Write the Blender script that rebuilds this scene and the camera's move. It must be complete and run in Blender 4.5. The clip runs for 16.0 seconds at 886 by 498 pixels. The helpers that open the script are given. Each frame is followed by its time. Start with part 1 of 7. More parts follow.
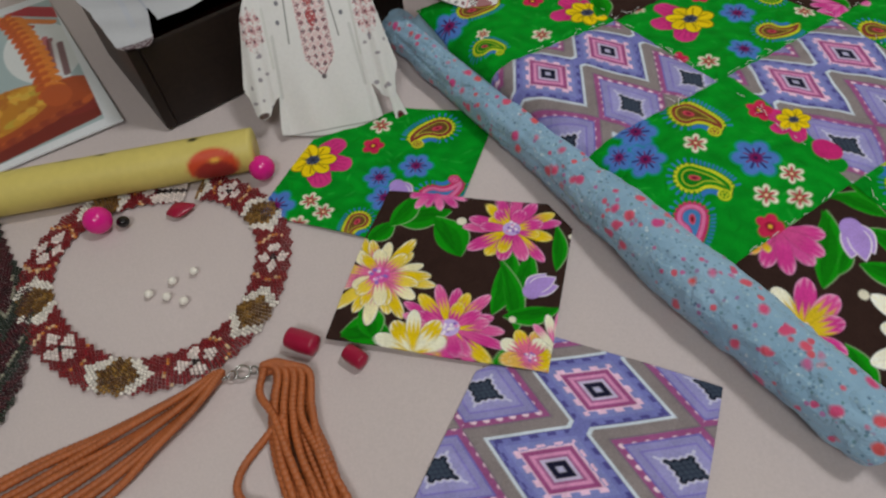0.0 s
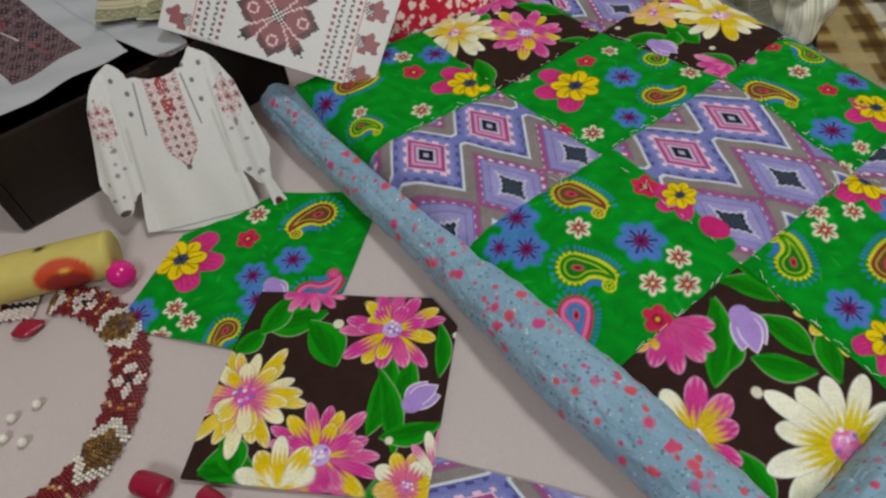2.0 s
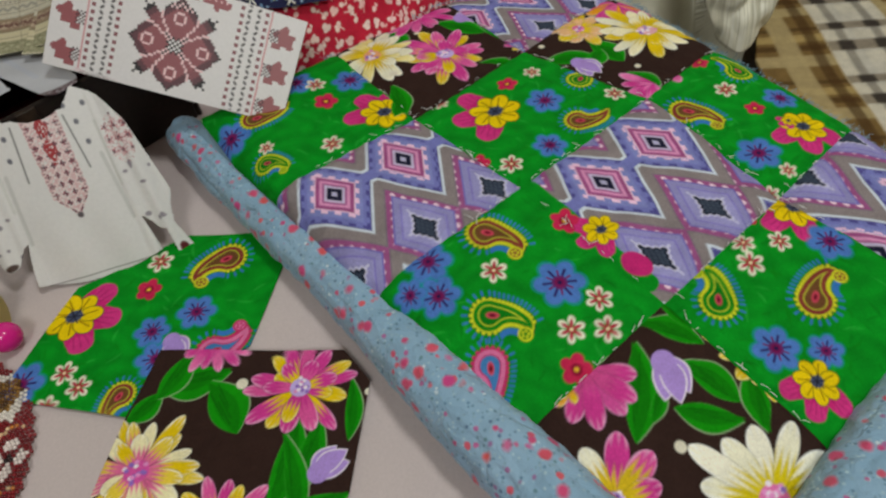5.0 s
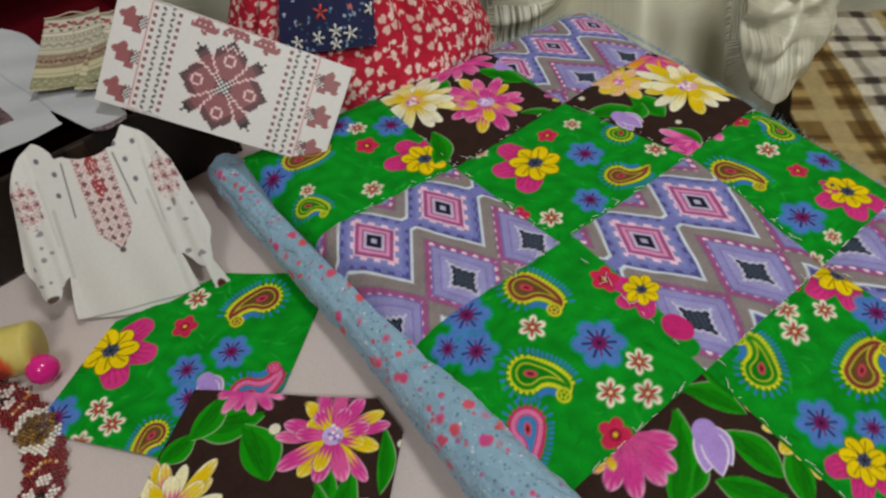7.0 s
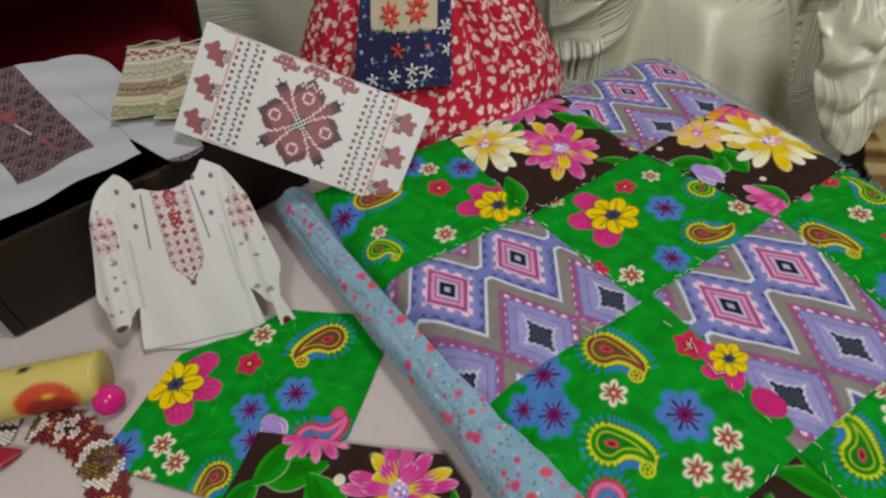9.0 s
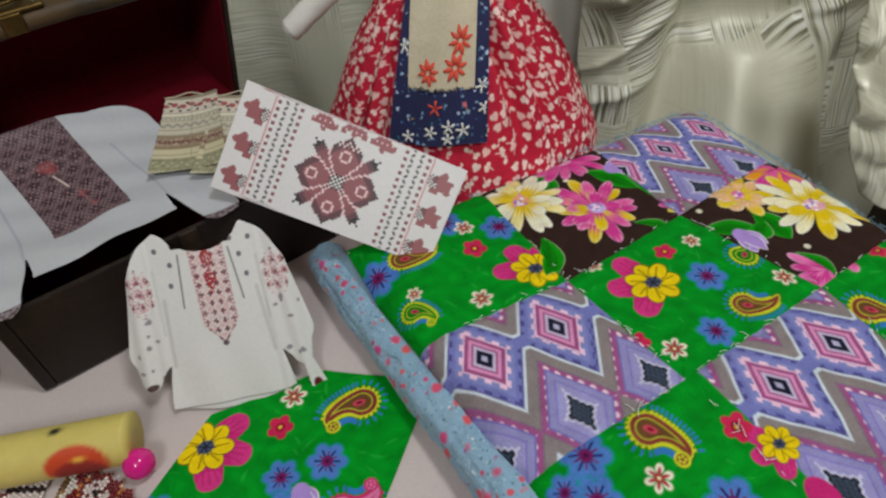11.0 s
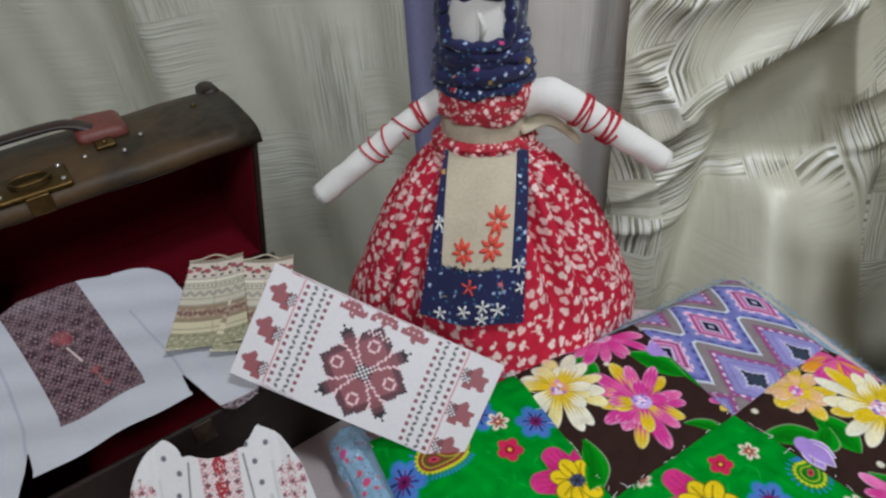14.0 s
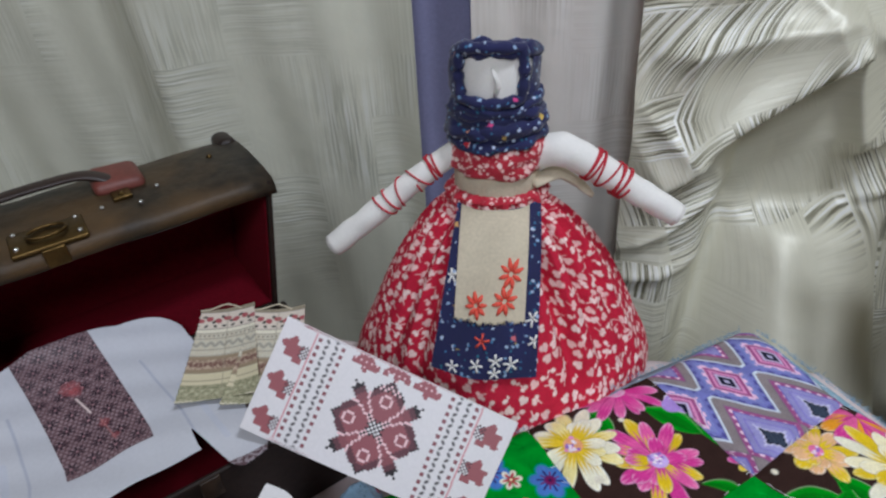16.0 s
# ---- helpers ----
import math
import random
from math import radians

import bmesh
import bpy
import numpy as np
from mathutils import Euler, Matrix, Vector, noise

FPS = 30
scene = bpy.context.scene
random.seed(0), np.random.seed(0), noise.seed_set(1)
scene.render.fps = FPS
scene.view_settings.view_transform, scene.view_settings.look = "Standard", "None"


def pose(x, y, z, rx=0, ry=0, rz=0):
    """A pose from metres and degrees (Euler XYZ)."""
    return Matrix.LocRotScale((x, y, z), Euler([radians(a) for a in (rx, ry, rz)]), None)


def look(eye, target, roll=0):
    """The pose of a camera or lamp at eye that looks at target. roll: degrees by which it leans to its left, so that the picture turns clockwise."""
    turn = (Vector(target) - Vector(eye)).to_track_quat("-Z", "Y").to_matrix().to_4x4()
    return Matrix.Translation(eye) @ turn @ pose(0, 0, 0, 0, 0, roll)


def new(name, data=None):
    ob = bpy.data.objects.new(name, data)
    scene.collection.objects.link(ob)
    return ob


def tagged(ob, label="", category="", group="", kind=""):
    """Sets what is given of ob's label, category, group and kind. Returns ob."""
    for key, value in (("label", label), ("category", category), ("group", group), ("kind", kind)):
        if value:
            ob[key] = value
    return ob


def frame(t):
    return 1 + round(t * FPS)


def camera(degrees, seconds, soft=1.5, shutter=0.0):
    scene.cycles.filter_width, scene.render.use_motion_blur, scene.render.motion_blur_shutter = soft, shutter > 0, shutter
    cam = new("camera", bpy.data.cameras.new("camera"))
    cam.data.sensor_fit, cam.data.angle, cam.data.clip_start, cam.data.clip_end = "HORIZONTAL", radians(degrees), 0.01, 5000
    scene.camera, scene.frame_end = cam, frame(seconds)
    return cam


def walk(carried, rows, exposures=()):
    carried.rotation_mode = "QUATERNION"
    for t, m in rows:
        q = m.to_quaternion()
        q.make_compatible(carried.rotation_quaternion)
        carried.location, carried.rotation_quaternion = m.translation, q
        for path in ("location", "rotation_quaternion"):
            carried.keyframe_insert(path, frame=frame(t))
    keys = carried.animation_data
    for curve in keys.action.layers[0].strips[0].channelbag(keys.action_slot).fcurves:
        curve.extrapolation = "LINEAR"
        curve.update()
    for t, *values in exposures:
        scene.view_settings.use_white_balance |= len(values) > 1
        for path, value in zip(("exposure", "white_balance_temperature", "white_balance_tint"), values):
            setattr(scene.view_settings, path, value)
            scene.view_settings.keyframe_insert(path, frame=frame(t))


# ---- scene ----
cam = camera(70.6, 16.0, soft=2.4)
PATH = [
    (0, (0.028, -0.054, 0.296), (-0.112, 1.165, -1.284), -6.2),
    (0.5, (0.036, -0.046, 0.297), (-0.09, 1.179, -1.279), -6.3),
    (1, (0.051, -0.027, 0.296), (-0.033, 1.214, -1.27), -6.1),
    (1.5, (0.066, -0.011, 0.295), (0.012, 1.242, -1.262), -5.7),
    (2, (0.079, -0.001, 0.297), (0.054, 1.269, -1.248), -5.8),
    (2.5, (0.091, 0.01, 0.294), (0.101, 1.27, -1.259), -5.3),
    (3, (0.099, 0.018, 0.292), (0.13, 1.28, -1.259), -5.0),
    (3.5, (0.11, 0.028, 0.289), (0.152, 1.289, -1.263), -5.3),
    (4, (0.116, 0.029, 0.29), (0.169, 1.282, -1.268), -5.6),
    (6.5, (0.114, 0.037, 0.298), (0.156, 1.341, -1.219), -4.8),
    (7, (0.105, 0.042, 0.302), (0.118, 1.367, -1.196), -4.5),
    (7.5, (0.096, 0.049, 0.306), (0.076, 1.385, -1.182), -4.5),
    (8, (0.091, 0.052, 0.309), (0.053, 1.399, -1.169), -4.5),
    (8.2, (0.088, 0.055, 0.307), (0.042, 1.413, -1.161), -4.4),
    (10.3, (0.074, 0.07, 0.316), (-0.027, 1.46, -1.118), -4.3),
    (10.5, (0.072, 0.074, 0.318), (-0.021, 1.474, -1.106), -4.1),
    (11, (0.068, 0.082, 0.322), (-0.053, 1.507, -1.076), -4.3),
    (11.5, (0.066, 0.094, 0.322), (-0.065, 1.528, -1.065), -4.2),
    (12, (0.064, 0.107, 0.328), (-0.083, 1.562, -1.037), -4.3),
    (12.5, (0.061, 0.119, 0.34), (-0.092, 1.625, -0.968), -4.2),
    (13, (0.061, 0.13, 0.348), (-0.099, 1.658, -0.933), -4.4),
    (13.5, (0.059, 0.14, 0.355), (-0.098, 1.693, -0.895), -3.8),
    (14, (0.056, 0.147, 0.36), (-0.115, 1.725, -0.858), -3.6),
    (14.5, (0.053, 0.148, 0.362), (-0.124, 1.758, -0.811), -3.5),
    (15, (0.051, 0.149, 0.364), (-0.134, 1.783, -0.775), -3.6),
    (15.5, (0.052, 0.15, 0.364), (-0.139, 1.796, -0.755), -3.6),
    (16, (0.051, 0.153, 0.368), (-0.137, 1.799, -0.753), -3.4),
]
walk(cam, [(t, look(eye, target, roll)) for t, eye, target, roll in PATH],
     [(0, -0.6, 6600, 9), (3.5, -0.6, 6720, 8), (7.5, -0.52, 6850, 8), (11, -0.43, 6550, 9), (13.5, -0.32, 6080, 12), (16, -0.25, 5800, 14)])

# ---- light ----
world = bpy.data.worlds.new("room_air")
scene.world = world
world.use_nodes = True
world.node_tree.nodes["Background"].inputs[0].default_value = (0.75, 0.78, 0.85, 1)
world.node_tree.nodes["Background"].inputs[1].default_value = 0.05
# unseen lamps: first follows the cast shadows, second is added to fill the drapes
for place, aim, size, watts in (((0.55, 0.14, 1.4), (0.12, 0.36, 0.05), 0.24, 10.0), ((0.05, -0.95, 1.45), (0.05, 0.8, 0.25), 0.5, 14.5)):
    lamp_data = bpy.data.lights.new("unseen_lamp", "AREA")
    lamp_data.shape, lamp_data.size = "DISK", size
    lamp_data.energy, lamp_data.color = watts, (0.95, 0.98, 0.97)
    new("unseen_lamp", lamp_data).matrix_world = look(place, aim)
scene.view_settings.exposure = 0.0

# ---- materials ----


def rgb(r, g, b):
    """Linear colour from 0-255 values."""
    f = lambda c: (c / 255 / 12.92) if c <= 10 else ((c / 255 + 0.055) / 1.055) ** 2.4
    return (f(r), f(g), f(b))


def shade(name, base, rough=0.7, metal=0.0, vary=0.12, grain=300.0, blotch=18.0, bump=0.2, depth=0.0004, sheen=0.0, attr="", spec=0.5, weave=0.0, crumple=0.0):
    """A node material: base colour (or a colour attribute) with fine grain, blotches and bump."""
    m = bpy.data.materials.new(name)
    m.use_nodes = True
    nt = m.node_tree
    N, L = nt.nodes, nt.links
    bs = N["Principled BSDF"]
    bs.inputs["Roughness"].default_value = rough
    bs.inputs["Metallic"].default_value = metal
    bs.inputs["Specular IOR Level"].default_value = spec
    bs.inputs["Sheen Weight"].default_value = sheen
    tc = N.new("ShaderNodeTexCoord")
    fine, big = N.new("ShaderNodeTexNoise"), N.new("ShaderNodeTexNoise")
    for n, sc in ((fine, grain), (big, blotch)):
        n.inputs["Scale"].default_value = sc
        n.inputs["Detail"].default_value = 4.0
        L.new(tc.outputs["Object"], n.inputs["Vector"])
    add = N.new("ShaderNodeMath")
    add.operation = "ADD"
    L.new(fine.outputs["Fac"], add.inputs[0])
    L.new(big.outputs["Fac"], add.inputs[1])
    ramp = N.new("ShaderNodeMapRange")
    ramp.inputs["From Min"].default_value, ramp.inputs["From Max"].default_value = 0.65, 1.35
    ramp.inputs["To Min"].default_value, ramp.inputs["To Max"].default_value = 1 - vary, 1 + vary
    L.new(add.outputs[0], ramp.inputs["Value"])
    mul = N.new("ShaderNodeMix")
    mul.data_type, mul.blend_type = "RGBA", "MULTIPLY"
    mul.inputs["Factor"].default_value = 1.0
    mul.inputs["A"].default_value = (*base, 1)
    if attr:
        at = N.new("ShaderNodeAttribute")
        at.attribute_name = attr
        L.new(at.outputs["Color"], mul.inputs["A"])
    L.new(ramp.outputs[0], mul.inputs["B"])
    L.new(mul.outputs["Result"], bs.inputs["Base Color"])
    if bump:
        bp = N.new("ShaderNodeBump")
        bp.inputs["Strength"].default_value, bp.inputs["Distance"].default_value = bump, depth
        height = fine.outputs["Fac"]
        if weave:
            w1, w2 = N.new("ShaderNodeTexWave"), N.new("ShaderNodeTexWave")
            for w, ax in ((w1, "X"), (w2, "Y")):
                w.bands_direction = ax
                w.inputs["Scale"].default_value = weave
                w.inputs["Distortion"].default_value = 0.6
                L.new(tc.outputs["Object"], w.inputs["Vector"])
            mx = N.new("ShaderNodeMath")
            mx.operation = "MAXIMUM"
            L.new(w1.outputs["Fac"], mx.inputs[0])
            L.new(w2.outputs["Fac"], mx.inputs[1])
            height = mx.outputs[0]
        L.new(height, bp.inputs["Height"])
        if crumple:
            crease = N.new("ShaderNodeTexNoise")
            crease.inputs["Scale"].default_value, crease.inputs["Detail"].default_value = 75.0, 4.0
            crease.inputs["Distortion"].default_value = 1.2
            L.new(tc.outputs["Object"], crease.inputs["Vector"])
            fold = N.new("ShaderNodeBump")
            fold.inputs["Strength"].default_value, fold.inputs["Distance"].default_value = crumple, 0.003
            L.new(crease.outputs["Fac"], fold.inputs["Height"])
            L.new(fold.outputs[0], bp.inputs["Normal"])
        L.new(bp.outputs[0], bs.inputs["Normal"])
    return m


PRINT = shade("printed_cotton", (1, 1, 1), 0.8, attr="print", vary=0.17, grain=900, blotch=90, bump=0.25, depth=0.0003, sheen=0.0, weave=500, spec=0.06, crumple=0.6)
CARD = shade("printed_card", (1, 1, 1), 0.45, attr="print", vary=0.05, grain=500, blotch=12, bump=0.05, depth=0.0002)
PAPER = shade("white_card", rgb(226, 226, 228), 0.5, vary=0.05, bump=0.05)
TABLE = shade("tablecloth_linen", rgb(208, 194, 194), 0.85, vary=0.07, grain=700, blotch=6, bump=0.35, depth=0.0004, weave=420)
BLUE_BACK = shade("plain_blue_cotton", rgb(140, 172, 192), 0.85, vary=0.12, grain=400, blotch=40, bump=0.3, depth=0.0005)
LEATHER = shade("dark_brown_leather", rgb(36, 26, 22), 0.45, vary=0.4, grain=240, blotch=22, bump=0.35, depth=0.0006, spec=0.3)
LEATHER_WORN = shade("worn_brown_leather", rgb(48, 35, 25), 0.45, vary=0.95, grain=170, blotch=20, bump=0.5, depth=0.0008, spec=0.3)


def scuffed(m, bare, scale, amount):
    """Rubs patches of a leather bare down to a paler colour."""
    N, L = m.node_tree.nodes, m.node_tree.links
    bs = N["Principled BSDF"]
    tc, rub, edge, mix = N.new("ShaderNodeTexCoord"), N.new("ShaderNodeTexNoise"), N.new("ShaderNodeMapRange"), N.new("ShaderNodeMix")
    rub.inputs["Scale"].default_value, rub.inputs["Detail"].default_value = scale, 5.0
    edge.inputs["From Min"].default_value, edge.inputs["From Max"].default_value = 0.52 - amount, 0.82 - amount
    mix.data_type = "RGBA"
    mix.inputs["B"].default_value = (*bare, 1)
    L.new(tc.outputs["Object"], rub.inputs["Vector"])
    L.new(rub.outputs["Fac"], edge.inputs["Value"])
    L.new(edge.outputs[0], mix.inputs["Factor"])
    L.new(bs.inputs["Base Color"].links[0].from_socket, mix.inputs["A"])
    L.new(mix.outputs["Result"], bs.inputs["Base Color"])
    return m


LEATHER_TOP = scuffed(shade("scuffed_tan_leather", rgb(44, 36, 26), 0.5, vary=0.8, grain=150, blotch=24, bump=0.6, depth=0.001, spec=0.3), rgb(82, 62, 38), 20.0, 0.12)
VELVET = shade("wine_red_velvet", rgb(92, 4, 20), 0.9, vary=0.2, grain=300, blotch=10, bump=0.2, spec=0.12)
BRASS = shade("aged_brass", rgb(96, 76, 44), 0.42, metal=1.0, vary=0.3, grain=300, blotch=60, bump=0.15)
STEEL = shade("pale_steel", rgb(200, 200, 200), 0.25, metal=1.0, vary=0.1, bump=0.05)
STRAP = shade("brown_strap_leather", rgb(42, 28, 23), 0.45, vary=0.25, grain=300, bump=0.3)
PINK = shade("glossy_magenta_plastic", rgb(222, 30, 138), 0.16, vary=0.04, bump=0.0)
PEARL = shade("pearl", rgb(240, 234, 226), 0.14, metal=0.0, vary=0.03, bump=0.0)
RUBY = shade("raspberry_glass_bead", rgb(158, 20, 58), 0.3, vary=0.12, grain=200, bump=0.05)
CORAL = shade("orange_brown_seed_beads", rgb(172, 94, 50), 0.5, vary=0.2, grain=500, blotch=60, bump=0.2)
BEADS = shade("seed_beads", (1, 1, 1), 0.28, attr="print", vary=0.12, grain=600, bump=0.0)
YELLOW = shade("yellow_paper", (1, 1, 1), 0.5, attr="print", vary=0.06, grain=200, blotch=16, bump=0.05)
WALL = shade("warm_wall_paint", rgb(205, 198, 188), 0.9, vary=0.05, grain=60, blotch=3, bump=0.1, depth=0.001)
WALL_LILAC = shade("lilac_lining_cloth", rgb(150, 150, 186), 0.85, vary=0.1, grain=200, blotch=14, bump=0.2)


def sprigs(name, ground, layers, rough=0.85, wobble=0.35, bump=0.3, sheen=0.2, mottle=None, soft=0.15, crumple=0.0):
    """A small scattered cotton print; layers: (cells a metre, radius in cells, share of cells, colour, second colour)."""
    m = bpy.data.materials.new(name)
    m.use_nodes = True
    N, L = m.node_tree.nodes, m.node_tree.links
    bs = N["Principled BSDF"]
    bs.inputs["Roughness"].default_value, bs.inputs["Sheen Weight"].default_value = rough, sheen
    tc = N.new("ShaderNodeTexCoord")
    big = N.new("ShaderNodeTexNoise")
    big.inputs["Scale"].default_value = 45.0
    L.new(tc.outputs["Object"], big.inputs["Vector"])
    last = N.new("ShaderNodeMix")
    last.data_type = "RGBA"
    last.inputs["A"].default_value = (*ground, 1)
    last.inputs["B"].default_value = (*(mottle or tuple(c * 0.88 for c in ground)), 1)
    L.new(big.outputs["Fac"], last.inputs["Factor"])
    for cells, size, share, one, two in layers:
        warp = N.new("ShaderNodeTexNoise")
        warp.inputs["Scale"].default_value = cells * 2.2
        L.new(tc.outputs["Object"], warp.inputs["Vector"])
        off = N.new("ShaderNodeVectorMath")
        off.operation = "MULTIPLY_ADD"
        off.inputs[1].default_value = (wobble / cells,) * 3
        L.new(warp.outputs["Color"], off.inputs[0])
        L.new(tc.outputs["Object"], off.inputs[2])
        v = N.new("ShaderNodeTexVoronoi")
        v.inputs["Scale"].default_value = cells
        L.new(off.outputs[0], v.inputs["Vector"])
        near = N.new("ShaderNodeMapRange")
        near.inputs["From Min"].default_value, near.inputs["From Max"].default_value = size * (1 + soft), size * (1 - soft)
        L.new(v.outputs["Distance"], near.inputs["Value"])
        sep = N.new("ShaderNodeSeparateColor")
        L.new(v.outputs["Color"], sep.inputs[0])
        some = N.new("ShaderNodeMath")
        some.operation = "LESS_THAN"
        some.inputs[1].default_value = share
        L.new(sep.outputs[0], some.inputs[0])
        both = N.new("ShaderNodeMath")
        both.operation = "MULTIPLY"
        L.new(near.outputs[0], both.inputs[0])
        L.new(some.outputs[0], both.inputs[1])
        tint = N.new("ShaderNodeMix")
        tint.data_type = "RGBA"
        tint.inputs["A"].default_value, tint.inputs["B"].default_value = (*one, 1), (*two, 1)
        L.new(sep.outputs[1], tint.inputs["Factor"])
        mix = N.new("ShaderNodeMix")
        mix.data_type = "RGBA"
        L.new(both.outputs[0], mix.inputs["Factor"])
        L.new(last.outputs["Result"], mix.inputs["A"])
        L.new(tint.outputs["Result"], mix.inputs["B"])
        last = mix
    L.new(last.outputs["Result"], bs.inputs["Base Color"])
    fine = N.new("ShaderNodeTexNoise")
    fine.inputs["Scale"].default_value = 700.0
    L.new(tc.outputs["Object"], fine.inputs["Vector"])
    bp = N.new("ShaderNodeBump")
    bp.inputs["Strength"].default_value, bp.inputs["Distance"].default_value = bump, 0.0005
    L.new(fine.outputs["Fac"], bp.inputs["Height"])
    if crumple:
        crease = N.new("ShaderNodeTexNoise")
        crease.inputs["Scale"].default_value, crease.inputs["Detail"].default_value = 130.0, 3.0
        crease.inputs["Distortion"].default_value = 0.8
        L.new(tc.outputs["Object"], crease.inputs["Vector"])
        fold = N.new("ShaderNodeBump")
        fold.inputs["Strength"].default_value, fold.inputs["Distance"].default_value = crumple, 0.003
        L.new(crease.outputs["Fac"], fold.inputs["Height"])
        L.new(fold.outputs[0], bp.inputs["Normal"])
    L.new(bp.outputs[0], bs.inputs["Normal"])
    return m


WHITE_COTTON = shade("white_cotton", rgb(236, 233, 228), 0.85, vary=0.05, grain=600, bump=0.25, sheen=0.2)
LINEN = shade("raw_linen", rgb(204, 192, 168), 0.9, vary=0.12, grain=500, blotch=40, bump=0.4, depth=0.0004, weave=380)
RED_THREAD = shade("red_thread", rgb(186, 34, 52), 0.7, vary=0.15, bump=0.2)
CORAL_THREAD = shade("coral_embroidery_thread", rgb(226, 84, 66), 0.7, vary=0.12, bump=0.2)
SKIRT = sprigs("red_sprigged_cotton", rgb(192, 40, 62), ((230, 0.42, 0.75, rgb(246, 218, 212), rgb(240, 190, 186)), (360, 0.34, 0.45, rgb(236, 186, 180), rgb(240, 210, 200))), wobble=0.55, mottle=rgb(172, 24, 44))
NAVY = sprigs("navy_sprigged_cotton", rgb(30, 34, 90), ((240, 0.3, 0.36, rgb(206, 216, 238), rgb(110, 150, 190)), (130, 0.26, 0.1, rgb(206, 60, 130), rgb(206, 190, 70)), (330, 0.3, 0.25, rgb(70, 120, 170), rgb(40, 110, 130))), wobble=0.7, mottle=rgb(20, 24, 60))
DITSY = sprigs("pale_blue_ditsy_cotton", rgb(158, 190, 216), ((520, 0.4, 0.42, rgb(96, 136, 166), rgb(176, 206, 222)), (300, 0.26, 0.24, rgb(98, 128, 162), rgb(106, 146, 158)), (240, 0.22, 0.08, rgb(206, 220, 228), rgb(190, 210, 224)), (190, 0.24, 0.26, rgb(196, 96, 150), rgb(150, 120, 170)), (140, 0.24, 0.5, rgb(200, 74, 134), rgb(214, 92, 100)), (86, 0.26, 0.85, rgb(208, 66, 140), rgb(224, 92, 84))), wobble=0.18, mottle=rgb(122, 162, 192), soft=0.25, crumple=0.75)


# ---- mesh and print helpers ----


def mesh_object(name, verts, faces, material, parent=None, label="", smooth=True, colours=None):
    """One mesh object from vertex and face arrays; colours: one linear rgb a vertex."""
    me = bpy.data.meshes.new(name)
    me.from_pydata([tuple(v) for v in verts], [], [tuple(f) for f in faces])
    for mat in material if isinstance(material, (list, tuple)) else [material]:
        me.materials.append(mat)
    if smooth:
        me.polygons.foreach_set("use_smooth", np.ones(len(me.polygons), dtype=bool))
    if colours is not None:
        at = me.color_attributes.new("print", "FLOAT_COLOR", "POINT")
        at.data.foreach_set("color", np.c_[colours, np.ones(len(colours))].astype(np.float32).ravel())
    me.update()
    ob = new(name, me)
    if parent is not None:
        ob.parent = parent
    if label:
        ob["label"] = label
    return ob


def part(name, bm, material, parent=None, label="", smooth=True):
    """Links a bmesh as one mesh object."""
    bmesh.ops.recalc_face_normals(bm, faces=bm.faces)
    me = bpy.data.meshes.new(name)
    bm.to_mesh(me)
    bm.free()
    for mat in material if isinstance(material, (list, tuple)) else [material]:
        me.materials.append(mat)
    if smooth:
        me.polygons.foreach_set("use_smooth", np.ones(len(me.polygons), dtype=bool))
    ob = new(name, me)
    if parent is not None:
        ob.parent = parent
    if label:
        ob["label"] = label
    return ob


def empty(name, m=None, **tags):
    ob = new(name)
    ob.empty_display_size = 0.02
    if m is not None:
        ob.matrix_world = m
    return tagged(ob, **tags)


def box(bm, lo, hi, bevel=0.0, segs=2, m=None):
    """A bevelled box from corner lo to corner hi, added to bm."""
    geo = bmesh.ops.create_cube(bm, size=1.0)
    vs = geo["verts"]
    for v in vs:
        v.co = Vector([lo[i] + (v.co[i] + 0.5) * (hi[i] - lo[i]) for i in range(3)])
    if bevel:
        es = list({e for v in vs for e in v.link_edges})
        out = bmesh.ops.bevel(bm, geom=es, offset=bevel, segments=segs, affect="EDGES", profile=0.5)
        vs = list({v for f in out["faces"] for v in f.verts} | {v for v in vs if v.is_valid})
    if m is not None:
        bmesh.ops.transform(bm, matrix=m, verts=vs)
    return vs


def tube(path, radii, sides=16, caps=True, flat=None):
    """Verts and faces of a tube along a path of points; radii: one a point."""
    P = [Vector(p) for p in path]
    verts, faces = [], []
    up = Vector((0, 0, 1))
    for i, p in enumerate(P):
        d = (P[min(i + 1, len(P) - 1)] - P[max(i - 1, 0)]).normalized()
        a = d.cross(up)
        if a.length < 1e-4:
            a = d.cross(Vector((1, 0, 0)))
        a.normalize()
        b = a.cross(d)
        for k in range(sides):
            w = 2 * math.pi * k / sides
            verts.append(p + a * (math.cos(w) * radii[i]) + b * (math.sin(w) * radii[i] * (flat or 1.0)))
    for i in range(len(P) - 1):
        for k in range(sides):
            faces.append((i * sides + k, i * sides + (k + 1) % sides, (i + 1) * sides + (k + 1) % sides, (i + 1) * sides + k))
    if caps:
        faces.append(tuple(reversed(range(sides))))
        faces.append(tuple(range((len(P) - 1) * sides, len(P) * sides)))
    return verts, faces


def smooth_path(points, n):
    """n points on a Catmull-Rom curve through the given ones."""
    P = np.array(points, float)
    P = np.vstack([2 * P[0] - P[1], P, 2 * P[-1] - P[-2]])
    out = []
    for s in np.linspace(0, len(P) - 3 - 1e-6, n):
        i, t = int(s), s - int(s)
        a, b, c, d = P[i : i + 4]
        out.append(0.5 * (2 * b + (c - a) * t + (2 * a - 5 * b + 4 * c - d) * t * t + (3 * b - a - 3 * c + d) * t ** 3))
    return out


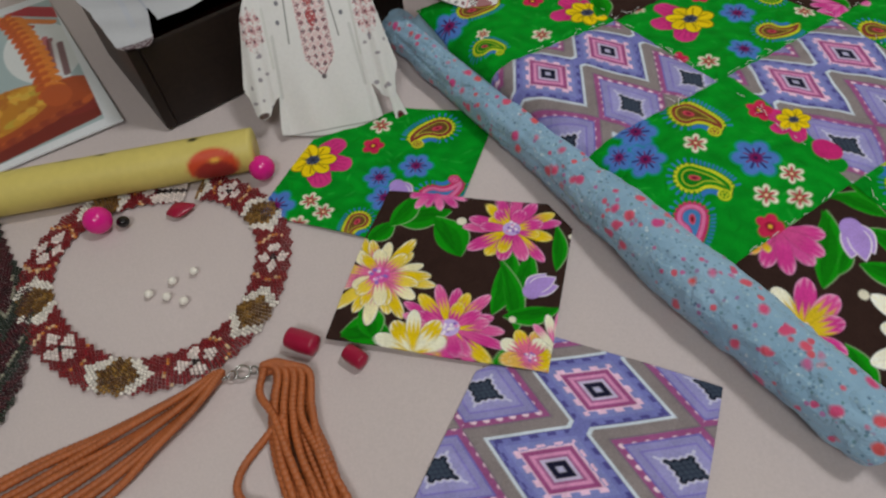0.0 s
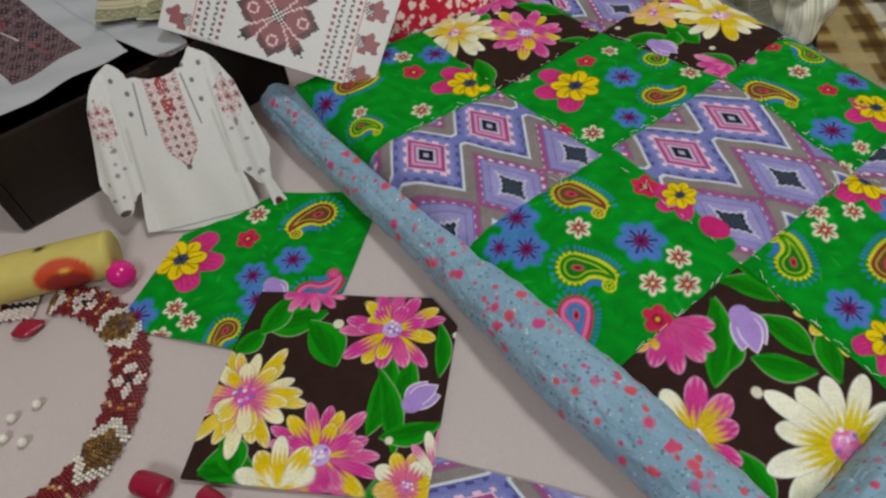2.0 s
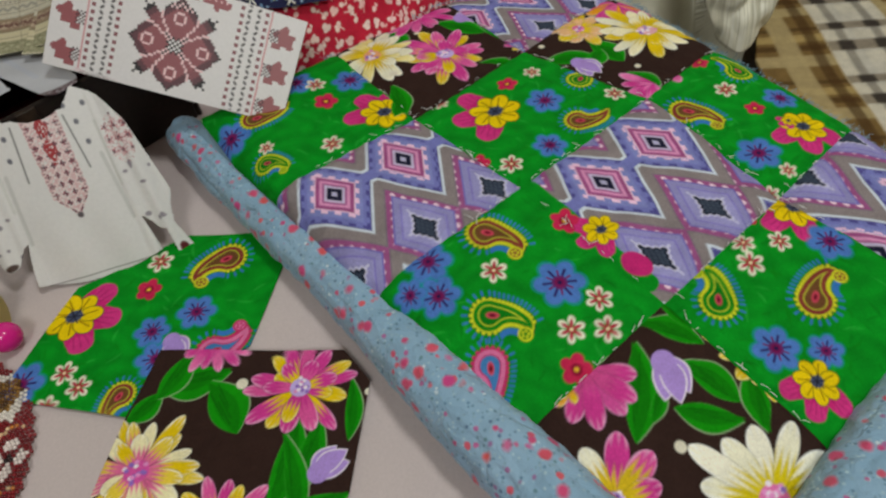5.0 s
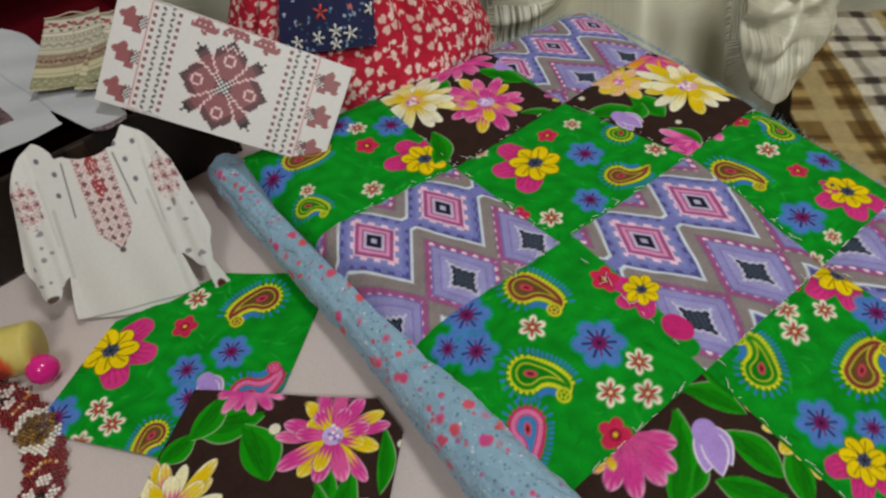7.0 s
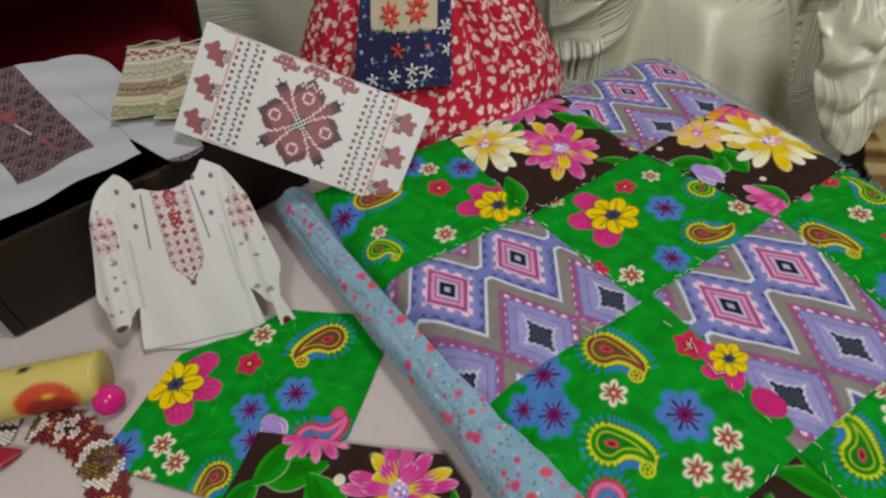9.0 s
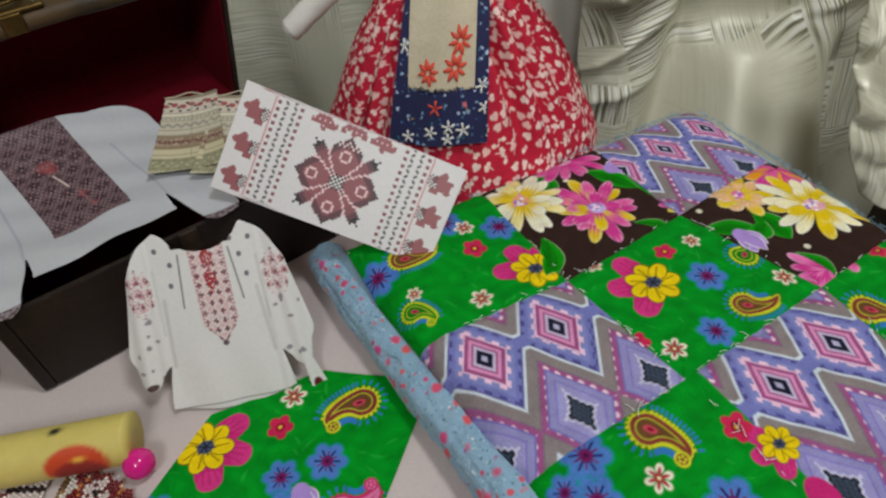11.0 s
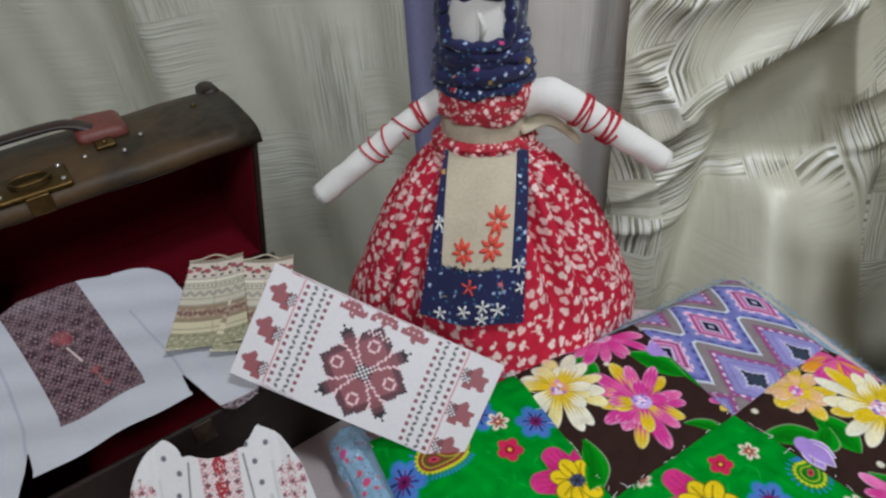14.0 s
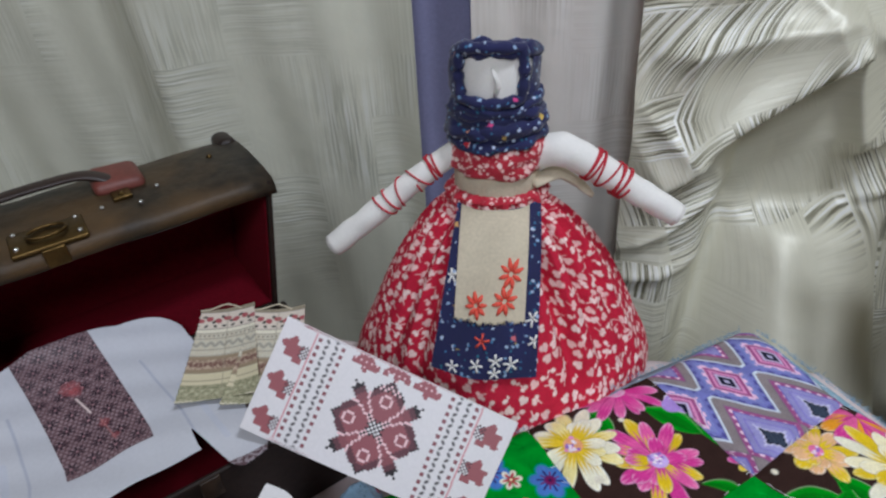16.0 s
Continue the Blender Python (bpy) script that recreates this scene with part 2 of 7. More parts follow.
def clip_convex(poly, region):
    """Convex polygon cut to a convex, anticlockwise region."""
    out = list(poly)
    for i in range(len(region)):
        a, b = region[i], region[(i + 1) % len(region)]
        side = lambda p: (b[0] - a[0]) * (p[1] - a[1]) - (b[1] - a[1]) * (p[0] - a[0])
        src, out = out, []
        for j in range(len(src)):
            p, q = src[j], src[(j + 1) % len(src)]
            sp, sq = side(p), side(q)
            if sp >= 0:
                out.append(p)
            if (sp >= 0) != (sq >= 0):
                t = sp / (sp - sq)
                out.append((p[0] + t * (q[0] - p[0]), p[1] + t * (q[1] - p[1])))
        if not out:
            break
    return out


def sheet(poly, res):
    """A fine grid that fills a convex polygon edge to edge: x, y, rows, columns."""
    P = np.array(poly, float)
    y0, y1 = P[:, 1].min(), P[:, 1].max()
    rows = max(3, int((y1 - y0) / res))
    ys = np.linspace(y0 + 1e-5, y1 - 1e-5, rows)
    lo, hi = np.full(rows, 9.0), np.full(rows, -9.0)
    for i in range(len(P)):
        a, b = P[i], P[(i + 1) % len(P)]
        if abs(b[1] - a[1]) < 1e-9:
            continue
        t = (ys - a[1]) / (b[1] - a[1])
        x = np.where((t >= 0) & (t <= 1), a[0] + t * (b[0] - a[0]), np.nan)
        lo, hi = np.fmin(lo, x), np.fmax(hi, x)
    cols = max(3, int((P[:, 0].max() - P[:, 0].min()) / res))
    s = np.linspace(0, 1, cols)
    X = lo[:, None] + s[None] * (hi - lo)[:, None]
    Y = np.repeat(ys[:, None], cols, 1)
    return X.ravel(), Y.ravel(), rows, cols


def grid_faces(rows, cols):
    i = np.arange(rows * cols).reshape(rows, cols)
    return np.c_[i[:-1, :-1].ravel(), i[:-1, 1:].ravel(), i[1:, 1:].ravel(), i[1:, :-1].ravel()]


def sheet_object(name, poly, res, place, paint, material, thick=0.0008, parent=None, label=""):
    """A sheet of cloth or card over a convex polygon: place(x, y) gives 3D points, paint(Painter) prints on it."""
    X, Y, rows, cols = sheet(poly, res)
    pr = Painter(X, Y, res)
    paint(pr)
    top = place(X, Y)
    faces = grid_faces(rows, cols)
    i = np.arange(rows * cols).reshape(rows, cols)
    rim = np.r_[i[0, :-1], i[:-1, -1], i[-1, :0:-1], i[:0:-1, 0]]
    e1 = top[i[rows // 2, -1]] - top[i[rows // 2, 0]]
    e2 = top[i[-1, cols // 2]] - top[i[0, cols // 2]]
    nrm = np.cross(e1, e2)
    nrm /= np.linalg.norm(nrm)
    low = top[rim] - nrm * thick
    n, k = len(top), len(rim)
    a = np.arange(k)
    b = (a + 1) % k
    sides = np.c_[rim[a], n + a, n + b, rim[b]]
    V = np.r_[top, low]
    F = np.r_[faces, sides]
    me = bpy.data.meshes.new(name)
    me.vertices.add(len(V))
    me.vertices.foreach_set("co", V.astype(np.float32).ravel())
    me.loops.add(4 * len(F))
    me.loops.foreach_set("vertex_index", F.astype(np.int32).ravel())
    me.polygons.add(len(F))
    me.polygons.foreach_set("loop_start", np.arange(0, 4 * len(F), 4, dtype=np.int32))
    me.polygons.foreach_set("use_smooth", np.r_[np.ones(len(faces), bool), np.zeros(k, bool)])
    me.materials.append(material)
    at = me.color_attributes.new("print", "FLOAT_COLOR", "POINT")
    C = np.r_[pr.C, pr.C[rim]]
    at.data.foreach_set("color", np.c_[C, np.ones(len(C))].astype(np.float32).ravel())
    me.update(calc_edges=True)
    me.validate()
    ob = new(name, me)
    if parent is not None:
        ob.parent = parent
    if label:
        ob["label"] = label
    return ob


class Painter:
    """Prints shapes in colour on the points of a sheet; aa is the softness of the edges in metres."""

    def __init__(self, X, Y, aa):
        self.X, self.Y, self.aa = X, Y, aa
        self.C = np.zeros((len(X), 3))

    def fill(self, colour):
        self.C[:] = rgb(*colour)

    def near(self, cx, cy, r):
        return np.nonzero((np.abs(self.X - cx) < r) & (np.abs(self.Y - cy) < r))[0]

    def put(self, idx, d, colour, opacity=1.0):
        """Colour where the distance d (metres, negative inside) is below zero."""
        a = np.clip(0.5 - d / (1.2 * self.aa), 0, 1)[:, None] * opacity
        self.C[idx] = self.C[idx] * (1 - a) + np.array(rgb(*colour)) * a

    def local(self, cx, cy, r, ang):
        i = self.near(cx, cy, r)
        x, y = self.X[i] - cx, self.Y[i] - cy
        c, s = math.cos(ang), math.sin(ang)
        return i, x * c + y * s, -x * s + y * c

    def oval(self, cx, cy, a, b, ang, colour, opacity=1.0):
        i, x, y = self.local(cx, cy, max(a, b) * 1.3 + 3 * self.aa, ang)
        d = (np.sqrt((x / a) ** 2 + (y / b) ** 2) - 1) * min(a, b)
        self.put(i, d, colour, opacity)

    def line(self, x0, y0, x1, y1, w, colour, opacity=1.0):
        i = self.near((x0 + x1) / 2, (y0 + y1) / 2, math.hypot(x1 - x0, y1 - y0) / 2 + w + 3 * self.aa)
        x, y = self.X[i] - x0, self.Y[i] - y0
        dx, dy = x1 - x0, y1 - y0
        t = np.clip((x * dx + y * dy) / (dx * dx + dy * dy + 1e-12), 0, 1)
        self.put(i, np.hypot(x - t * dx, y - t * dy) - w / 2, colour, opacity)

    def petal(self, x, y, ang, length, width, colour, base=0.0, opacity=1.0):
        """A petal from a narrow foot at (x, y) to a rounded tip."""
        i, u, v = self.local(x + math.cos(ang) * length / 2, y + math.sin(ang) * length / 2, length * 0.7 + width, ang)
        t = np.clip(u / length + 0.5, 0, 1)
        half = width / 2 * t ** 0.75 * np.sqrt(np.maximum(1 - t ** 5, 0)) + 0.04 * width
        over = np.maximum(np.abs(u) - length / 2, base - u - length / 2)
        self.put(i, np.maximum(np.abs(v) - half, over), colour, opacity)

    def bloom(self, x, y, ang, length, width, foot, body, tip, split):
        """A pointed petal whose colour runs from foot over body to a pale tip and rim."""
        i, u, v = self.local(x + math.cos(ang) * length / 2, y + math.sin(ang) * length / 2, length * 0.7 + width, ang)
        t = np.clip(u / length + 0.5, 0, 1)
        half = width / 2 * 1.12 * t ** 0.85 * np.maximum(1 - t ** 3.2, 0) ** 0.68 + 0.03 * width
        q = np.clip(np.abs(v) / (half + 1e-6), 0, 1)
        mix = lambda a, b, w: np.array(rgb(*a)) * (1 - w[:, None]) + np.array(rgb(*b)) * w[:, None]
        grain = 0.10 * np.sin(v / width * 31 + ang * 7)
        c = mix(foot, body, np.clip((t + grain - split) / 0.22, 0, 1))
        w = np.clip((t + 0.5 * q ** 4 * np.where(v > 0, 1.0, 0.45) + grain - 0.86) / 0.3, 0, 0.85)[:, None]
        c = c * (1 - w) + np.array(rgb(*tip)) * w
        d = np.maximum(np.abs(v) - half, np.abs(u) - length / 2)
        a = np.clip(0.5 - d / (1.2 * self.aa), 0, 1)[:, None]
        dark = np.clip(0.5 - (d - 0.0005) / (1.2 * self.aa), 0, 1)[:, None] * 0.35
        self.C[i] = self.C[i] * (1 - dark * (1 - a))
        self.C[i] = self.C[i] * (1 - a) + c * a

    def lens(self, x0, y0, x1, y1, width, colour, skew=0.0, opacity=1.0):
        """A pointed leaf from one tip to the other."""
        L = math.hypot(x1 - x0, y1 - y0)
        i, x, y = self.local((x0 + x1) / 2, (y0 + y1) / 2, L * 0.75 + width, math.atan2(y1 - y0, x1 - x0))
        t = np.clip(x / L + 0.5, 0, 1)
        half = width / 2 * np.sin(np.pi * t ** (1.0 + skew)) ** 0.85
        out = np.maximum(np.abs(x) - L / 2, 0)
        self.put(i, np.abs(y - 0.06 * L * np.sin(np.pi * t)) - half + out, colour, opacity)


MAGENTA, YELLOWP, GREEN, BLUEP, CREAM = (214, 62, 150), (232, 198, 24), (16, 146, 16), (80, 126, 202), (244, 240, 214)


def daisy(p, x, y, r, petals=(MAGENTA, YELLOWP), n=14, start=0.0, span=2 * math.pi, heart=(205, 180, 240), edge=None, seed=1, foot=None):
    """A large many-petalled bloom; every petal has a paler rim and a streak of the next petal's colour at its foot."""
    rnd = random.Random(seed)
    order = list(range(n))
    rnd.shuffle(order)
    inner = [k + 0.5 for k in order[::2]] if span > 6 else []
    for k in order + inner:
        a = start + span * k / n + rnd.uniform(-0.12, 0.12)
        l = r * rnd.uniform(0.82, 1.16) * (1.0 if k == int(k) else 0.68)
        k = int(k)
        c = petals[k % len(petals)]
        pale = edge or tuple(int(q + (255 - q) * 0.55) for q in c)
        w = 2.0 * r * math.sin(min(span / n, 0.62) / 2) * rnd.uniform(0.85, 1.12)
        p.bloom(x, y, a, l, w, foot or petals[(k + 1) % len(petals)], c, pale, rnd.uniform(0.25, 0.55))
    if heart:
        p.oval(x, y, r * 0.2, r * 0.19, 0, heart)
        for k in range(16):
            a = rnd.uniform(0, 6.28)
            q = r * rnd.uniform(0.02, 0.2)
            p.oval(x + math.cos(a) * q, y + math.sin(a) * q, r * 0.04, r * 0.035, 0, rnd.choice(((250, 236, 250), (150, 110, 200), (236, 150, 210))))


def blue_flower(p, x, y, r, turn=0.0):
    for k in range(6):
        a = turn + k * math.pi / 3
        p.oval(x + math.cos(a) * r * 0.66, y + math.sin(a) * r * 0.66, r * 0.46, r * 0.42, a, (40, 140, 180), 0.5)
    for k in range(6):
        a = turn + k * math.pi / 3
        p.oval(x + math.cos(a) * r * 0.6, y + math.sin(a) * r * 0.6, r * 0.4, r * 0.34, a, BLUEP)
    for k in range(6):
        a = turn + k * math.pi / 3
        p.line(x, y, x + math.cos(a) * r * 0.62, y + math.sin(a) * r * 0.62, r * 0.1, (48, 26, 96))
        p.line(x, y, x + math.cos(a + 0.5) * r * 0.5, y + math.sin(a + 0.5) * r * 0.5, r * 0.08, (120, 24, 90))
    p.oval(x, y, r * 0.3, r * 0.3, 0, (104, 44, 110))
    p.oval(x, y, r * 0.2, r * 0.2, 0, (122, 26, 84))
    p.oval(x, y, r * 0.09, r * 0.09, 0, (38, 26, 80))


def white_flower(p, x, y, r, turn=0.3):
    for k in range(6):
        a = turn + k * math.pi / 3
        p.oval(x + math.cos(a) * r * 0.66, y + math.sin(a) * r * 0.66, r * 0.34, r * 0.27, a, (236, 236, 214))
        p.oval(x + math.cos(a) * r * 0.45, y + math.sin(a) * r * 0.45, r * 0.3, r * 0.12, a, (186, 40, 70))
    p.oval(x, y, r * 0.26, r * 0.26, 0, (176, 32, 62))
    p.oval(x, y, r * 0.13, r * 0.13, 0, (240, 226, 180))


def red_flower(p, x, y, r, turn=0.0):
    for k in range(5):
        a = turn + k * 1.2566
        p.oval(x + math.cos(a) * r * 0.55, y + math.sin(a) * r * 0.55, r * 0.42, r * 0.38, a, (206, 42, 86))
    p.oval(x, y, r * 0.34, r * 0.34, 0, (150, 26, 56))
    p.oval(x, y, r * 0.14, r * 0.14, 0, (236, 190, 60))


def poppy(p, x, y, r, back=2.6, seed=1):
    """A yellow bloom on large magenta petals; back: the side to which the magenta lies."""
    for a, l in ((back - 1.0, 1.2), (back + 1.0, 1.25), (back, 1.15)):
        p.oval(x + math.cos(a) * r * 0.95, y + math.sin(a) * r * 0.95, r * 0.62 * l, r * 0.5, a, (206, 44, 122))
        p.oval(x + math.cos(a) * r * 1.35, y + math.sin(a) * r * 1.35, r * 0.36, r * 0.44, a, (214, 56, 134))
        for off in (-0.18, 0.0, 0.18):
            p.line(x, y, x + math.cos(a + off) * r * 1.45, y + math.sin(a + off) * r * 1.45, r * 0.05, (160, 24, 90), 0.5)
    for k in range(7):
        a = k * 0.8976 + seed
        p.oval(x + math.cos(a) * r * 0.58, y + math.sin(a) * r * 0.58, r * 0.44, r * 0.34, a, (70, 62, 20))
        p.oval(x + math.cos(a) * r * 0.58, y + math.sin(a) * r * 0.58, r * 0.41, r * 0.31, a, (240, 208, 22))
        p.line(x + math.cos(a) * r * 0.3, y + math.sin(a) * r * 0.3, x + math.cos(a + 0.12) * r * 0.8, y + math.sin(a + 0.12) * r * 0.8, r * 0.05, (150, 110, 10))
    p.oval(x, y, r * 0.3, r * 0.26, 0.4, (74, 84, 110))
    for k in range(6):
        a = k * 1.047
        p.line(x, y, x + math.cos(a) * r * 0.34, y + math.sin(a) * r * 0.34, r * 0.06, (36, 36, 52))


def paisley(p, x, y, size, ang, flip=1, bands=((212, 214, 48), (138, 60, 52), (190, 196, 60), (112, 74, 44)), halo=True, curl=True):
    """A bent teardrop with rings, a scalloped rim, a curled tail and a fringe of blue strokes; ang points from the round head to the tail."""
    size *= 1.45
    i, u, v = p.local(x, y, size * 1.4, ang)
    v = v * flip
    d = np.full(len(i), 9.0)
    c, sn = math.cos(ang), math.sin(ang)
    to = lambda a, b: (x + a * c - b * flip * sn, y + a * sn + b * flip * c)
    spine = []
    cx, cy, way = -0.3 * size, -0.04 * size, -0.35
    for k in range(34):
        s = k / 33
        rad = size * (0.30 * (1 - s) ** 0.85 * (1 - 0.25 * math.sin(s * 3.14)) + 0.05)
        spine.append((cx, cy, rad, way))
        d = np.minimum(d, np.hypot(u - cx, v - cy) - rad)
        way += 0.035 + (0.19 if s > 0.7 and curl else 0.02) * s
        cx, cy = cx + math.cos(way) * size * 0.031, cy + math.sin(way) * size * 0.031
    rim = []
    for k in range(11):
        q = spine[0][3] + math.pi * (0.5 + k / 10)
        rim.append((spine[0][0] + math.cos(q) * spine[0][2], spine[0][1] + math.sin(q) * spine[0][2], q))
    for side in (1, -1):
        for k in range(2, 27, 2):
            a, b, rad, w = spine[k]
            q = w + side * 1.45
            rim.append((a + math.cos(q) * rad, b + math.sin(q) * rad, q))
    for a, b, q in rim if halo else ():
        p.line(*to(a + math.cos(q) * size * 0.10, b + math.sin(q) * size * 0.10), *to(a + math.cos(q) * size * 0.18, b + math.sin(q) * size * 0.18), size * 0.05, (60, 120, 206), 0.85)
    p.put(i, d - size * 0.04, (14, 112, 44))
    p.put(i, d, bands[0])
    p.put(i, d + size * 0.035, bands[1])
    p.put(i, d + size * 0.125, bands[2])
    p.put(i, d + size * 0.15, bands[3])
    hx, hy = spine[1][0] + 0.03 * size, spine[1][1]
    p.oval(*to(hx, hy), size * 0.13, size * 0.07, ang, (216, 74, 98))
    p.oval(*to(hx, hy), size * 0.07, size * 0.035, ang, (110, 20, 40))
    for a, b, q in rim:
        p.oval(*to(a + math.cos(q) * size * 0.015, b + math.sin(q) * size * 0.015), size * 0.036, size * 0.036, 0, bands[0])
    if curl:
        q = to(spine[-1][0], spine[-1][1])
        p.oval(*q, size * 0.15, size * 0.15, 0, bands[0])
        p.oval(*q, size * 0.105, size * 0.105, 0, bands[1])
        for k in range(5):
            p.oval(q[0] + math.cos(k * 1.257) * size * 0.06, q[1] + math.sin(k * 1.257) * size * 0.06, size * 0.028, size * 0.028, 0, bands[0])


def leaf(p, x0, y0, x1, y1, w, colour=GREEN, rim=(196, 222, 176)):
    """A pointed leaf: a thin pale rim on one side, a darker half and a few dark strokes along it."""
    L = math.hypot(x1 - x0, y1 - y0)
    nx, ny = -(y1 - y0) / L, (x1 - x0) / L
    dark, mid = tuple(int(q * 0.66) for q in colour), tuple(int(q * 0.86) for q in colour)
    p.lens(x0 + nx * 0.0004, y0 + ny * 0.0004, x1 + nx * 0.0004, y1 + ny * 0.0004, w * 1.0, rim, 0.1, 0.6)
    p.lens(x0, y0, x1, y1, w * 0.97, colour, 0.1)
    p.lens(x0 - nx * w * 0.1, y0 - ny * w * 0.1, x1, y1, w * 0.5, mid, 0.1)
    for k, o in ((0.12, 0.1), (0.2, -0.16), (0.3, 0.02), (0.38, -0.08)):
        p.line(x0 + (x1 - x0) * k + nx * w * o, y0 + (y1 - y0) * k + ny * w * o, x0 + (x1 - x0) * (k + 0.42) + nx * w * o * 0.8, y0 + (y1 - y0) * (k + 0.42) + ny * w * o * 0.8, w * 0.045, dark, 0.7)


def tulip(p, x, y, r, ang):
    """A lilac cup with three pointed petals; ang: where the cup opens."""
    for off, l in ((-0.5, 1.05), (0.5, 1.0), (0.0, 1.15)):
        a = ang + off
        p.lens(x - math.cos(ang) * r * 0.7, y - math.sin(ang) * r * 0.7, x + math.cos(a) * r * l, y + math.sin(a) * r * l, r * 0.95, (236, 224, 244))
        p.lens(x - math.cos(ang) * r * 0.7, y - math.sin(ang) * r * 0.7, x + math.cos(a) * r * l * 0.94, y + math.sin(a) * r * l * 0.94, r * 0.82, (178, 146, 222))
    p.oval(x - math.cos(ang) * r * 0.35, y - math.sin(ang) * r * 0.35, r * 0.5, r * 0.46, ang, (178, 146, 222))


def dot(p, x, y, r=0.0022, colour=(232, 226, 206)):
    p.oval(x, y, r, r, 0, colour)


def zigzag(p, ox, oy, degrees, scale=1.04):
    """The geometric print: a chain of nested diamonds through (ox, oy) at an angle, stepped bands and dark blots beside it."""
    w = radians(degrees)
    turn = lambda v: (scale * (v[0] * math.cos(w) - v[1] * math.sin(w)), scale * (v[0] * math.sin(w) + v[1] * math.cos(w)))
    U, V = turn((0.0093, 0.0169)), turn((0.0126, -0.0169))
    det = U[0] * V[1] - U[1] * V[0]
    x, y = p.X - ox, p.Y - oy
    a, b = (x * V[1] - y * V[0]) / det, (y * U[0] - x * U[1]) / det
    step = 5.7
    s, t = a - b, a + b
    s = s - step * np.round(s / step)
    a, b = (t + s) / 2, (t - s) / 2
    k = np.round(t / 4.0) * 2.0
    m = np.maximum(np.abs(a - k), np.abs(b - k))
    aa = 1.2 * p.aa / math.sqrt(abs(det))

    def lay(d, colour, opacity=1.0):
        f = np.clip(0.5 - d / aa, 0, 1)[:, None] * opacity
        p.C[:] = p.C * (1 - f) + np.array(rgb(*colour)) * f

    wob = 0.05 * np.sign(np.sin(a * 16) * np.sin(b * 16))
    p.fill((142, 132, 134))
    lay(-(m - 1.38), (126, 114, 128))
    lay(-(m - 1.42), (160, 88, 140))
    dots = np.hypot(((a * 3.4) % 1.0) - 0.5, ((b * 3.4) % 1.0) - 0.5) - 0.25
    lay(np.maximum(np.abs(m - 1.5) - 0.08, dots * 0.3), (248, 216, 234))
    lay(-(m - 1.58), (120, 112, 190))
    lay(-(m - 1.63), (150, 146, 200))
    lay(-(m - 1.8), (136, 126, 202))
    lay(-(m - 1.85), (160, 156, 210))
    bs, bt = np.abs(s) - step / 2, t - (np.round((t - 2.0) / 4.0) * 4.0 + 2.0)
    da, db = np.abs(bs + bt) / 2, np.abs(bt - bs) / 2
    big, small = np.maximum(da, db), np.minimum(da, db)
    blot = big - 0.27 - 0.55 * np.minimum(small, 0.42) ** 2 + 0.02 * np.cos(small * 38)
    lay(blot - 0.07, (208, 206, 236))
    lay(blot - 0.01, (22, 26, 44))
    lay(np.maximum(blot + 0.05, big - 0.31), (66, 76, 94))
    lay(np.abs(np.sin(da * 26) * np.sin(db * 26)) - 0.35 + 9 * np.maximum(blot + 0.08, 0), (44, 52, 70), 0.6)
    lay(m - 1.10, (214, 224, 238))
    tt = t - (np.round((t - 2.0) / 4.0) * 4.0 + 2.0)
    lay(np.maximum(np.abs(s) - 0.34, np.abs(tt) - 0.45), (214, 224, 238))
    lay(m - 1.02, (84, 80, 148))
    lay(m - 0.94 - wob, (122, 126, 194))
    lay(np.maximum(np.abs(s) - 0.22, np.abs(tt) - 0.6), (122, 126, 194))
    lay(m - 0.8, (134, 140, 202))
    lay(m - 0.65 - wob, (246, 204, 234))
    lay(m - 0.56, (164, 82, 138))
    lay(m - 0.45, (226, 152, 198))
    lay(m - 0.36, (172, 94, 148))
    lay(m - 0.3, (206, 192, 226))
    lay(m - 0.22, (30, 30, 54))
    lay(m - 0.08, (190, 186, 220))


# ---- the room and the table ----


def slab(name, lo, hi, material, label, category="wall"):
    bm = bmesh.new()
    box(bm, lo, hi)
    return tagged(part(name, bm, material, smooth=False), label=label, category=category, kind="structure")


slab("floor", (-1.6, -1.6, -0.78), (1.8, 1.5, -0.72), LEATHER, "plain dark floor under the table", "floor")
# unseen shell of walls and ceiling, added to close the room and bounce light
slab("wall_south", (-1.6, -1.7, -0.72), (1.8, -1.6, 1.75), WALL, "plain warm wall out of sight, added to bounce light")
slab("wall_west", (-1.7, -1.6, -0.72), (-1.6, 1.5, 1.75), WALL, "plain warm wall out of sight, added to bounce light")
slab("wall_east", (1.8, -1.6, -0.72), (1.9, 1.5, 1.75), WALL, "plain warm wall out of sight, added to bounce light")
slab("wall_north", (-1.6, 1.5, -0.72), (1.8, 1.6, 1.75), WALL, "plain warm wall added unseen behind the drapes")
slab("ceiling", (-1.6, -1.6, 1.75), (1.8, 1.5, 1.8), WALL, "plain pale ceiling out of sight, added to bounce light", "ceiling")

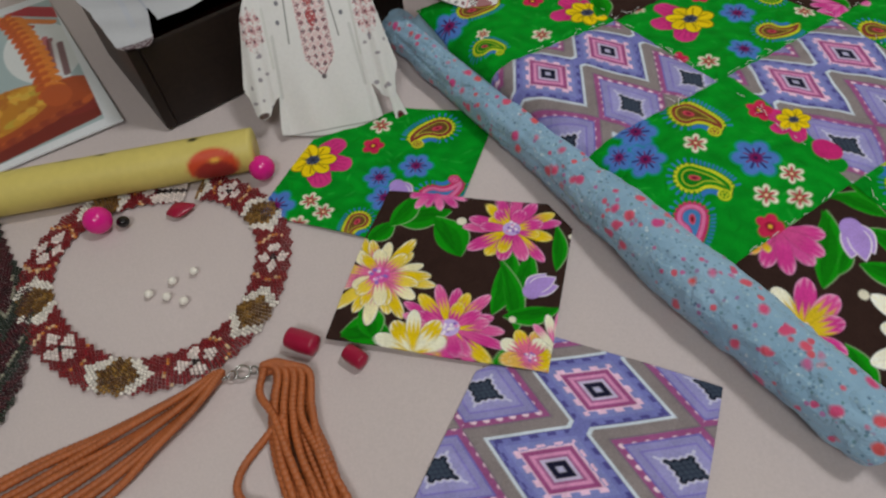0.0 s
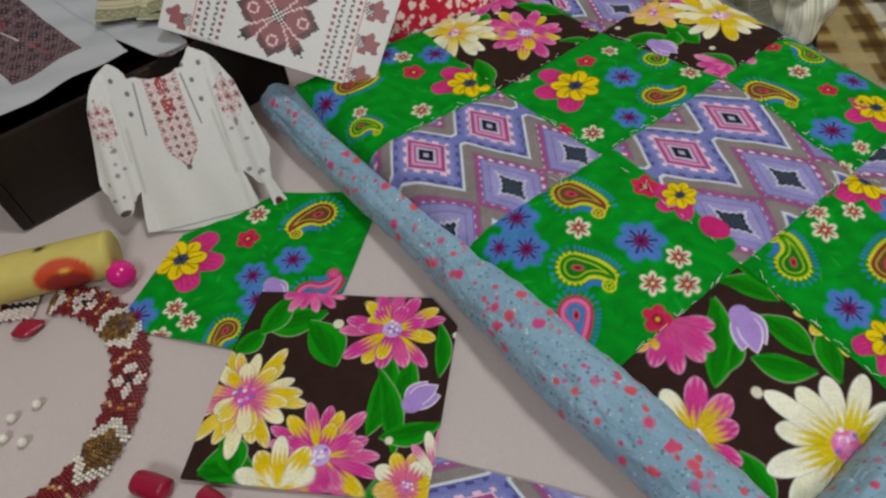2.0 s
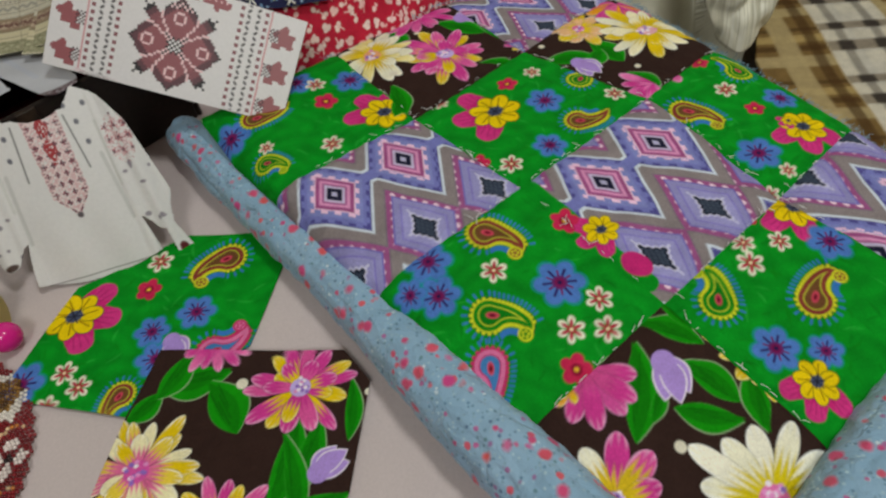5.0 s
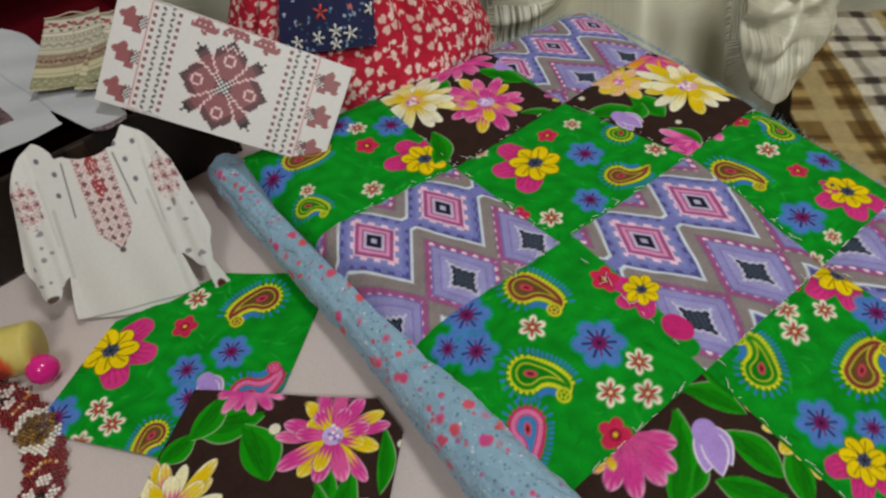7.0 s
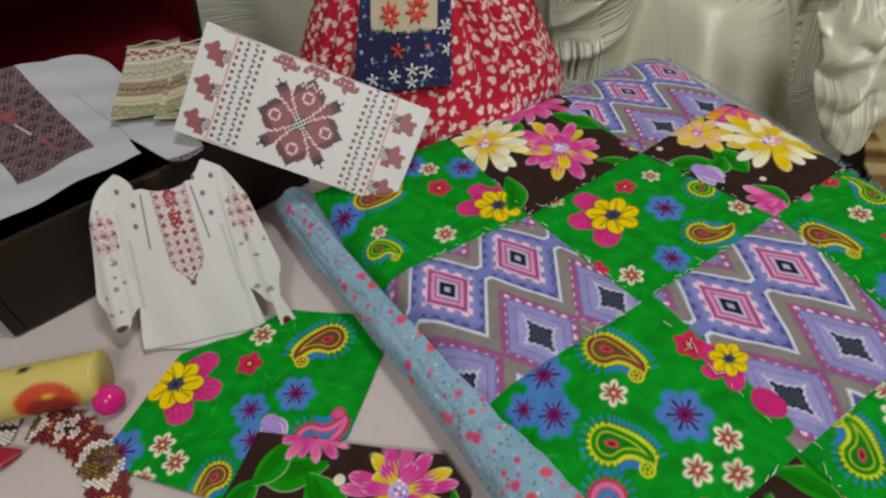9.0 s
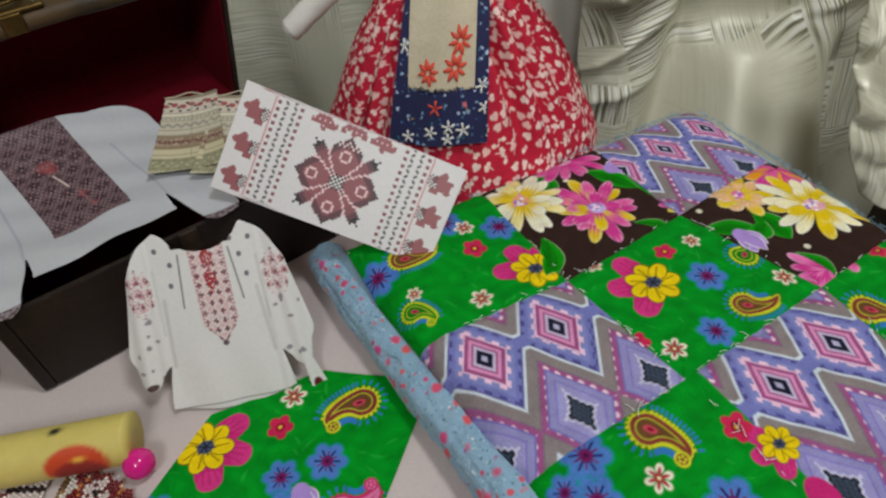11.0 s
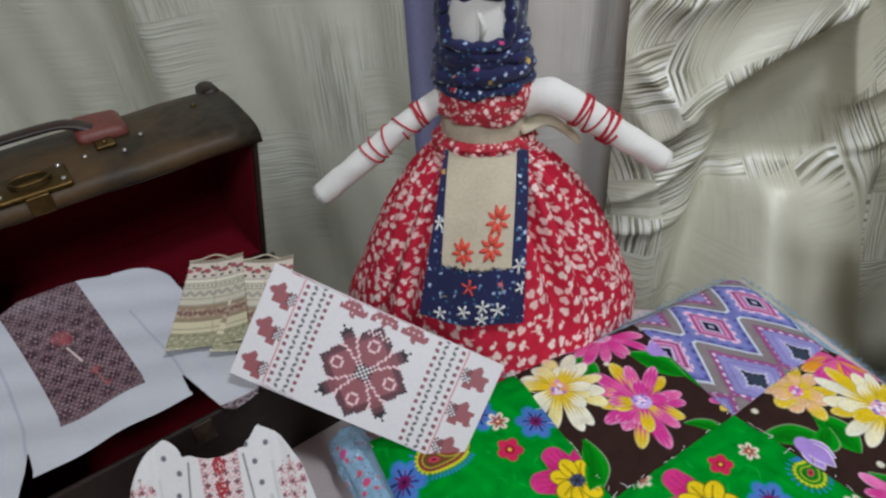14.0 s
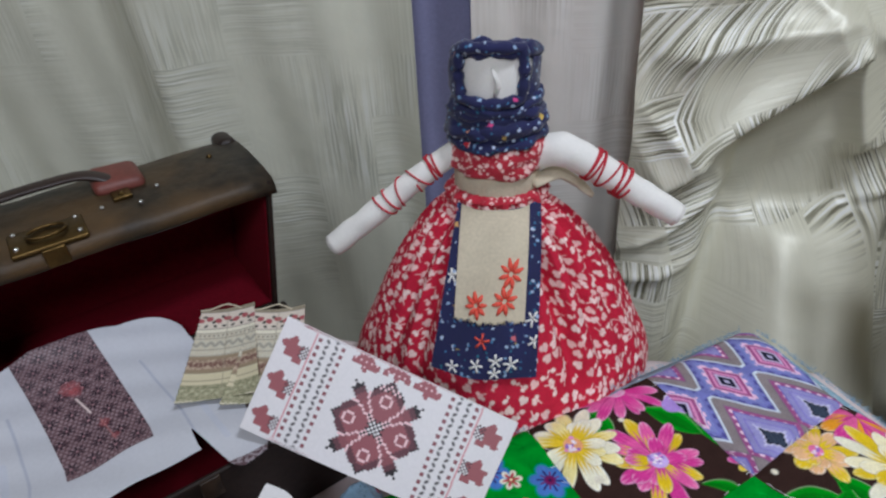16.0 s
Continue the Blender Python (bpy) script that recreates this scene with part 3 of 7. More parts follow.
table = empty("table", label="table spread with a beige linen cloth", category="table")
TABLE_EDGE = [(-0.75, -0.35), (0.74, -0.35), (0.3, 0.525), (-0.75, 0.60)]
bm = bmesh.new()
low = [bm.verts.new((x, y, -0.035)) for x, y in TABLE_EDGE]
high = [bm.verts.new((x, y, -0.004)) for x, y in TABLE_EDGE]
bm.faces.new(low[::-1])
bm.faces.new(high)
for k in range(4):
    bm.faces.new((low[k], low[(k + 1) % 4], high[(k + 1) % 4], high[k]))
bmesh.ops.bevel(bm, geom=list(bm.edges), offset=0.003, segments=2, affect="EDGES")
part("tabletop", bm, LEATHER_WORN, table)
for lx, ly in ((-0.68, -0.28), (0.6, -0.28), (-0.68, 0.53), (0.2, 0.44)):
    bm = bmesh.new()
    box(bm, (lx - 0.03, ly - 0.03, -0.72), (lx + 0.03, ly + 0.03, -0.035), 0.004)
    part("leg", bm, LEATHER_WORN, table)

# tablecloth: soft creases, its border hanging over the edge of the table
u, v = np.meshgrid(np.linspace(0, 1, 230), np.linspace(0, 1, 200))
over = lambda q: np.clip((np.abs(q - 0.5) - 0.47) / 0.03, 0, 1)
q0, q1, q2, q3 = (np.array(c) for c in TABLE_EDGE)
us, vs = np.clip((u - 0.03) / 0.94, 0, 1), np.clip((v - 0.03) / 0.94, 0, 1)
flat = (1 - us)[..., None] * ((1 - vs)[..., None] * q0 + vs[..., None] * q3) + us[..., None] * ((1 - vs)[..., None] * q1 + vs[..., None] * q2)
drop = np.maximum(over(u), over(v))
out = flat + (flat - np.array((0.0, 0.15))) * 0.006 * np.sqrt(drop)[..., None]
gx, gy = out[..., 0], out[..., 1]
gz = 0.0006 * np.sin(gx * 23 + gy * 9) + 0.0005 * np.sin(gy * 31 - gx * 12) - 0.0012 - 0.07 * drop
cloth = mesh_object("tablecloth", np.c_[gx.ravel(), gy.ravel(), gz.ravel()], grid_faces(200, 230), TABLE)
tagged(cloth, label="beige linen tablecloth spread over the table", category="tablecloth")

# ---- drapes behind ----


def drape_material(name, ground, dim, gleam, block, contrast, metal):
    """Brocade satin: a lustrous ground with square blocks of raised threads that run along or across the cloth. Thread
    glints and the dark gaps between are put into the colour.
    """
    m = bpy.data.materials.new(name)
    m.use_nodes = True
    N, L = m.node_tree.nodes, m.node_tree.links
    bs = N["Principled BSDF"]

    def attribute(what):
        n = N.new("ShaderNodeAttribute")
        n.attribute_name = what
        return n

    def scaled(source, x, y):
        n = N.new("ShaderNodeVectorMath")
        n.operation = "MULTIPLY"
        n.inputs[1].default_value = (x, y, 1)
        L.new(source, n.inputs[0])
        return n.outputs[0]

    def noise_of(vector, scale, detail=2.0):
        n = N.new("ShaderNodeTexNoise")
        n.inputs["Scale"].default_value, n.inputs["Detail"].default_value = scale, detail
        L.new(vector, n.inputs["Vector"])
        return n.outputs["Fac"]

    def ranged(value, lo, hi, to_lo=0.0, to_hi=1.0):
        n = N.new("ShaderNodeMapRange")
        for k, v in (("From Min", lo), ("From Max", hi), ("To Min", to_lo), ("To Max", to_hi)):
            n.inputs[k].default_value = v
        L.new(value, n.inputs["Value"])
        return n.outputs[0]

    def mixed(kind, factor, one, two):
        n = N.new("ShaderNodeMix")
        n.data_type = kind
        L.new(factor, n.inputs["Factor"])
        for k, v in (("A", one), ("B", two)):
            if isinstance(v, tuple):
                n.inputs[k].default_value = (*v, 1)
            else:
                L.new(v, n.inputs[k])
        return n.outputs["Result"]

    def times(one, two):
        n = N.new("ShaderNodeMath")
        n.operation = "MULTIPLY"
        L.new(one, n.inputs[0])
        L.new(two, n.inputs[1])
        return n.outputs[0]

    cloth = attribute("cloth").outputs["Vector"]
    figure = attribute("figure").outputs["Fac"]
    bend = N.new("ShaderNodeTexNoise")
    bend.inputs["Scale"].default_value = 24.0
    L.new(cloth, bend.inputs["Vector"])
    warped = N.new("ShaderNodeVectorMath")
    warped.operation = "MULTIPLY_ADD"
    warped.inputs[1].default_value = (0.0025, 0.0025, 0)
    L.new(bend.outputs["Color"], warped.inputs[0])
    L.new(cloth, warped.inputs[2])
    cell = N.new("ShaderNodeVectorMath")
    cell.operation = "FLOOR"
    L.new(scaled(warped.outputs[0], 1 / block, 1 / block), cell.inputs[0])
    dice = N.new("ShaderNodeTexWhiteNoise")
    dice.noise_dimensions = "2D"
    L.new(cell.outputs[0], dice.inputs["Vector"])
    sep = N.new("ShaderNodeSeparateColor")
    L.new(dice.outputs["Color"], sep.inputs[0])
    along = noise_of(scaled(warped.outputs[0], 620, 16), 1.0, 3.0)
    across = noise_of(scaled(warped.outputs[0], 16, 620), 1.0, 3.0)
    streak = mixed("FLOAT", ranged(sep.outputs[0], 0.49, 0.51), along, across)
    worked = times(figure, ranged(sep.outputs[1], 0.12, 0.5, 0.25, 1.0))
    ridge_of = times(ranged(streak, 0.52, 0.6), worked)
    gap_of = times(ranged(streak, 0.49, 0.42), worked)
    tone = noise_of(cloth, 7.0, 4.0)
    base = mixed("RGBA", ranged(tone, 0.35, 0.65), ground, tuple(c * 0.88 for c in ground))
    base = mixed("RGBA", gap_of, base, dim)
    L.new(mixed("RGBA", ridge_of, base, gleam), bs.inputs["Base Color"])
    fine = noise_of(scaled(cloth, 1500, 160), 1.0, 2.0)
    L.new(ranged(fine, 0.3, 0.7, 0.36, 0.5), bs.inputs["Roughness"])
    bs.inputs["Metallic"].default_value = metal
    bs.inputs["Specular IOR Level"].default_value = 0.7
    crease = N.new("ShaderNodeBump")
    crease.inputs["Strength"].default_value, crease.inputs["Distance"].default_value = 0.35, 0.006
    L.new(noise_of(cloth, 38.0, 3.0), crease.inputs["Height"])
    bp = N.new("ShaderNodeBump")
    bp.inputs["Strength"].default_value, bp.inputs["Distance"].default_value = contrast, 0.0022
    L.new(times(streak, worked), bp.inputs["Height"])
    L.new(crease.outputs[0], bp.inputs["Normal"])
    L.new(bp.outputs[0], bs.inputs["Normal"])
    return m


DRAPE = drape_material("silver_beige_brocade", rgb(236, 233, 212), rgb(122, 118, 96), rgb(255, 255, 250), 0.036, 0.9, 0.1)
DRAPE_PLAIN = drape_material("silver_grey_satin", rgb(226, 226, 208), rgb(160, 162, 146), rgb(246, 248, 244), 0.05, 0.3, 0.1)
# the grey satin again, coloured paler as if more light fell on it
DRAPE_LIT = drape_material("lit_silver_grey_satin", rgb(238, 232, 224), rgb(190, 184, 174), rgb(248, 246, 244), 0.05, 0.2, 0.05)


def crest(x, z, x0, z0, x1, z1, upper, lower, height):
    """A fold that stands out along a line from one point to the other, with a slope of its own on each side."""
    dx, dz = x1 - x0, z1 - z0
    L = math.hypot(dx, dz)
    t = ((x - x0) * dx + (z - z0) * dz) / L ** 2
    side = ((z - z0) * dx - (x - x0) * dz) / L
    along = np.clip(1.2 - 2.0 * np.maximum(np.abs(t - 0.5) - 0.4, 0) * L / 0.05, 0, 1)
    q = np.abs(side) / np.where(side > 0, upper, lower)
    return height * along / (1 + q ** 1.5 * 2.2)


def right_folds(x, s):
    z = s - 0.017
    out = 0.004 * np.sin(x * 41 + z * 12) + 0.002 * np.sin(x * 90 - z * 33)
    # the great slanting fold, its bend, and the loop above it
    out = out + crest(x, z, 0.150, 0.152, 0.276, 0.238, 0.05, 0.011, 0.034)
    out = out + crest(x, z, 0.300, 0.170, 0.277, 0.238, 0.012, 0.03, 0.022)
    out = out + crest(x, z, 0.165, 0.242, 0.262, 0.256, 0.012, 0.03, 0.014)
    out = out + crest(x, z, 0.255, 0.262, 0.300, 0.240, 0.014, 0.012, 0.012)
    # the billow at the foot under a sharp lip
    lip = 0.106 + 0.05 * (x - 0.285)
    below = np.clip(lip - z, 0, 0.16)
    puff = np.exp(-(((x - 0.292) / (0.05 + 0.1 * below)) ** 4)) * (0.026 + 0.42 * below)
    out = out + puff / (1 + np.exp(-np.clip((lip - z) / 0.0035, -30, 30)))
    out = out + 0.3 * np.clip(0.11 - z, 0, 0.2) * np.exp(-(((x - 0.292) / 0.05) ** 4) * 0.6) * 0.3 + 0.22 * np.clip(0.12 - z, 0, 0.2)
    # valleys beside the billow, small folds at the left
    out = out - 0.016 * np.exp(-(((x - 0.216 - 0.15 * (z - 0.1)) / 0.012) ** 2)) * np.clip((0.2 - z) / 0.03, 0, 1)
    out = out - 0.014 * np.exp(-(((x - 0.352) / 0.012) ** 2)) * np.clip((0.1 - z) / 0.03, 0, 1)
    out = out + crest(x, z, 0.150, 0.10, 0.205, 0.135, 0.012, 0.01, 0.013) + crest(x, z, 0.150, 0.07, 0.2, 0.088, 0.014, 0.01, 0.01)
    out = out + crest(x, z, 0.15, 0.2, 0.215, 0.145, 0.014, 0.014, 0.008)
    out = out + crest(x, z, 0.31, 0.165, 0.40, 0.185, 0.02, 0.012, 0.016) + crest(x, z, 0.33, 0.12, 0.40, 0.14, 0.016, 0.012, 0.014)
    return out + crest(x, z, 0.17, 0.30, 0.36, 0.36, 0.05, 0.03, 0.03)


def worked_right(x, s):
    """How strongly the woven figure and its painted glints show on the bunched curtain, most along crests that catch
    light.
    """
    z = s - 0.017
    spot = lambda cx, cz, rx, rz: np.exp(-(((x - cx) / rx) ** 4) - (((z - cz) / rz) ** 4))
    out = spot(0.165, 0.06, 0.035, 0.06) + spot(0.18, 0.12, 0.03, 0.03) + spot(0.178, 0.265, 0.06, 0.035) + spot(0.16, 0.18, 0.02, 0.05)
    # extra figure on crest and lip puts the sheen of the folds into colour
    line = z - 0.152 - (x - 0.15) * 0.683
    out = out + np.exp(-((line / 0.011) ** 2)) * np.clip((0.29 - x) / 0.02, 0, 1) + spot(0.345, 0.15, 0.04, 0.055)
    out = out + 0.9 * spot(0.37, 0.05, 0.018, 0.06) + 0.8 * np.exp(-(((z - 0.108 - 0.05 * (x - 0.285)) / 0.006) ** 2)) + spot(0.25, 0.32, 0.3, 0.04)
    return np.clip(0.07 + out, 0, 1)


REACH = 1.675


def drape(name, x0, x1, base, fold, n, label, material, worked=None, lean=0.0):
    """A cloth that hangs from the ceiling to the floor well behind the table; base(x) is its line, fold(x, h) moves it forward."""
    xs = np.linspace(x0, x1, n)
    zs = np.r_[np.linspace(-0.28, -0.06, 16)[:-1], np.linspace(-0.06, 0.36, 180), np.linspace(0.36, 1.19, 24)[1:]]
    rows = len(zs)
    X, Z = np.meshgrid(xs, zs)
    S = Z + 0.017
    Y = base(X) - fold(X, S)
    P = np.array((0.051, 0.153, 0.368)) + REACH * (np.c_[X.ravel(), Y.ravel(), Z.ravel()] - np.array((0.051, 0.153, 0.368)))
    P[:, 2] = np.maximum(P[:, 2], -0.719)
    ob = mesh_object(name, P, grid_faces(rows, n), material)
    turn = lean * np.clip((S - 0.06) / 0.12, 0, 1) * np.clip((0.3 - S) / 0.08, 0, 1)
    U, V = X + turn * (S - 0.1), S - turn * (X - 0.2)
    at = ob.data.attributes.new("cloth", "FLOAT_VECTOR", "POINT")
    at.data.foreach_set("vector", np.c_[U.ravel(), V.ravel(), 0 * X.ravel()].astype(np.float32).ravel())
    woven = worked(X, S) if worked else np.clip(0.22 + 0.4 * np.sin(X * 47 + 1.3) * np.sin(S * 31 + X * 13), 0, 1)
    at = ob.data.attributes.new("figure", "FLOAT", "POINT")
    at.data.foreach_set("value", woven.ravel().astype(np.float32))
    return tagged(ob, label=label, category="curtain", group="curtains behind the table")


drape(
    "drape", -0.95, -0.012,
    lambda x: np.interp(x, [-0.3, -0.1, -0.06, 0.04], [0.6, 0.6, 0.61, 0.615]),
    lambda x, s: 0.011 * np.sin(x * 33 + 1.2 + 0.5 * np.sin(s * 7)) + 0.007 * np.sin(x * 61 + s * 3) + 0.0025 * np.sin(x * 96 + 1.0 + s * 2) + 0.003 * np.sin(s * 13 + x * 19) + 0.0015 * np.sin(x * 140 + s * 20),
    300, "silvery grey satin curtain hanging in soft upright folds", DRAPE_PLAIN,
)
drape(
    "drape", 0.029, 0.15,
    lambda x: 0.6 + 0 * x,
    lambda x, s: 0.005 * np.sin(x * 75 + 0.4) + 0.002 * np.sin(x * 160 + s * 6),
    80, "narrow silver grey satin curtain hanging straight, coloured paler as if better lit", DRAPE_LIT,
)
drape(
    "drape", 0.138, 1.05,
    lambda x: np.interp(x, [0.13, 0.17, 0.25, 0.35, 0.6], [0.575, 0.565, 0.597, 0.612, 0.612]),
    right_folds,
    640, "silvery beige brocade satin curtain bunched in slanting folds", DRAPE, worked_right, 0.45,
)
bm = bmesh.new()
box(bm, (-0.09, 0.975, -0.719), (0.09, 0.979, 1.74))
tagged(part("lining", bm, WALL_LILAC, smooth=False), label="narrow strip of lilac lining cloth between the curtains", category="cloth strip")


# ---- the patchwork cushion ----
QV = {
    (0, 0): (0.172, 0.268), (1, 0): (0.226, 0.187), (-1, 0): (0.119, 0.337), (0, -1): (0.089, 0.217), (-1, -1): (0.028, 0.289),
    (0, 1): (0.263, 0.330), (1, 1): (0.305, 0.239), (-1, 1): (0.199, 0.396), (-2, 0): (0.066, 0.432), (-2, 1): (0.154, 0.480),
    (-2, -1): (-0.022, 0.375), (1, -1): (0.146, 0.135), (-2, 2): (0.242, 0.545), (-1, 2): (0.277, 0.458), (0, 2): (0.352, 0.395),
    (1, 2): (0.392, 0.300), (2, 0): (0.282, 0.105), (2, -1): (0.196, 0.05), (2, 1): (0.37, 0.16), (2, 2): (0.44, 0.22),
}
OUTLINE = [(-0.028, 0.3742), (0.197, 0.067), (0.21, 0.06), (0.40, 0.20), (0.39, 0.26), (0.34, 0.362), (0.251, 0.543), (0.236, 0.54), (0.148, 0.4855), (0.06, 0.43)]


def edge_distance(X, Y):
    d = np.full(np.shape(X), 9.0)
    for i in range(len(OUTLINE)):
        a, b = OUTLINE[i], OUTLINE[(i + 1) % len(OUTLINE)]
        L = math.hypot(b[0] - a[0], b[1] - a[1])
        d = np.minimum(d, ((b[0] - a[0]) * (Y - a[1]) - (b[1] - a[1]) * (X - a[0])) / L)
    return d


def quilt_height(X, Y):
    """The top of the cushion: a low dome, rounded off at its edge, with shallow creases."""
    dome = 0.0435 - 0.62 * np.minimum(Y - 0.30, 0) ** 2 - 0.18 * np.maximum(Y - 0.30, 0) ** 2
    e = np.clip(edge_distance(X, Y) / 0.03, 0, 1)
    crease = 0.0008 * np.sin(X * 61 + Y * 23) * np.sin(Y * 47 - X * 13) + 0.00035 * np.sin(X * 130 - Y * 90 + 3 * np.sin(Y * 40))
    crease = crease + 0.00022 * np.sin(X * 310 + 4 * np.sin(Y * 55)) * np.sin(Y * 270 + 3 * np.sin(X * 70))
    return (dome - 0.008) * (0.62 + 0.38 * np.sqrt(1 - (1 - e) ** 2)) + 0.008 + crease


quilt = empty("patchwork_quilt", label="padded patchwork quilt of floral, paisley and zigzag cottons", category="quilt")
# backing and wadding
px, py, rows, cols = sheet(OUTLINE, 0.006)
top = np.c_[px, py, quilt_height(px, py) - 0.0024]
i = np.arange(rows * cols).reshape(rows, cols)
rim = np.r_[i[0, :-1], i[:-1, -1], i[-1, :0:-1], i[:0:-1, 0]]
mid = top[rim].copy()
cen = np.array([0.19, 0.30])
mid[:, :2] += (mid[:, :2] - cen) / np.linalg.norm(mid[:, :2] - cen, axis=1)[:, None] * 0.007
mid[:, 2] *= 0.8
low = mid.copy()
low[:, 2] = 0.0
n, k = len(top), len(rim)
q = np.arange(k)
faces = np.r_[grid_faces(rows, cols), np.c_[rim, n + q, n + (q + 1) % k, rim[(q + 1) % k]], np.c_[n + q, n + k + q, n + k + (q + 1) % k, n + (q + 1) % k]]
mesh_object("backing", np.r_[top, mid, low], faces, BLUE_BACK, quilt, "pale blue cotton backing")


def quilt_patch(cell, paint, res=0.0006):
    i, j = cell
    poly = clip_convex([QV[i, j], QV[i + 1, j], QV[i + 1, j + 1], QV[i, j + 1]], OUTLINE)
    lift = 0.0006 + 0.0002 * ((i + j) % 2)

    def place(X, Y):
        e = np.full(len(X), 9.0)
        for k in range(len(poly)):
            a, b = poly[k], poly[(k + 1) % len(poly)]
            L = math.hypot(b[0] - a[0], b[1] - a[1]) + 1e-9
            e = np.minimum(e, np.abs((b[0] - a[0]) * (Y - a[1]) - (b[1] - a[1]) * (X - a[0])) / L)
        pucker = 0.0003 * np.sin(X * 420 + Y * 380) * np.exp(-((e / 0.006) ** 2))
        return np.c_[X, Y, quilt_height(X, Y) + lift - 0.0013 * np.exp(-((e / 0.003) ** 2)) + pucker]

    return sheet_object("patch", poly, res, place, paint, PRINT, 0.0012, quilt)


def green_ground(p):
    """Bright green with faint brushed strokes, as the cloth is printed."""
    p.fill((2, 144, 34))
    n = np.sin(p.X * 210 + 3 * np.sin(p.Y * 160)) * np.sin(p.Y * 190 + 2 * np.sin(p.X * 120))
    p.C *= (1 + 0.16 * n)[:, None]
    for k in range(150):
        a, l = random.uniform(0, 6.28), random.uniform(0.004, 0.011)
        x, y = random.uniform(p.X.min(), p.X.max()), random.uniform(p.Y.min(), p.Y.max())
        p.lens(x, y, x + l * math.cos(a), y + l * math.sin(a), random.uniform(0.0007, 0.002), random.choice(((4, 112, 22), (8, 124, 20), (40, 176, 62))), 0.0, 0.5)


def dark_ground(p):
    p.fill((54, 37, 33))


PINK_BANDS = ((206, 50, 110), (226, 120, 170), (206, 50, 110), (70, 130, 190))
GREEN_BANDS = ((214, 218, 48), (14, 136, 26), (206, 214, 60), (14, 124, 24))


def swatch_green(p):
    green_ground(p)
    poppy(p, -0.089, 0.251, 0.016, -0.17)
    blue_flower(p, -0.108, 0.211, 0.013)
    blue_flower(p, -0.018, 0.243, 0.011)
    blue_flower(p, -0.042, 0.234, 0.01)
    blue_flower(p, -0.037, 0.216, 0.011)
    red_flower(p, -0.049, 0.264, 0.0081)
    white_flower(p, -0.045, 0.284, 0.008)
    white_flower(p, -0.085, 0.214, 0.0071)
    white_flower(p, -0.075, 0.204, 0.007)
    white_flower(p, -0.09, 0.195, 0.007)
    paisley(p, -0.011, 0.2765, 0.0195, -2.75, 1)
    paisley(p, -0.054, 0.191, 0.014, -2.10, 1, curl=False)
    paisley(p, 0.001, 0.219, 0.018, 0.39, 1, bands=PINK_BANDS)
    tulip(p, -0.028, 0.222, 0.011, -1.18)


def swatch_dark(p):
    dark_ground(p)
    leaf(p, 0.007, 0.2, -0.031, 0.197, 0.019)
    leaf(p, -0.003, 0.196, 0.013, 0.165, 0.021)
    leaf(p, -0.028, 0.194, -0.044, 0.179, 0.013)
    leaf(p, -0.015, 0.215, -0.031, 0.19, 0.015)
    leaf(p, 0.07, 0.187, 0.067, 0.154, 0.009)
    leaf(p, 0.043, 0.171, 0.03, 0.125, 0.015)
    leaf(p, 0.054, 0.17, 0.038, 0.128, 0.014)
    leaf(p, 0.036, 0.163, 0.043, 0.114, 0.011)
    leaf(p, 0.067, 0.129, 0.036, 0.124, 0.012)
    leaf(p, 0.027, 0.093, 0.056, 0.1, 0.017)
    leaf(p, -0.052, 0.115, -0.025, 0.115, 0.021)
    leaf(p, -0.042, 0.133, -0.033, 0.111, 0.015)
    daisy(p, -0.004, 0.222, 0.022, start=-2.64, span=2.79, n=7, petals=(MAGENTA,(236,110,176)), heart=())
    daisy(p, 0.043, 0.186, 0.027, petals=(MAGENTA,YELLOWP,MAGENTA,(226,90,160)), n=14, seed=4)
    daisy(p, -0.034, 0.153, 0.03, petals=(YELLOWP,(246,236,190),(236,206,70)), n=18, heart=(222,90,170), edge=(250,246,228), foot=(232,112,160), seed=5)
    daisy(p, 0.007, 0.118, 0.028, petals=(MAGENTA,(224,90,160),YELLOWP), n=17, start=0.3, seed=6)
    daisy(p, -0.012, 0.103, 0.023, start=0.43, span=2.97, n=5, petals=(CREAM,YELLOWP), edge=(250,250,240), heart=(), seed=7)
    daisy(p, 0.049, 0.099, 0.018, petals=(YELLOWP,CREAM,(240,190,90)), n=10, heart=(226,120,170), foot=(232,110,150), seed=8)
    daisy(p, 0.063, 0.104, 0.022, start=1.42, span=1.05, n=3, petals=((236,120,180),CREAM), heart=())
    tulip(p, 0.056, 0.143, 0.011, 0.57)
    dot(p, 0.013, 0.192, 0.003)
    dot(p, 0.041, 0.122, 0.002)
    dot(p, 0.078, 0.178, 0.002)


def seam_poppies(p):
    poppy(p, 0.2075, 0.2335, 0.0095, -2.6)
    p.oval(0.2195, 0.2105, 0.0085, 0.0062, -0.9, (206, 44, 122))
    red_flower(p, 0.19, 0.242, 0.0081)


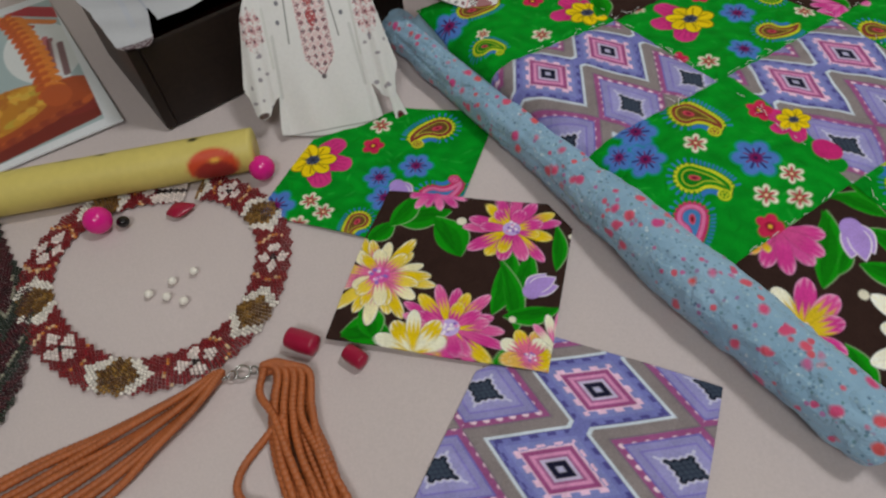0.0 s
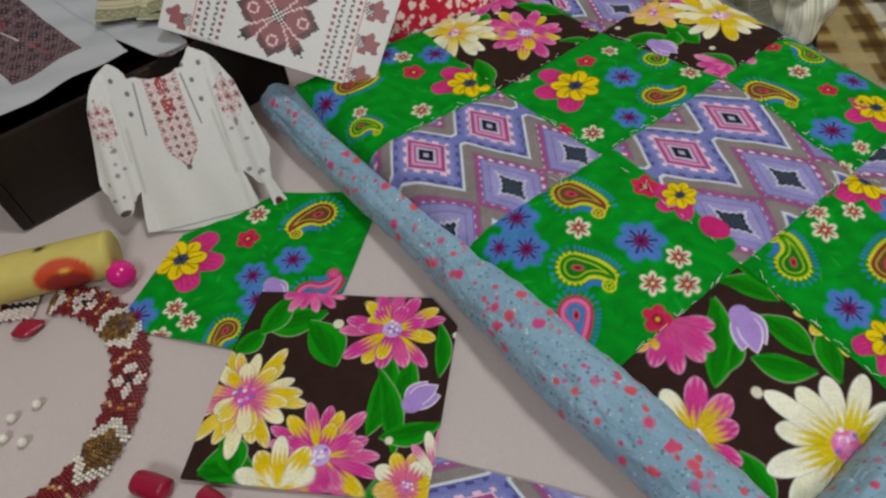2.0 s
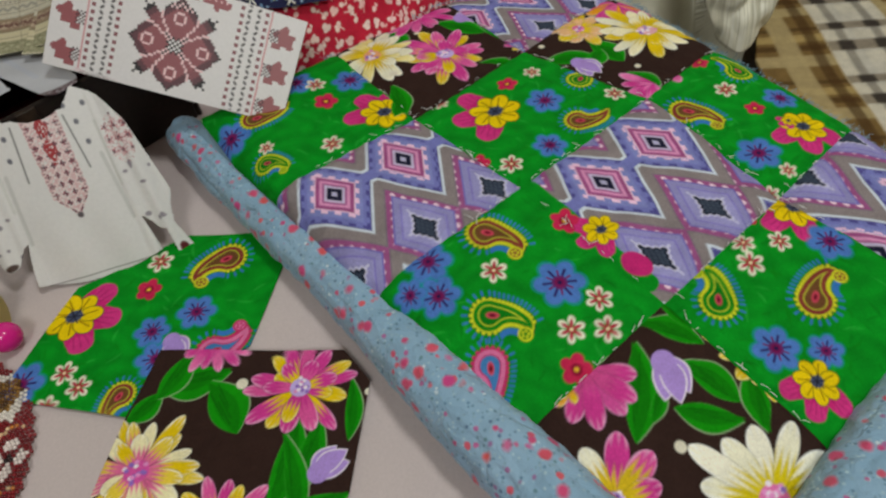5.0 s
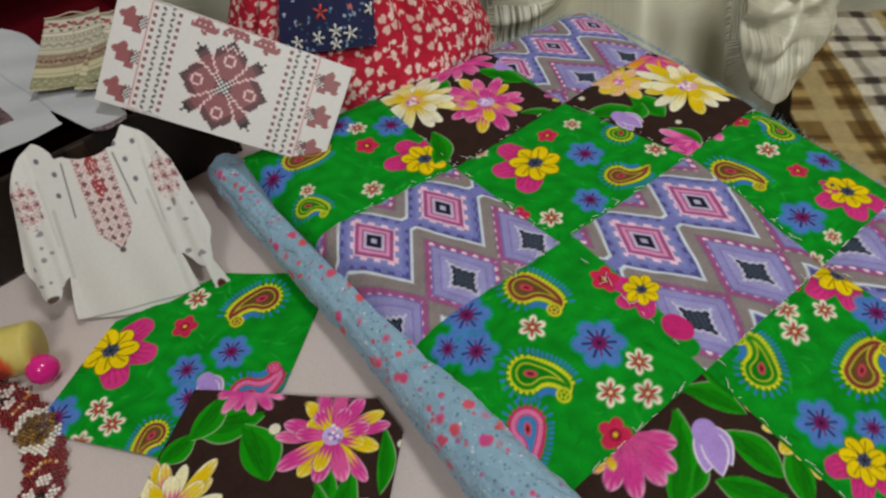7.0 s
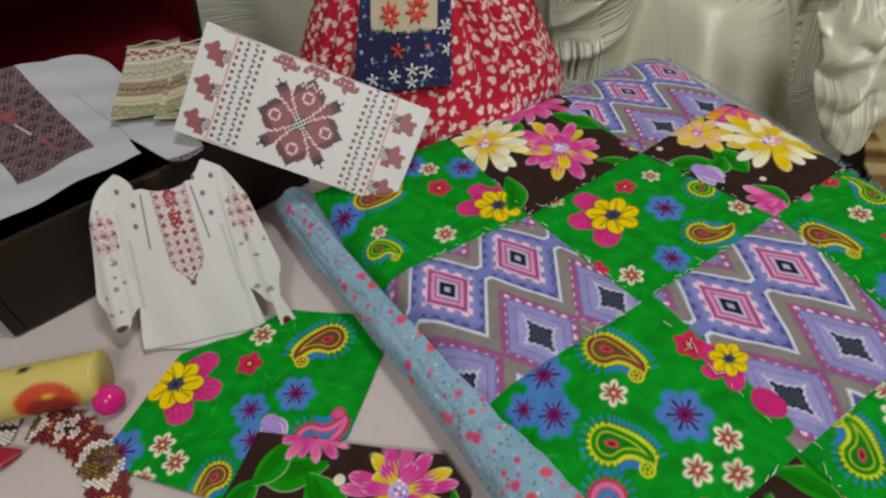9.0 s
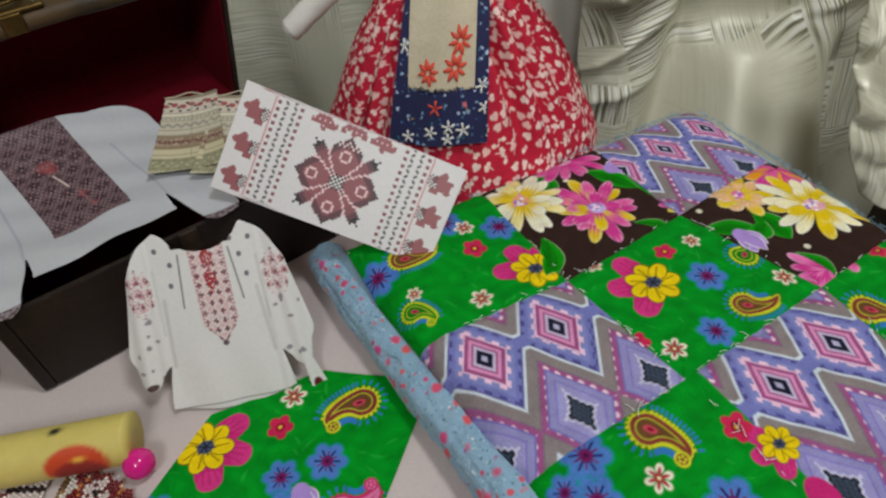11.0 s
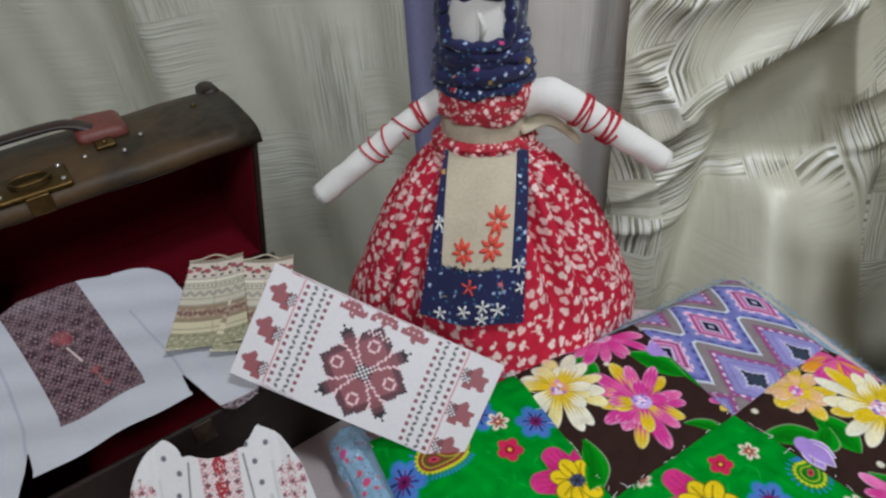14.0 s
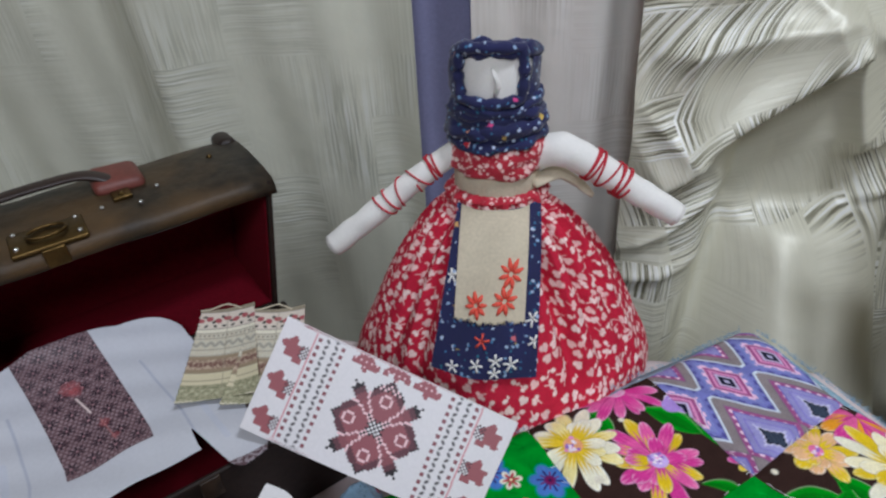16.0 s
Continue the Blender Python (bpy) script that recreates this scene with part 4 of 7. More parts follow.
def g1(p):
    green_ground(p)
    seam_poppies(p)
    paisley(p, 0.154, 0.2365, 0.0181, -0.4, -1)
    paisley(p, 0.149, 0.190, 0.0171, -0.2, -1, bands=GREEN_BANDS)
    paisley(p, 0.137, 0.162, 0.016, -1.62, -1, bands=PINK_BANDS, curl=False)
    blue_flower(p, 0.179, 0.205, 0.013)
    blue_flower(p, 0.116, 0.227, 0.0122)
    blue_flower(p, 0.119, 0.207, 0.011)
    blue_flower(p, 0.105, 0.211, 0.0081)
    white_flower(p, 0.148, 0.216, 0.0071)
    white_flower(p, 0.196, 0.194, 0.007)
    white_flower(p, 0.179, 0.18, 0.0071)
    white_flower(p, 0.196, 0.178, 0.007)
    red_flower(p, 0.177, 0.161, 0.0081)
    leaf(p, 0.203, 0.168, 0.188, 0.162, 0.005, colour=(226,220,200))


def g2(p):
    green_ground(p)
    poppy(p, 0.169, 0.335, 0.0161, -2.94, seed=2)
    blue_flower(p, 0.201, 0.339, 0.0112)
    blue_flower(p, 0.195, 0.298, 0.01)
    white_flower(p, 0.199, 0.369, 0.0061)
    white_flower(p, 0.17, 0.286, 0.0071)
    white_flower(p, 0.245, 0.338, 0.0071)
    white_flower(p, 0.136, 0.35, 0.0061)
    red_flower(p, 0.181, 0.36, 0.0071)
    red_flower(p, 0.152, 0.291, 0.0071)
    paisley(p, 0.23, 0.362, 0.0151, 1.02, 1, curl=False, bands=GREEN_BANDS)
    paisley(p, 0.223, 0.3175, 0.0151, -0.05, 1, curl=False)
    tulip(p, 0.234, 0.375, 0.0091, 0.55)


def g0(p):
    green_ground(p)
    poppy(p, 0.101, 0.347, 0.0151, 2.25, seed=3)
    blue_flower(p, 0.08, 0.387, 0.012)
    blue_flower(p, 0.004, 0.345, 0.0132)
    blue_flower(p, 0.044, 0.39, 0.0122)
    white_flower(p, 0.057, 0.386, 0.0071)
    white_flower(p, 0.068, 0.324, 0.0071)
    red_flower(p, 0.064, 0.366, 0.0082)
    paisley(p, 0.026, 0.36, 0.0173, 0.16, 1, curl=False)
    paisley(p, 0.033, 0.314, 0.0125, -0.2, -1, bands=GREEN_BANDS)
    white_flower(p, 0.028, 0.328, 0.0051)
    leaf(p, 0.116, 0.374, 0.107, 0.341, 0.0141)


def g3(p):
    green_ground(p)
    poppy(p, 0.34, 0.287, 0.013, -1.74, seed=1)
    poppy(p, 0.334, 0.293, 0.004, -2.75)
    paisley(p, 0.325, 0.351, 0.0151, 1.74, 1, curl=False, bands=GREEN_BANDS)
    paisley(p, 0.287, 0.308, 0.0175, -0.4, -1)
    blue_flower(p, 0.34, 0.315, 0.01)
    blue_flower(p, 0.307, 0.271, 0.012)
    blue_flower(p, 0.371, 0.306, 0.0091)
    white_flower(p, 0.312, 0.329, 0.0071)
    white_flower(p, 0.317, 0.256, 0.0051)
    white_flower(p, 0.302, 0.243, 0.0051)
    red_flower(p, 0.321, 0.308, 0.0061)
    red_flower(p, 0.307, 0.359, 0.0061)
    daisy(p, 0.288, 0.358, 0.0212, start=-3.36, span=2.09, n=5, petals=((232,110,176),MAGENTA), heart=())


def g4(p):
    green_ground(p)
    poppy(p, 0.309, 0.232, 0.0132, -2.60)
    white_flower(p, 0.275, 0.214, 0.006)
    white_flower(p, 0.293, 0.212, 0.006)
    white_flower(p, 0.274, 0.202, 0.0071)
    paisley(p, 0.252, 0.191, 0.0161, 1.35, 1, bands=GREEN_BANDS)
    paisley(p, 0.301, 0.184, 0.0165, 1.0, -1)
    blue_flower(p, 0.269, 0.158, 0.011)
    blue_flower(p, 0.317, 0.208, 0.011)
    blue_flower(p, 0.291, 0.154, 0.0081)
    poppy(p, 0.281, 0.141, 0.0105, -2.0)
    red_flower(p, 0.285, 0.23, 0.0051)


def d3(p):
    dark_ground(p)
    leaf(p, 0.211, 0.18, 0.238, 0.165, 0.0125)
    leaf(p, 0.224, 0.192, 0.235, 0.173, 0.012)
    leaf(p, 0.207, 0.170, 0.195, 0.126, 0.0165)
    leaf(p, 0.213, 0.150, 0.204, 0.133, 0.007)
    leaf(p, 0.225, 0.158, 0.245, 0.137, 0.0145)
    leaf(p, 0.244, 0.129, 0.215, 0.138, 0.0125)
    leaf(p, 0.252, 0.123, 0.255, 0.152, 0.0125)
    leaf(p, 0.198, 0.098, 0.206, 0.074, 0.0122)
    daisy(p, 0.181, 0.161, 0.0265, start=-3.0, span=3.2, n=7, petals=(MAGENTA,(220,84,162),MAGENTA), heart=(), foot=(214,80,150), seed=21)
    daisy(p, 0.172, 0.156, 0.012, start=-2.6, span=1.6, n=3, petals=(YELLOWP,(236,170,60)), heart=())
    tulip(p, 0.217, 0.1535, 0.0125, -1.45)
    daisy(p, 0.27, 0.162, 0.0285, start=-3.3, span=2.2, n=6, petals=(YELLOWP,(238,208,60)), heart=(), foot=(206,160,20))
    daisy(p, 0.246, 0.097, 0.0345, petals=(CREAM,(250,246,226)), n=13, span=6.0, heart=(232,120,180), edge=(252,252,246), foot=(222,200,30), seed=9, start=0.12)
    daisy(p, 0.180, 0.104, 0.0255, petals=(MAGENTA,(226,80,160),MAGENTA,CREAM), n=11, span=6.0, seed=10, start=0.25, foot=(222,190,40))
    daisy(p, 0.283, 0.139, 0.0185, start=-2.9, span=1.5, n=3, petals=(MAGENTA,(226,100,170)), heart=())
    dot(p, 0.213, 0.122, 0.0026)


def d1(p):
    dark_ground(p)
    leaf(p, 0.108, 0.375, 0.112, 0.341, 0.015)
    leaf(p, 0.167, 0.471, 0.187, 0.419, 0.024)
    leaf(p, 0.144, 0.447, 0.178, 0.427, 0.017)
    leaf(p, 0.105, 0.447, 0.121, 0.419, 0.015)
    leaf(p, 0.071, 0.379, 0.105, 0.362, 0.014)
    leaf(p, 0.168, 0.389, 0.193, 0.384, 0.008)
    daisy(p, 0.13, 0.465, 0.031, start=-3.39, span=3.67, n=10, petals=(MAGENTA,(228,100,170)), heart=(236,190,226))
    daisy(p, 0.146, 0.404, 0.031, petals=(MAGENTA,(230,96,166),YELLOWP), n=15, seed=11)
    daisy(p, 0.096, 0.414, 0.031, petals=(CREAM,(246,232,160),CREAM), n=14, heart=(238,170,120), foot=(230,196,40), seed=12)
    tulip(p, 0.168, 0.452, 0.013, 0.38)
    daisy(p, 0.207, 0.413, 0.019, start=1.35, span=3.49, n=7, petals=(MAGENTA,YELLOWP), heart=())
    dot(p, 0.109, 0.389, 0.003)
    dot(p, 0.129, 0.436, 0.002)


def d2(p):
    dark_ground(p)
    leaf(p, 0.245, 0.399, 0.261, 0.371, 0.019)
    leaf(p, 0.208, 0.38, 0.248, 0.38, 0.014)
    leaf(p, 0.251, 0.389, 0.238, 0.371, 0.014)
    leaf(p, 0.259, 0.359, 0.275, 0.339, 0.013)
    daisy(p, 0.242, 0.416, 0.022, petals=(YELLOWP,(240,190,140)), n=10, heart=(232,120,170), seed=13)
    daisy(p, 0.279, 0.446, 0.033, start=-3.73, span=4.54, n=10, petals=(MAGENTA,(230,100,160),(240,160,40)), heart=(), seed=3)
    daisy(p, 0.287, 0.403, 0.034, petals=(CREAM,(250,240,200),YELLOWP), n=15, heart=(238,180,190), foot=(232,200,40), seed=14)
    tulip(p, 0.235, 0.372, 0.012, -0.91)
    daisy(p, 0.271, 0.343, 0.02, start=-3.79, span=2.97, n=6, petals=((236,120,186),MAGENTA), heart=())
    dot(p, 0.212, 0.399, 0.002)
    dot(p, 0.268, 0.364, 0.002)


def q1(p):
    zigzag(p, 0.069, 0.281, 27.7)


def q2(p):
    zigzag(p, 0.217, 0.264, 34.0)
    # the green print runs a little over the seam here
    p.line(0.1745, 0.2705, 0.222, 0.199, 0.0095, (2, 144, 34))
    seam_poppies(p)


def z3(p):
    zigzag(p, 0.207, 0.475, 34.7)


def z4(p):
    zigzag(p, 0.375, 0.225, 35.0)


for cell, paint in (((-1, -1), q1), ((0, 0), q2), ((-2, 1), z3), ((1, 1), z4), ((0, -1), g1), ((-1, 0), g2), ((-2, -1), g0),
                    ((0, 1), g3), ((1, 0), g4), ((-2, 0), d1), ((-1, 1), d2), ((1, -1), d3)):
    quilt_patch(cell, paint)


# frayed threads that stand out along the far and side edges of the quilt
rnd = random.Random(77)
tv, tf = [], []
for (ax, ay), (bx, by), count in (((0.34, 0.362), (0.251, 0.543), 320), ((0.236, 0.54), (0.148, 0.4855), 150), ((0.39, 0.26), (0.34, 0.362), 110), ((0.148, 0.4855), (0.06, 0.43), 70)):
    L = math.hypot(bx - ax, by - ay)
    ox, oy = (by - ay) / L, -(bx - ax) / L
    for k in range(count):
        t, l = rnd.random(), rnd.uniform(0.0015, 0.0055)
        x, y = ax + (bx - ax) * t - 0.002 * ox, ay + (by - ay) * t - 0.002 * oy
        z = float(quilt_height(np.array([x]), np.array([y]))[0]) + 0.0006
        w = rnd.uniform(-0.9, 0.9)
        dx, dy = ox * math.cos(w) - oy * math.sin(w), ox * math.sin(w) + oy * math.cos(w)
        v, f = tube([(x, y, z), (x + dx * l * 0.5, y + dy * l * 0.5, z + rnd.uniform(0.0, 0.002)), (x + dx * l, y + dy * l, z + rnd.uniform(-0.003, 0.003))], [0.00018, 0.00014, 0.0001], 4, caps=False)
        tf += [tuple(len(tv) + q for q in face) for face in f]
        tv += list(v)
tagged(mesh_object("fringe", tv, tf, BLUE_BACK, quilt, "pale blue frayed threads"), kind="stuff")
# loose ends of thread along the seams
tv, tf = [], []
for (i, j) in list(QV):
    for k in ((i + 1, j), (i, j + 1)):
        if k not in QV:
            continue
        (ax, ay), (bx, by) = QV[i, j], QV[k]
        for _ in range(13):
            t, l, w = rnd.random(), rnd.uniform(0.0015, 0.006), rnd.uniform(0, 6.28)
            x, y = ax + (bx - ax) * t, ay + (by - ay) * t
            if rnd.random() < 0.6:
                w = math.atan2(by - ay, bx - ax) + rnd.uniform(-0.4, 0.4)
            x2, y2 = x + math.cos(w) * l, y + math.sin(w) * l
            if edge_distance(np.array([x, x2]), np.array([y, y2])).min() < 0.004:
                continue
            z = [float(q) + 0.0013 for q in quilt_height(np.array([x, x2]), np.array([y, y2]))]
            v, f = tube([(x, y, z[0]), ((x + x2) / 2, (y + y2) / 2, (z[0] + z[1]) / 2 + 0.0004), (x2, y2, z[1])], [0.00022, 0.0002, 0.00015], 4, caps=False)
            tf += [tuple(len(tv) + q for q in face) for face in f]
            tv += list(v)
tagged(mesh_object("seam_threads", tv, tf, PAPER, quilt, "loose pale thread ends along the seams"), kind="stuff")


def flat_place(X, Y):
    return np.c_[X, Y, 0.0012 + 0.0006 * (1 + np.sin(X * 90 + Y * 40))]


for poly, paint, lift, label in (
    ([(-0.119, 0.205), (-0.045, 0.183), (0.014, 0.2165), (0.032, 0.276), (0.013, 0.298), (-0.03, 0.303), (-0.092, 0.272)], swatch_green, 0.0, "bright green paisley cotton swatch cut as a pentagon"),
    ([(-0.060, 0.112), (0.058, 0.091), (0.079, 0.184), (0.066, 0.204), (-0.034, 0.2195), (-0.045, 0.182)], swatch_dark, 0.0024, "dark brown cotton swatch with large pink and yellow daisies"),
    ([(0.064, 0.113), (0.021, 0.093), (-0.012, 0.018), (0.118, 0.018), (0.143, 0.084)], lambda p: zigzag(p, 0.082, 0.083, 61.5), 0.0, "lilac and grey zigzag cotton swatch cut as a pentagon"),
):
    ob = sheet_object("fabric_swatch", poly, 0.00045, lambda X, Y, l=lift: flat_place(X, Y) + np.array((0, 0, l)), paint, PRINT, 0.0008)
    tagged(ob, label=label, category="fabric swatch", group="pentagonal swatches")


# ---- rolls of cotton along two sides of the quilt ----


def fabric_roll(points, radii, seed, label):
    """A soft bolster of rolled cotton: bumpy tube with a spiral of cloth at its ends."""
    n, sides = 260, 72
    path = smooth_path(points, n)
    rr = np.interp(np.linspace(0, 1, n), np.linspace(0, 1, len(radii)), radii)
    verts, faces = tube(path, rr, sides, caps=True)
    out = []
    for i, v in enumerate(verts):
        c = Vector(path[i // sides])
        d = v - c
        turn = 2 * math.pi * (i % sides) / sides
        q = noise.noise(Vector((v.x * 45 + seed, v.y * 45, v.z * 45))) * 0.0016 + noise.noise(Vector((v.x * 150, v.y * 150 + seed, v.z * 150))) * 0.0009
        # pulled wrinkles that wind slowly round the roll
        q -= 0.0010 * max(0.0, 1 - 5 * abs(noise.noise(Vector((math.cos(turn) * 1.6 + seed, math.sin(turn) * 1.6, (v.y - v.x) * 16 + 0.6 * turn)))))
        k = i // sides
        end = min(k, n - 1 - k)
        shrink = 1.0 if end > 4 else (0.72, 0.86, 0.94, 0.98, 0.995)[end]
        out.append(c + d.normalized() * (d.length * shrink + q))
    ob = mesh_object("fabric_roll", out, faces, DITSY)
    return tagged(ob, label=label, category="fabric roll", group="rolled cotton along the quilt")


fabric_roll([(-0.043, 0.391, 0.0135), (-0.03, 0.373, 0.0135), (0.006, 0.322, 0.014), (0.044, 0.27, 0.0145), (0.072, 0.231, 0.0155), (0.1, 0.191, 0.017), (0.122, 0.156, 0.0185), (0.151, 0.117, 0.0185), (0.178, 0.081, 0.0175), (0.204, 0.049, 0.016)],
            [0.0135, 0.0142, 0.0145, 0.0146, 0.0155, 0.0168, 0.018, 0.0185, 0.0175, 0.0158], 3, "pale blue ditsy floral cotton rolled up beside the quilt")
fabric_roll([(0.206, 0.046, 0.018), (0.251, 0.073, 0.019), (0.296, 0.106, 0.019), (0.366, 0.157, 0.019), (0.446, 0.214, 0.019)], [0.017, 0.0185, 0.019, 0.019, 0.019], 9, "pale blue ditsy floral cotton rolled up beside the quilt")

# ---- the little suitcase ----
STRAP_RED = shade("reddish_strap_leather", rgb(104, 52, 44), 0.5, vary=0.25, grain=300, bump=0.3)
CASE = Matrix(((0.766, -0.643, 0, -0.2), (0.643, 0.766, 0, 0.291), (0, 0, 1, 0), (0, 0, 0, 1)))
case = empty("suitcase", CASE, label="small open vintage suitcase, dark brown leather, wine red lining", category="suitcase")


def tray(name, boxes, material, linings):
    """An open box of separate thick panels, each with its lining."""
    for (lo, hi), cover in zip(boxes, linings):
        bm = bmesh.new()
        box(bm, lo, hi, 0.0016)
        if name == "lid_panel":
            for v in bm.verts:
                v.co.x += 0.16 * (v.co.z - 0.08)
        panel = part(name, bm, material, case, smooth=False)
        if cover:
            bm = bmesh.new()
            box(bm, *cover)
            if name == "lid_panel":
                for v in bm.verts:
                    v.co.x += 0.16 * (v.co.z - 0.08)
            part("lining", bm, VELVET, panel, "wine red velvet lining", smooth=False)


W = 0.004
X1, Y1, Z1 = 0.212, 0.126, 0.067
tray("base_panel", [((-0.004, 0, 0), (W, Y1, Z1)), ((X1 - W, 0, 0), (X1, Y1, Z1)), ((W, 0, 0), (X1 - W, W, Z1 - 0.0006)), ((W, Y1 - W, 0), (X1 - W, Y1, Z1 - 0.0006)), ((W, W, 0.0005), (X1 - W, Y1 - W, W))],
     LEATHER, [None, None, None, None, ((W + 0.001, W + 0.001, W), (X1 - W - 0.001, Y1 - W - 0.001, W + 0.001))])
L0, L1, D0, D1, B0, B1 = -0.001, 0.2065, 0.118, 0.206, 0.069, 0.172
tray("lid_panel", [((L0, D0, B0), (L0 + W, D1, B1)), ((L1 - W, D0, B0), (L1, D1, B1)), ((L0 + W, D0 + 0.0006, B0), (L1 - W, D1, B0 + W)), ((L0 + W, D1 - W, B0 + W), (L1 - W, D1 - 0.0006, B1))],
     LEATHER, [((L0 + W, D0 + 0.004, B0 + W), (L0 + W + 0.001, D1 - W, B1 - 0.001)), ((L1 - W - 0.001, D0 + 0.004, B0 + W), (L1 - W, D1 - W, B1 - 0.001)), ((L0 + W + 0.001, D0 + 0.004, B0 + W), (L1 - W - 0.001, D1 - W, B0 + W + 0.001)), ((L0 + W + 0.001, D1 - W - 0.001, B0 + W + 0.001), (L1 - W - 0.001, D1 - W, B1 - 0.001))])
# top face of the lid: worn leather, arched edges
bm = bmesh.new()
rows = 10
prof = [(0.1165, 0.163), (0.117, 0.169), (0.121, 0.1735), (0.134, 0.1765), (0.16, 0.1785), (0.18, 0.1785), (0.196, 0.1765), (0.205, 0.173), (0.2085, 0.166)]
vs = [[bm.verts.new((0.013 + 0.2095 * i / rows, y, z + 0.0006 * math.sin(i * 1.7))) for y, z in prof] for i in range(rows + 1)]
for i in range(rows):
    for j in range(len(prof) - 1):
        bm.faces.new((vs[i][j], vs[i + 1][j], vs[i + 1][j + 1], vs[i][j + 1]))
for row in (vs[0], vs[-1]):
    bm.faces.new(row)
bm.faces.new([r[0] for r in vs] + [r[-1] for r in reversed(vs)])
part("lid_top", bm, LEATHER_TOP, case, "worn tan leather top")
# leather corner caps
for x in (0.208, 0.012):
    bm = bmesh.new()
    box(bm, (x, 0.186, 0.150), (x + 0.015, 0.2105, 0.1805), 0.006, 4)
    part("corner_cap", bm, LEATHER, case)
# strap handle with brass loops, lock plate
hv, hf = tube(smooth_path([(0.01, 0.168, 0.1795), (0.03, 0.174, 0.184), (0.06, 0.179, 0.187), (0.095, 0.178, 0.189), (0.118, 0.172, 0.1895), (0.136, 0.165, 0.1805)], 28), [0.0062] * 28, 12, flat=0.42)
mesh_object("strap_handle", hv, hf, STRAP, case, "dark brown leather strap handle")
bm = bmesh.new()
box(bm, (0.118, 0.158, 0.1785), (0.150, 0.188, 0.1885), 0.005, 3)
for v in bm.verts:
    v.co.z -= 0.25 * max(0.0, 0.172 - v.co.y) + 0.12 * max(0.0, v.co.x - 0.134)
part("strap_end", bm, STRAP_RED, case, "reddish leather strap end")
for x in (0.05, 0.132):
    bm = bmesh.new()
    box(bm, (x - 0.006, 0.146, 0.1768), (x + 0.006, 0.168, 0.1800), 0.001)
    bmesh.ops.create_cone(bm, cap_ends=True, segments=12, radius1=0.0022, radius2=0.0012, depth=0.002, matrix=Matrix.Translation((x, 0.151, 0.1805)))
    part("handle_plate", bm, BRASS, case)
bm = bmesh.new()
box(bm, (0.064, 0.1185, 0.1755), (0.106, 0.144, 0.1785), 0.0012, 2)
for v in bm.verts:
    v.co.z -= 0.22 * max(0.0, 0.128 - v.co.y)
part("lock_plate", bm, BRASS, case, "aged brass lock plate")
bm = bmesh.new()
box(bm, (0.079, 0.1155, 0.163), (0.092, 0.119, 0.1755), 0.001, 2)
part("lock_tongue", bm, BRASS, case)
for x, y in ((0.068, 0.141), (0.102, 0.141), (0.068, 0.1235), (0.102, 0.1235), (0.118, 0.142), (0.140, 0.134), (0.154, 0.150)):
    bm = bmesh.new()
    bmesh.ops.create_uvsphere(bm, u_segments=10, v_segments=6, radius=0.0017, matrix=Matrix.Translation((x, y, 0.1782 - 0.2 * max(0.0, 0.127 - y))))
    part("rivet", bm, STEEL, case)
v, f = tube([(0.085 + 0.011 * math.cos(a), 0.132 + 0.007 * math.sin(a), 0.1795) for a in np.linspace(0, 6.2832, 25)], [0.0011] * 25, 8)
mesh_object("lock_ring", v, f, BRASS, case)
bm = bmesh.new()
box(bm, (0.105, -0.0015, 0.05), (0.117, 0.001, 0.066), 0.0008)
part("hasp", bm, LEATHER_WORN, case, "small dark tarnished hasp")
for x in (0.012, 0.2):
    bm = bmesh.new()
    bmesh.ops.create_uvsphere(bm, u_segments=10, v_segments=6, radius=0.0022, matrix=Matrix.Translation((x - 0.004, 0.17, 0.1788)))
    part("rivet", bm, BRASS, case)

# ---- paper cut-outs ----


def cutout(name, box2, inside, place, paint, res=0.0005, material=CARD, thick=0.0006):
    """A stiff paper shape: the part of a fine grid where inside(x, y) is negative."""
    x0, y0, x1, y1 = box2
    cols, rows = int((x1 - x0) / res), int((y1 - y0) / res)
    X, Y = np.meshgrid(np.linspace(x0, x1, cols), np.linspace(y0, y1, rows))
    X, Y = X.ravel(), Y.ravel()
    p = Painter(X, Y, res)
    paint(p)
    keep = inside(X, Y) < 0
    F = grid_faces(rows, cols)
    F = F[keep[F].all(axis=1)]
    used = np.unique(F)
    remap = np.full(len(X), -1)
    remap[used] = np.arange(len(used))
    ob = mesh_object(name, place(X[used], Y[used]), remap[F], material, colours=p.C[used])
    sol = ob.modifiers.new("thickness", "SOLIDIFY")
    sol.thickness, sol.offset = thick, -1.0
    return ob


def capsule(X, Y, ax, ay, bx, by, ra, rb):
    dx, dy = bx - ax, by - ay
    t = np.clip(((X - ax) * dx + (Y - ay) * dy) / (dx * dx + dy * dy), 0, 1)
    return np.hypot(X - ax - t * dx, Y - ay - t * dy) - (ra + (rb - ra) * t)


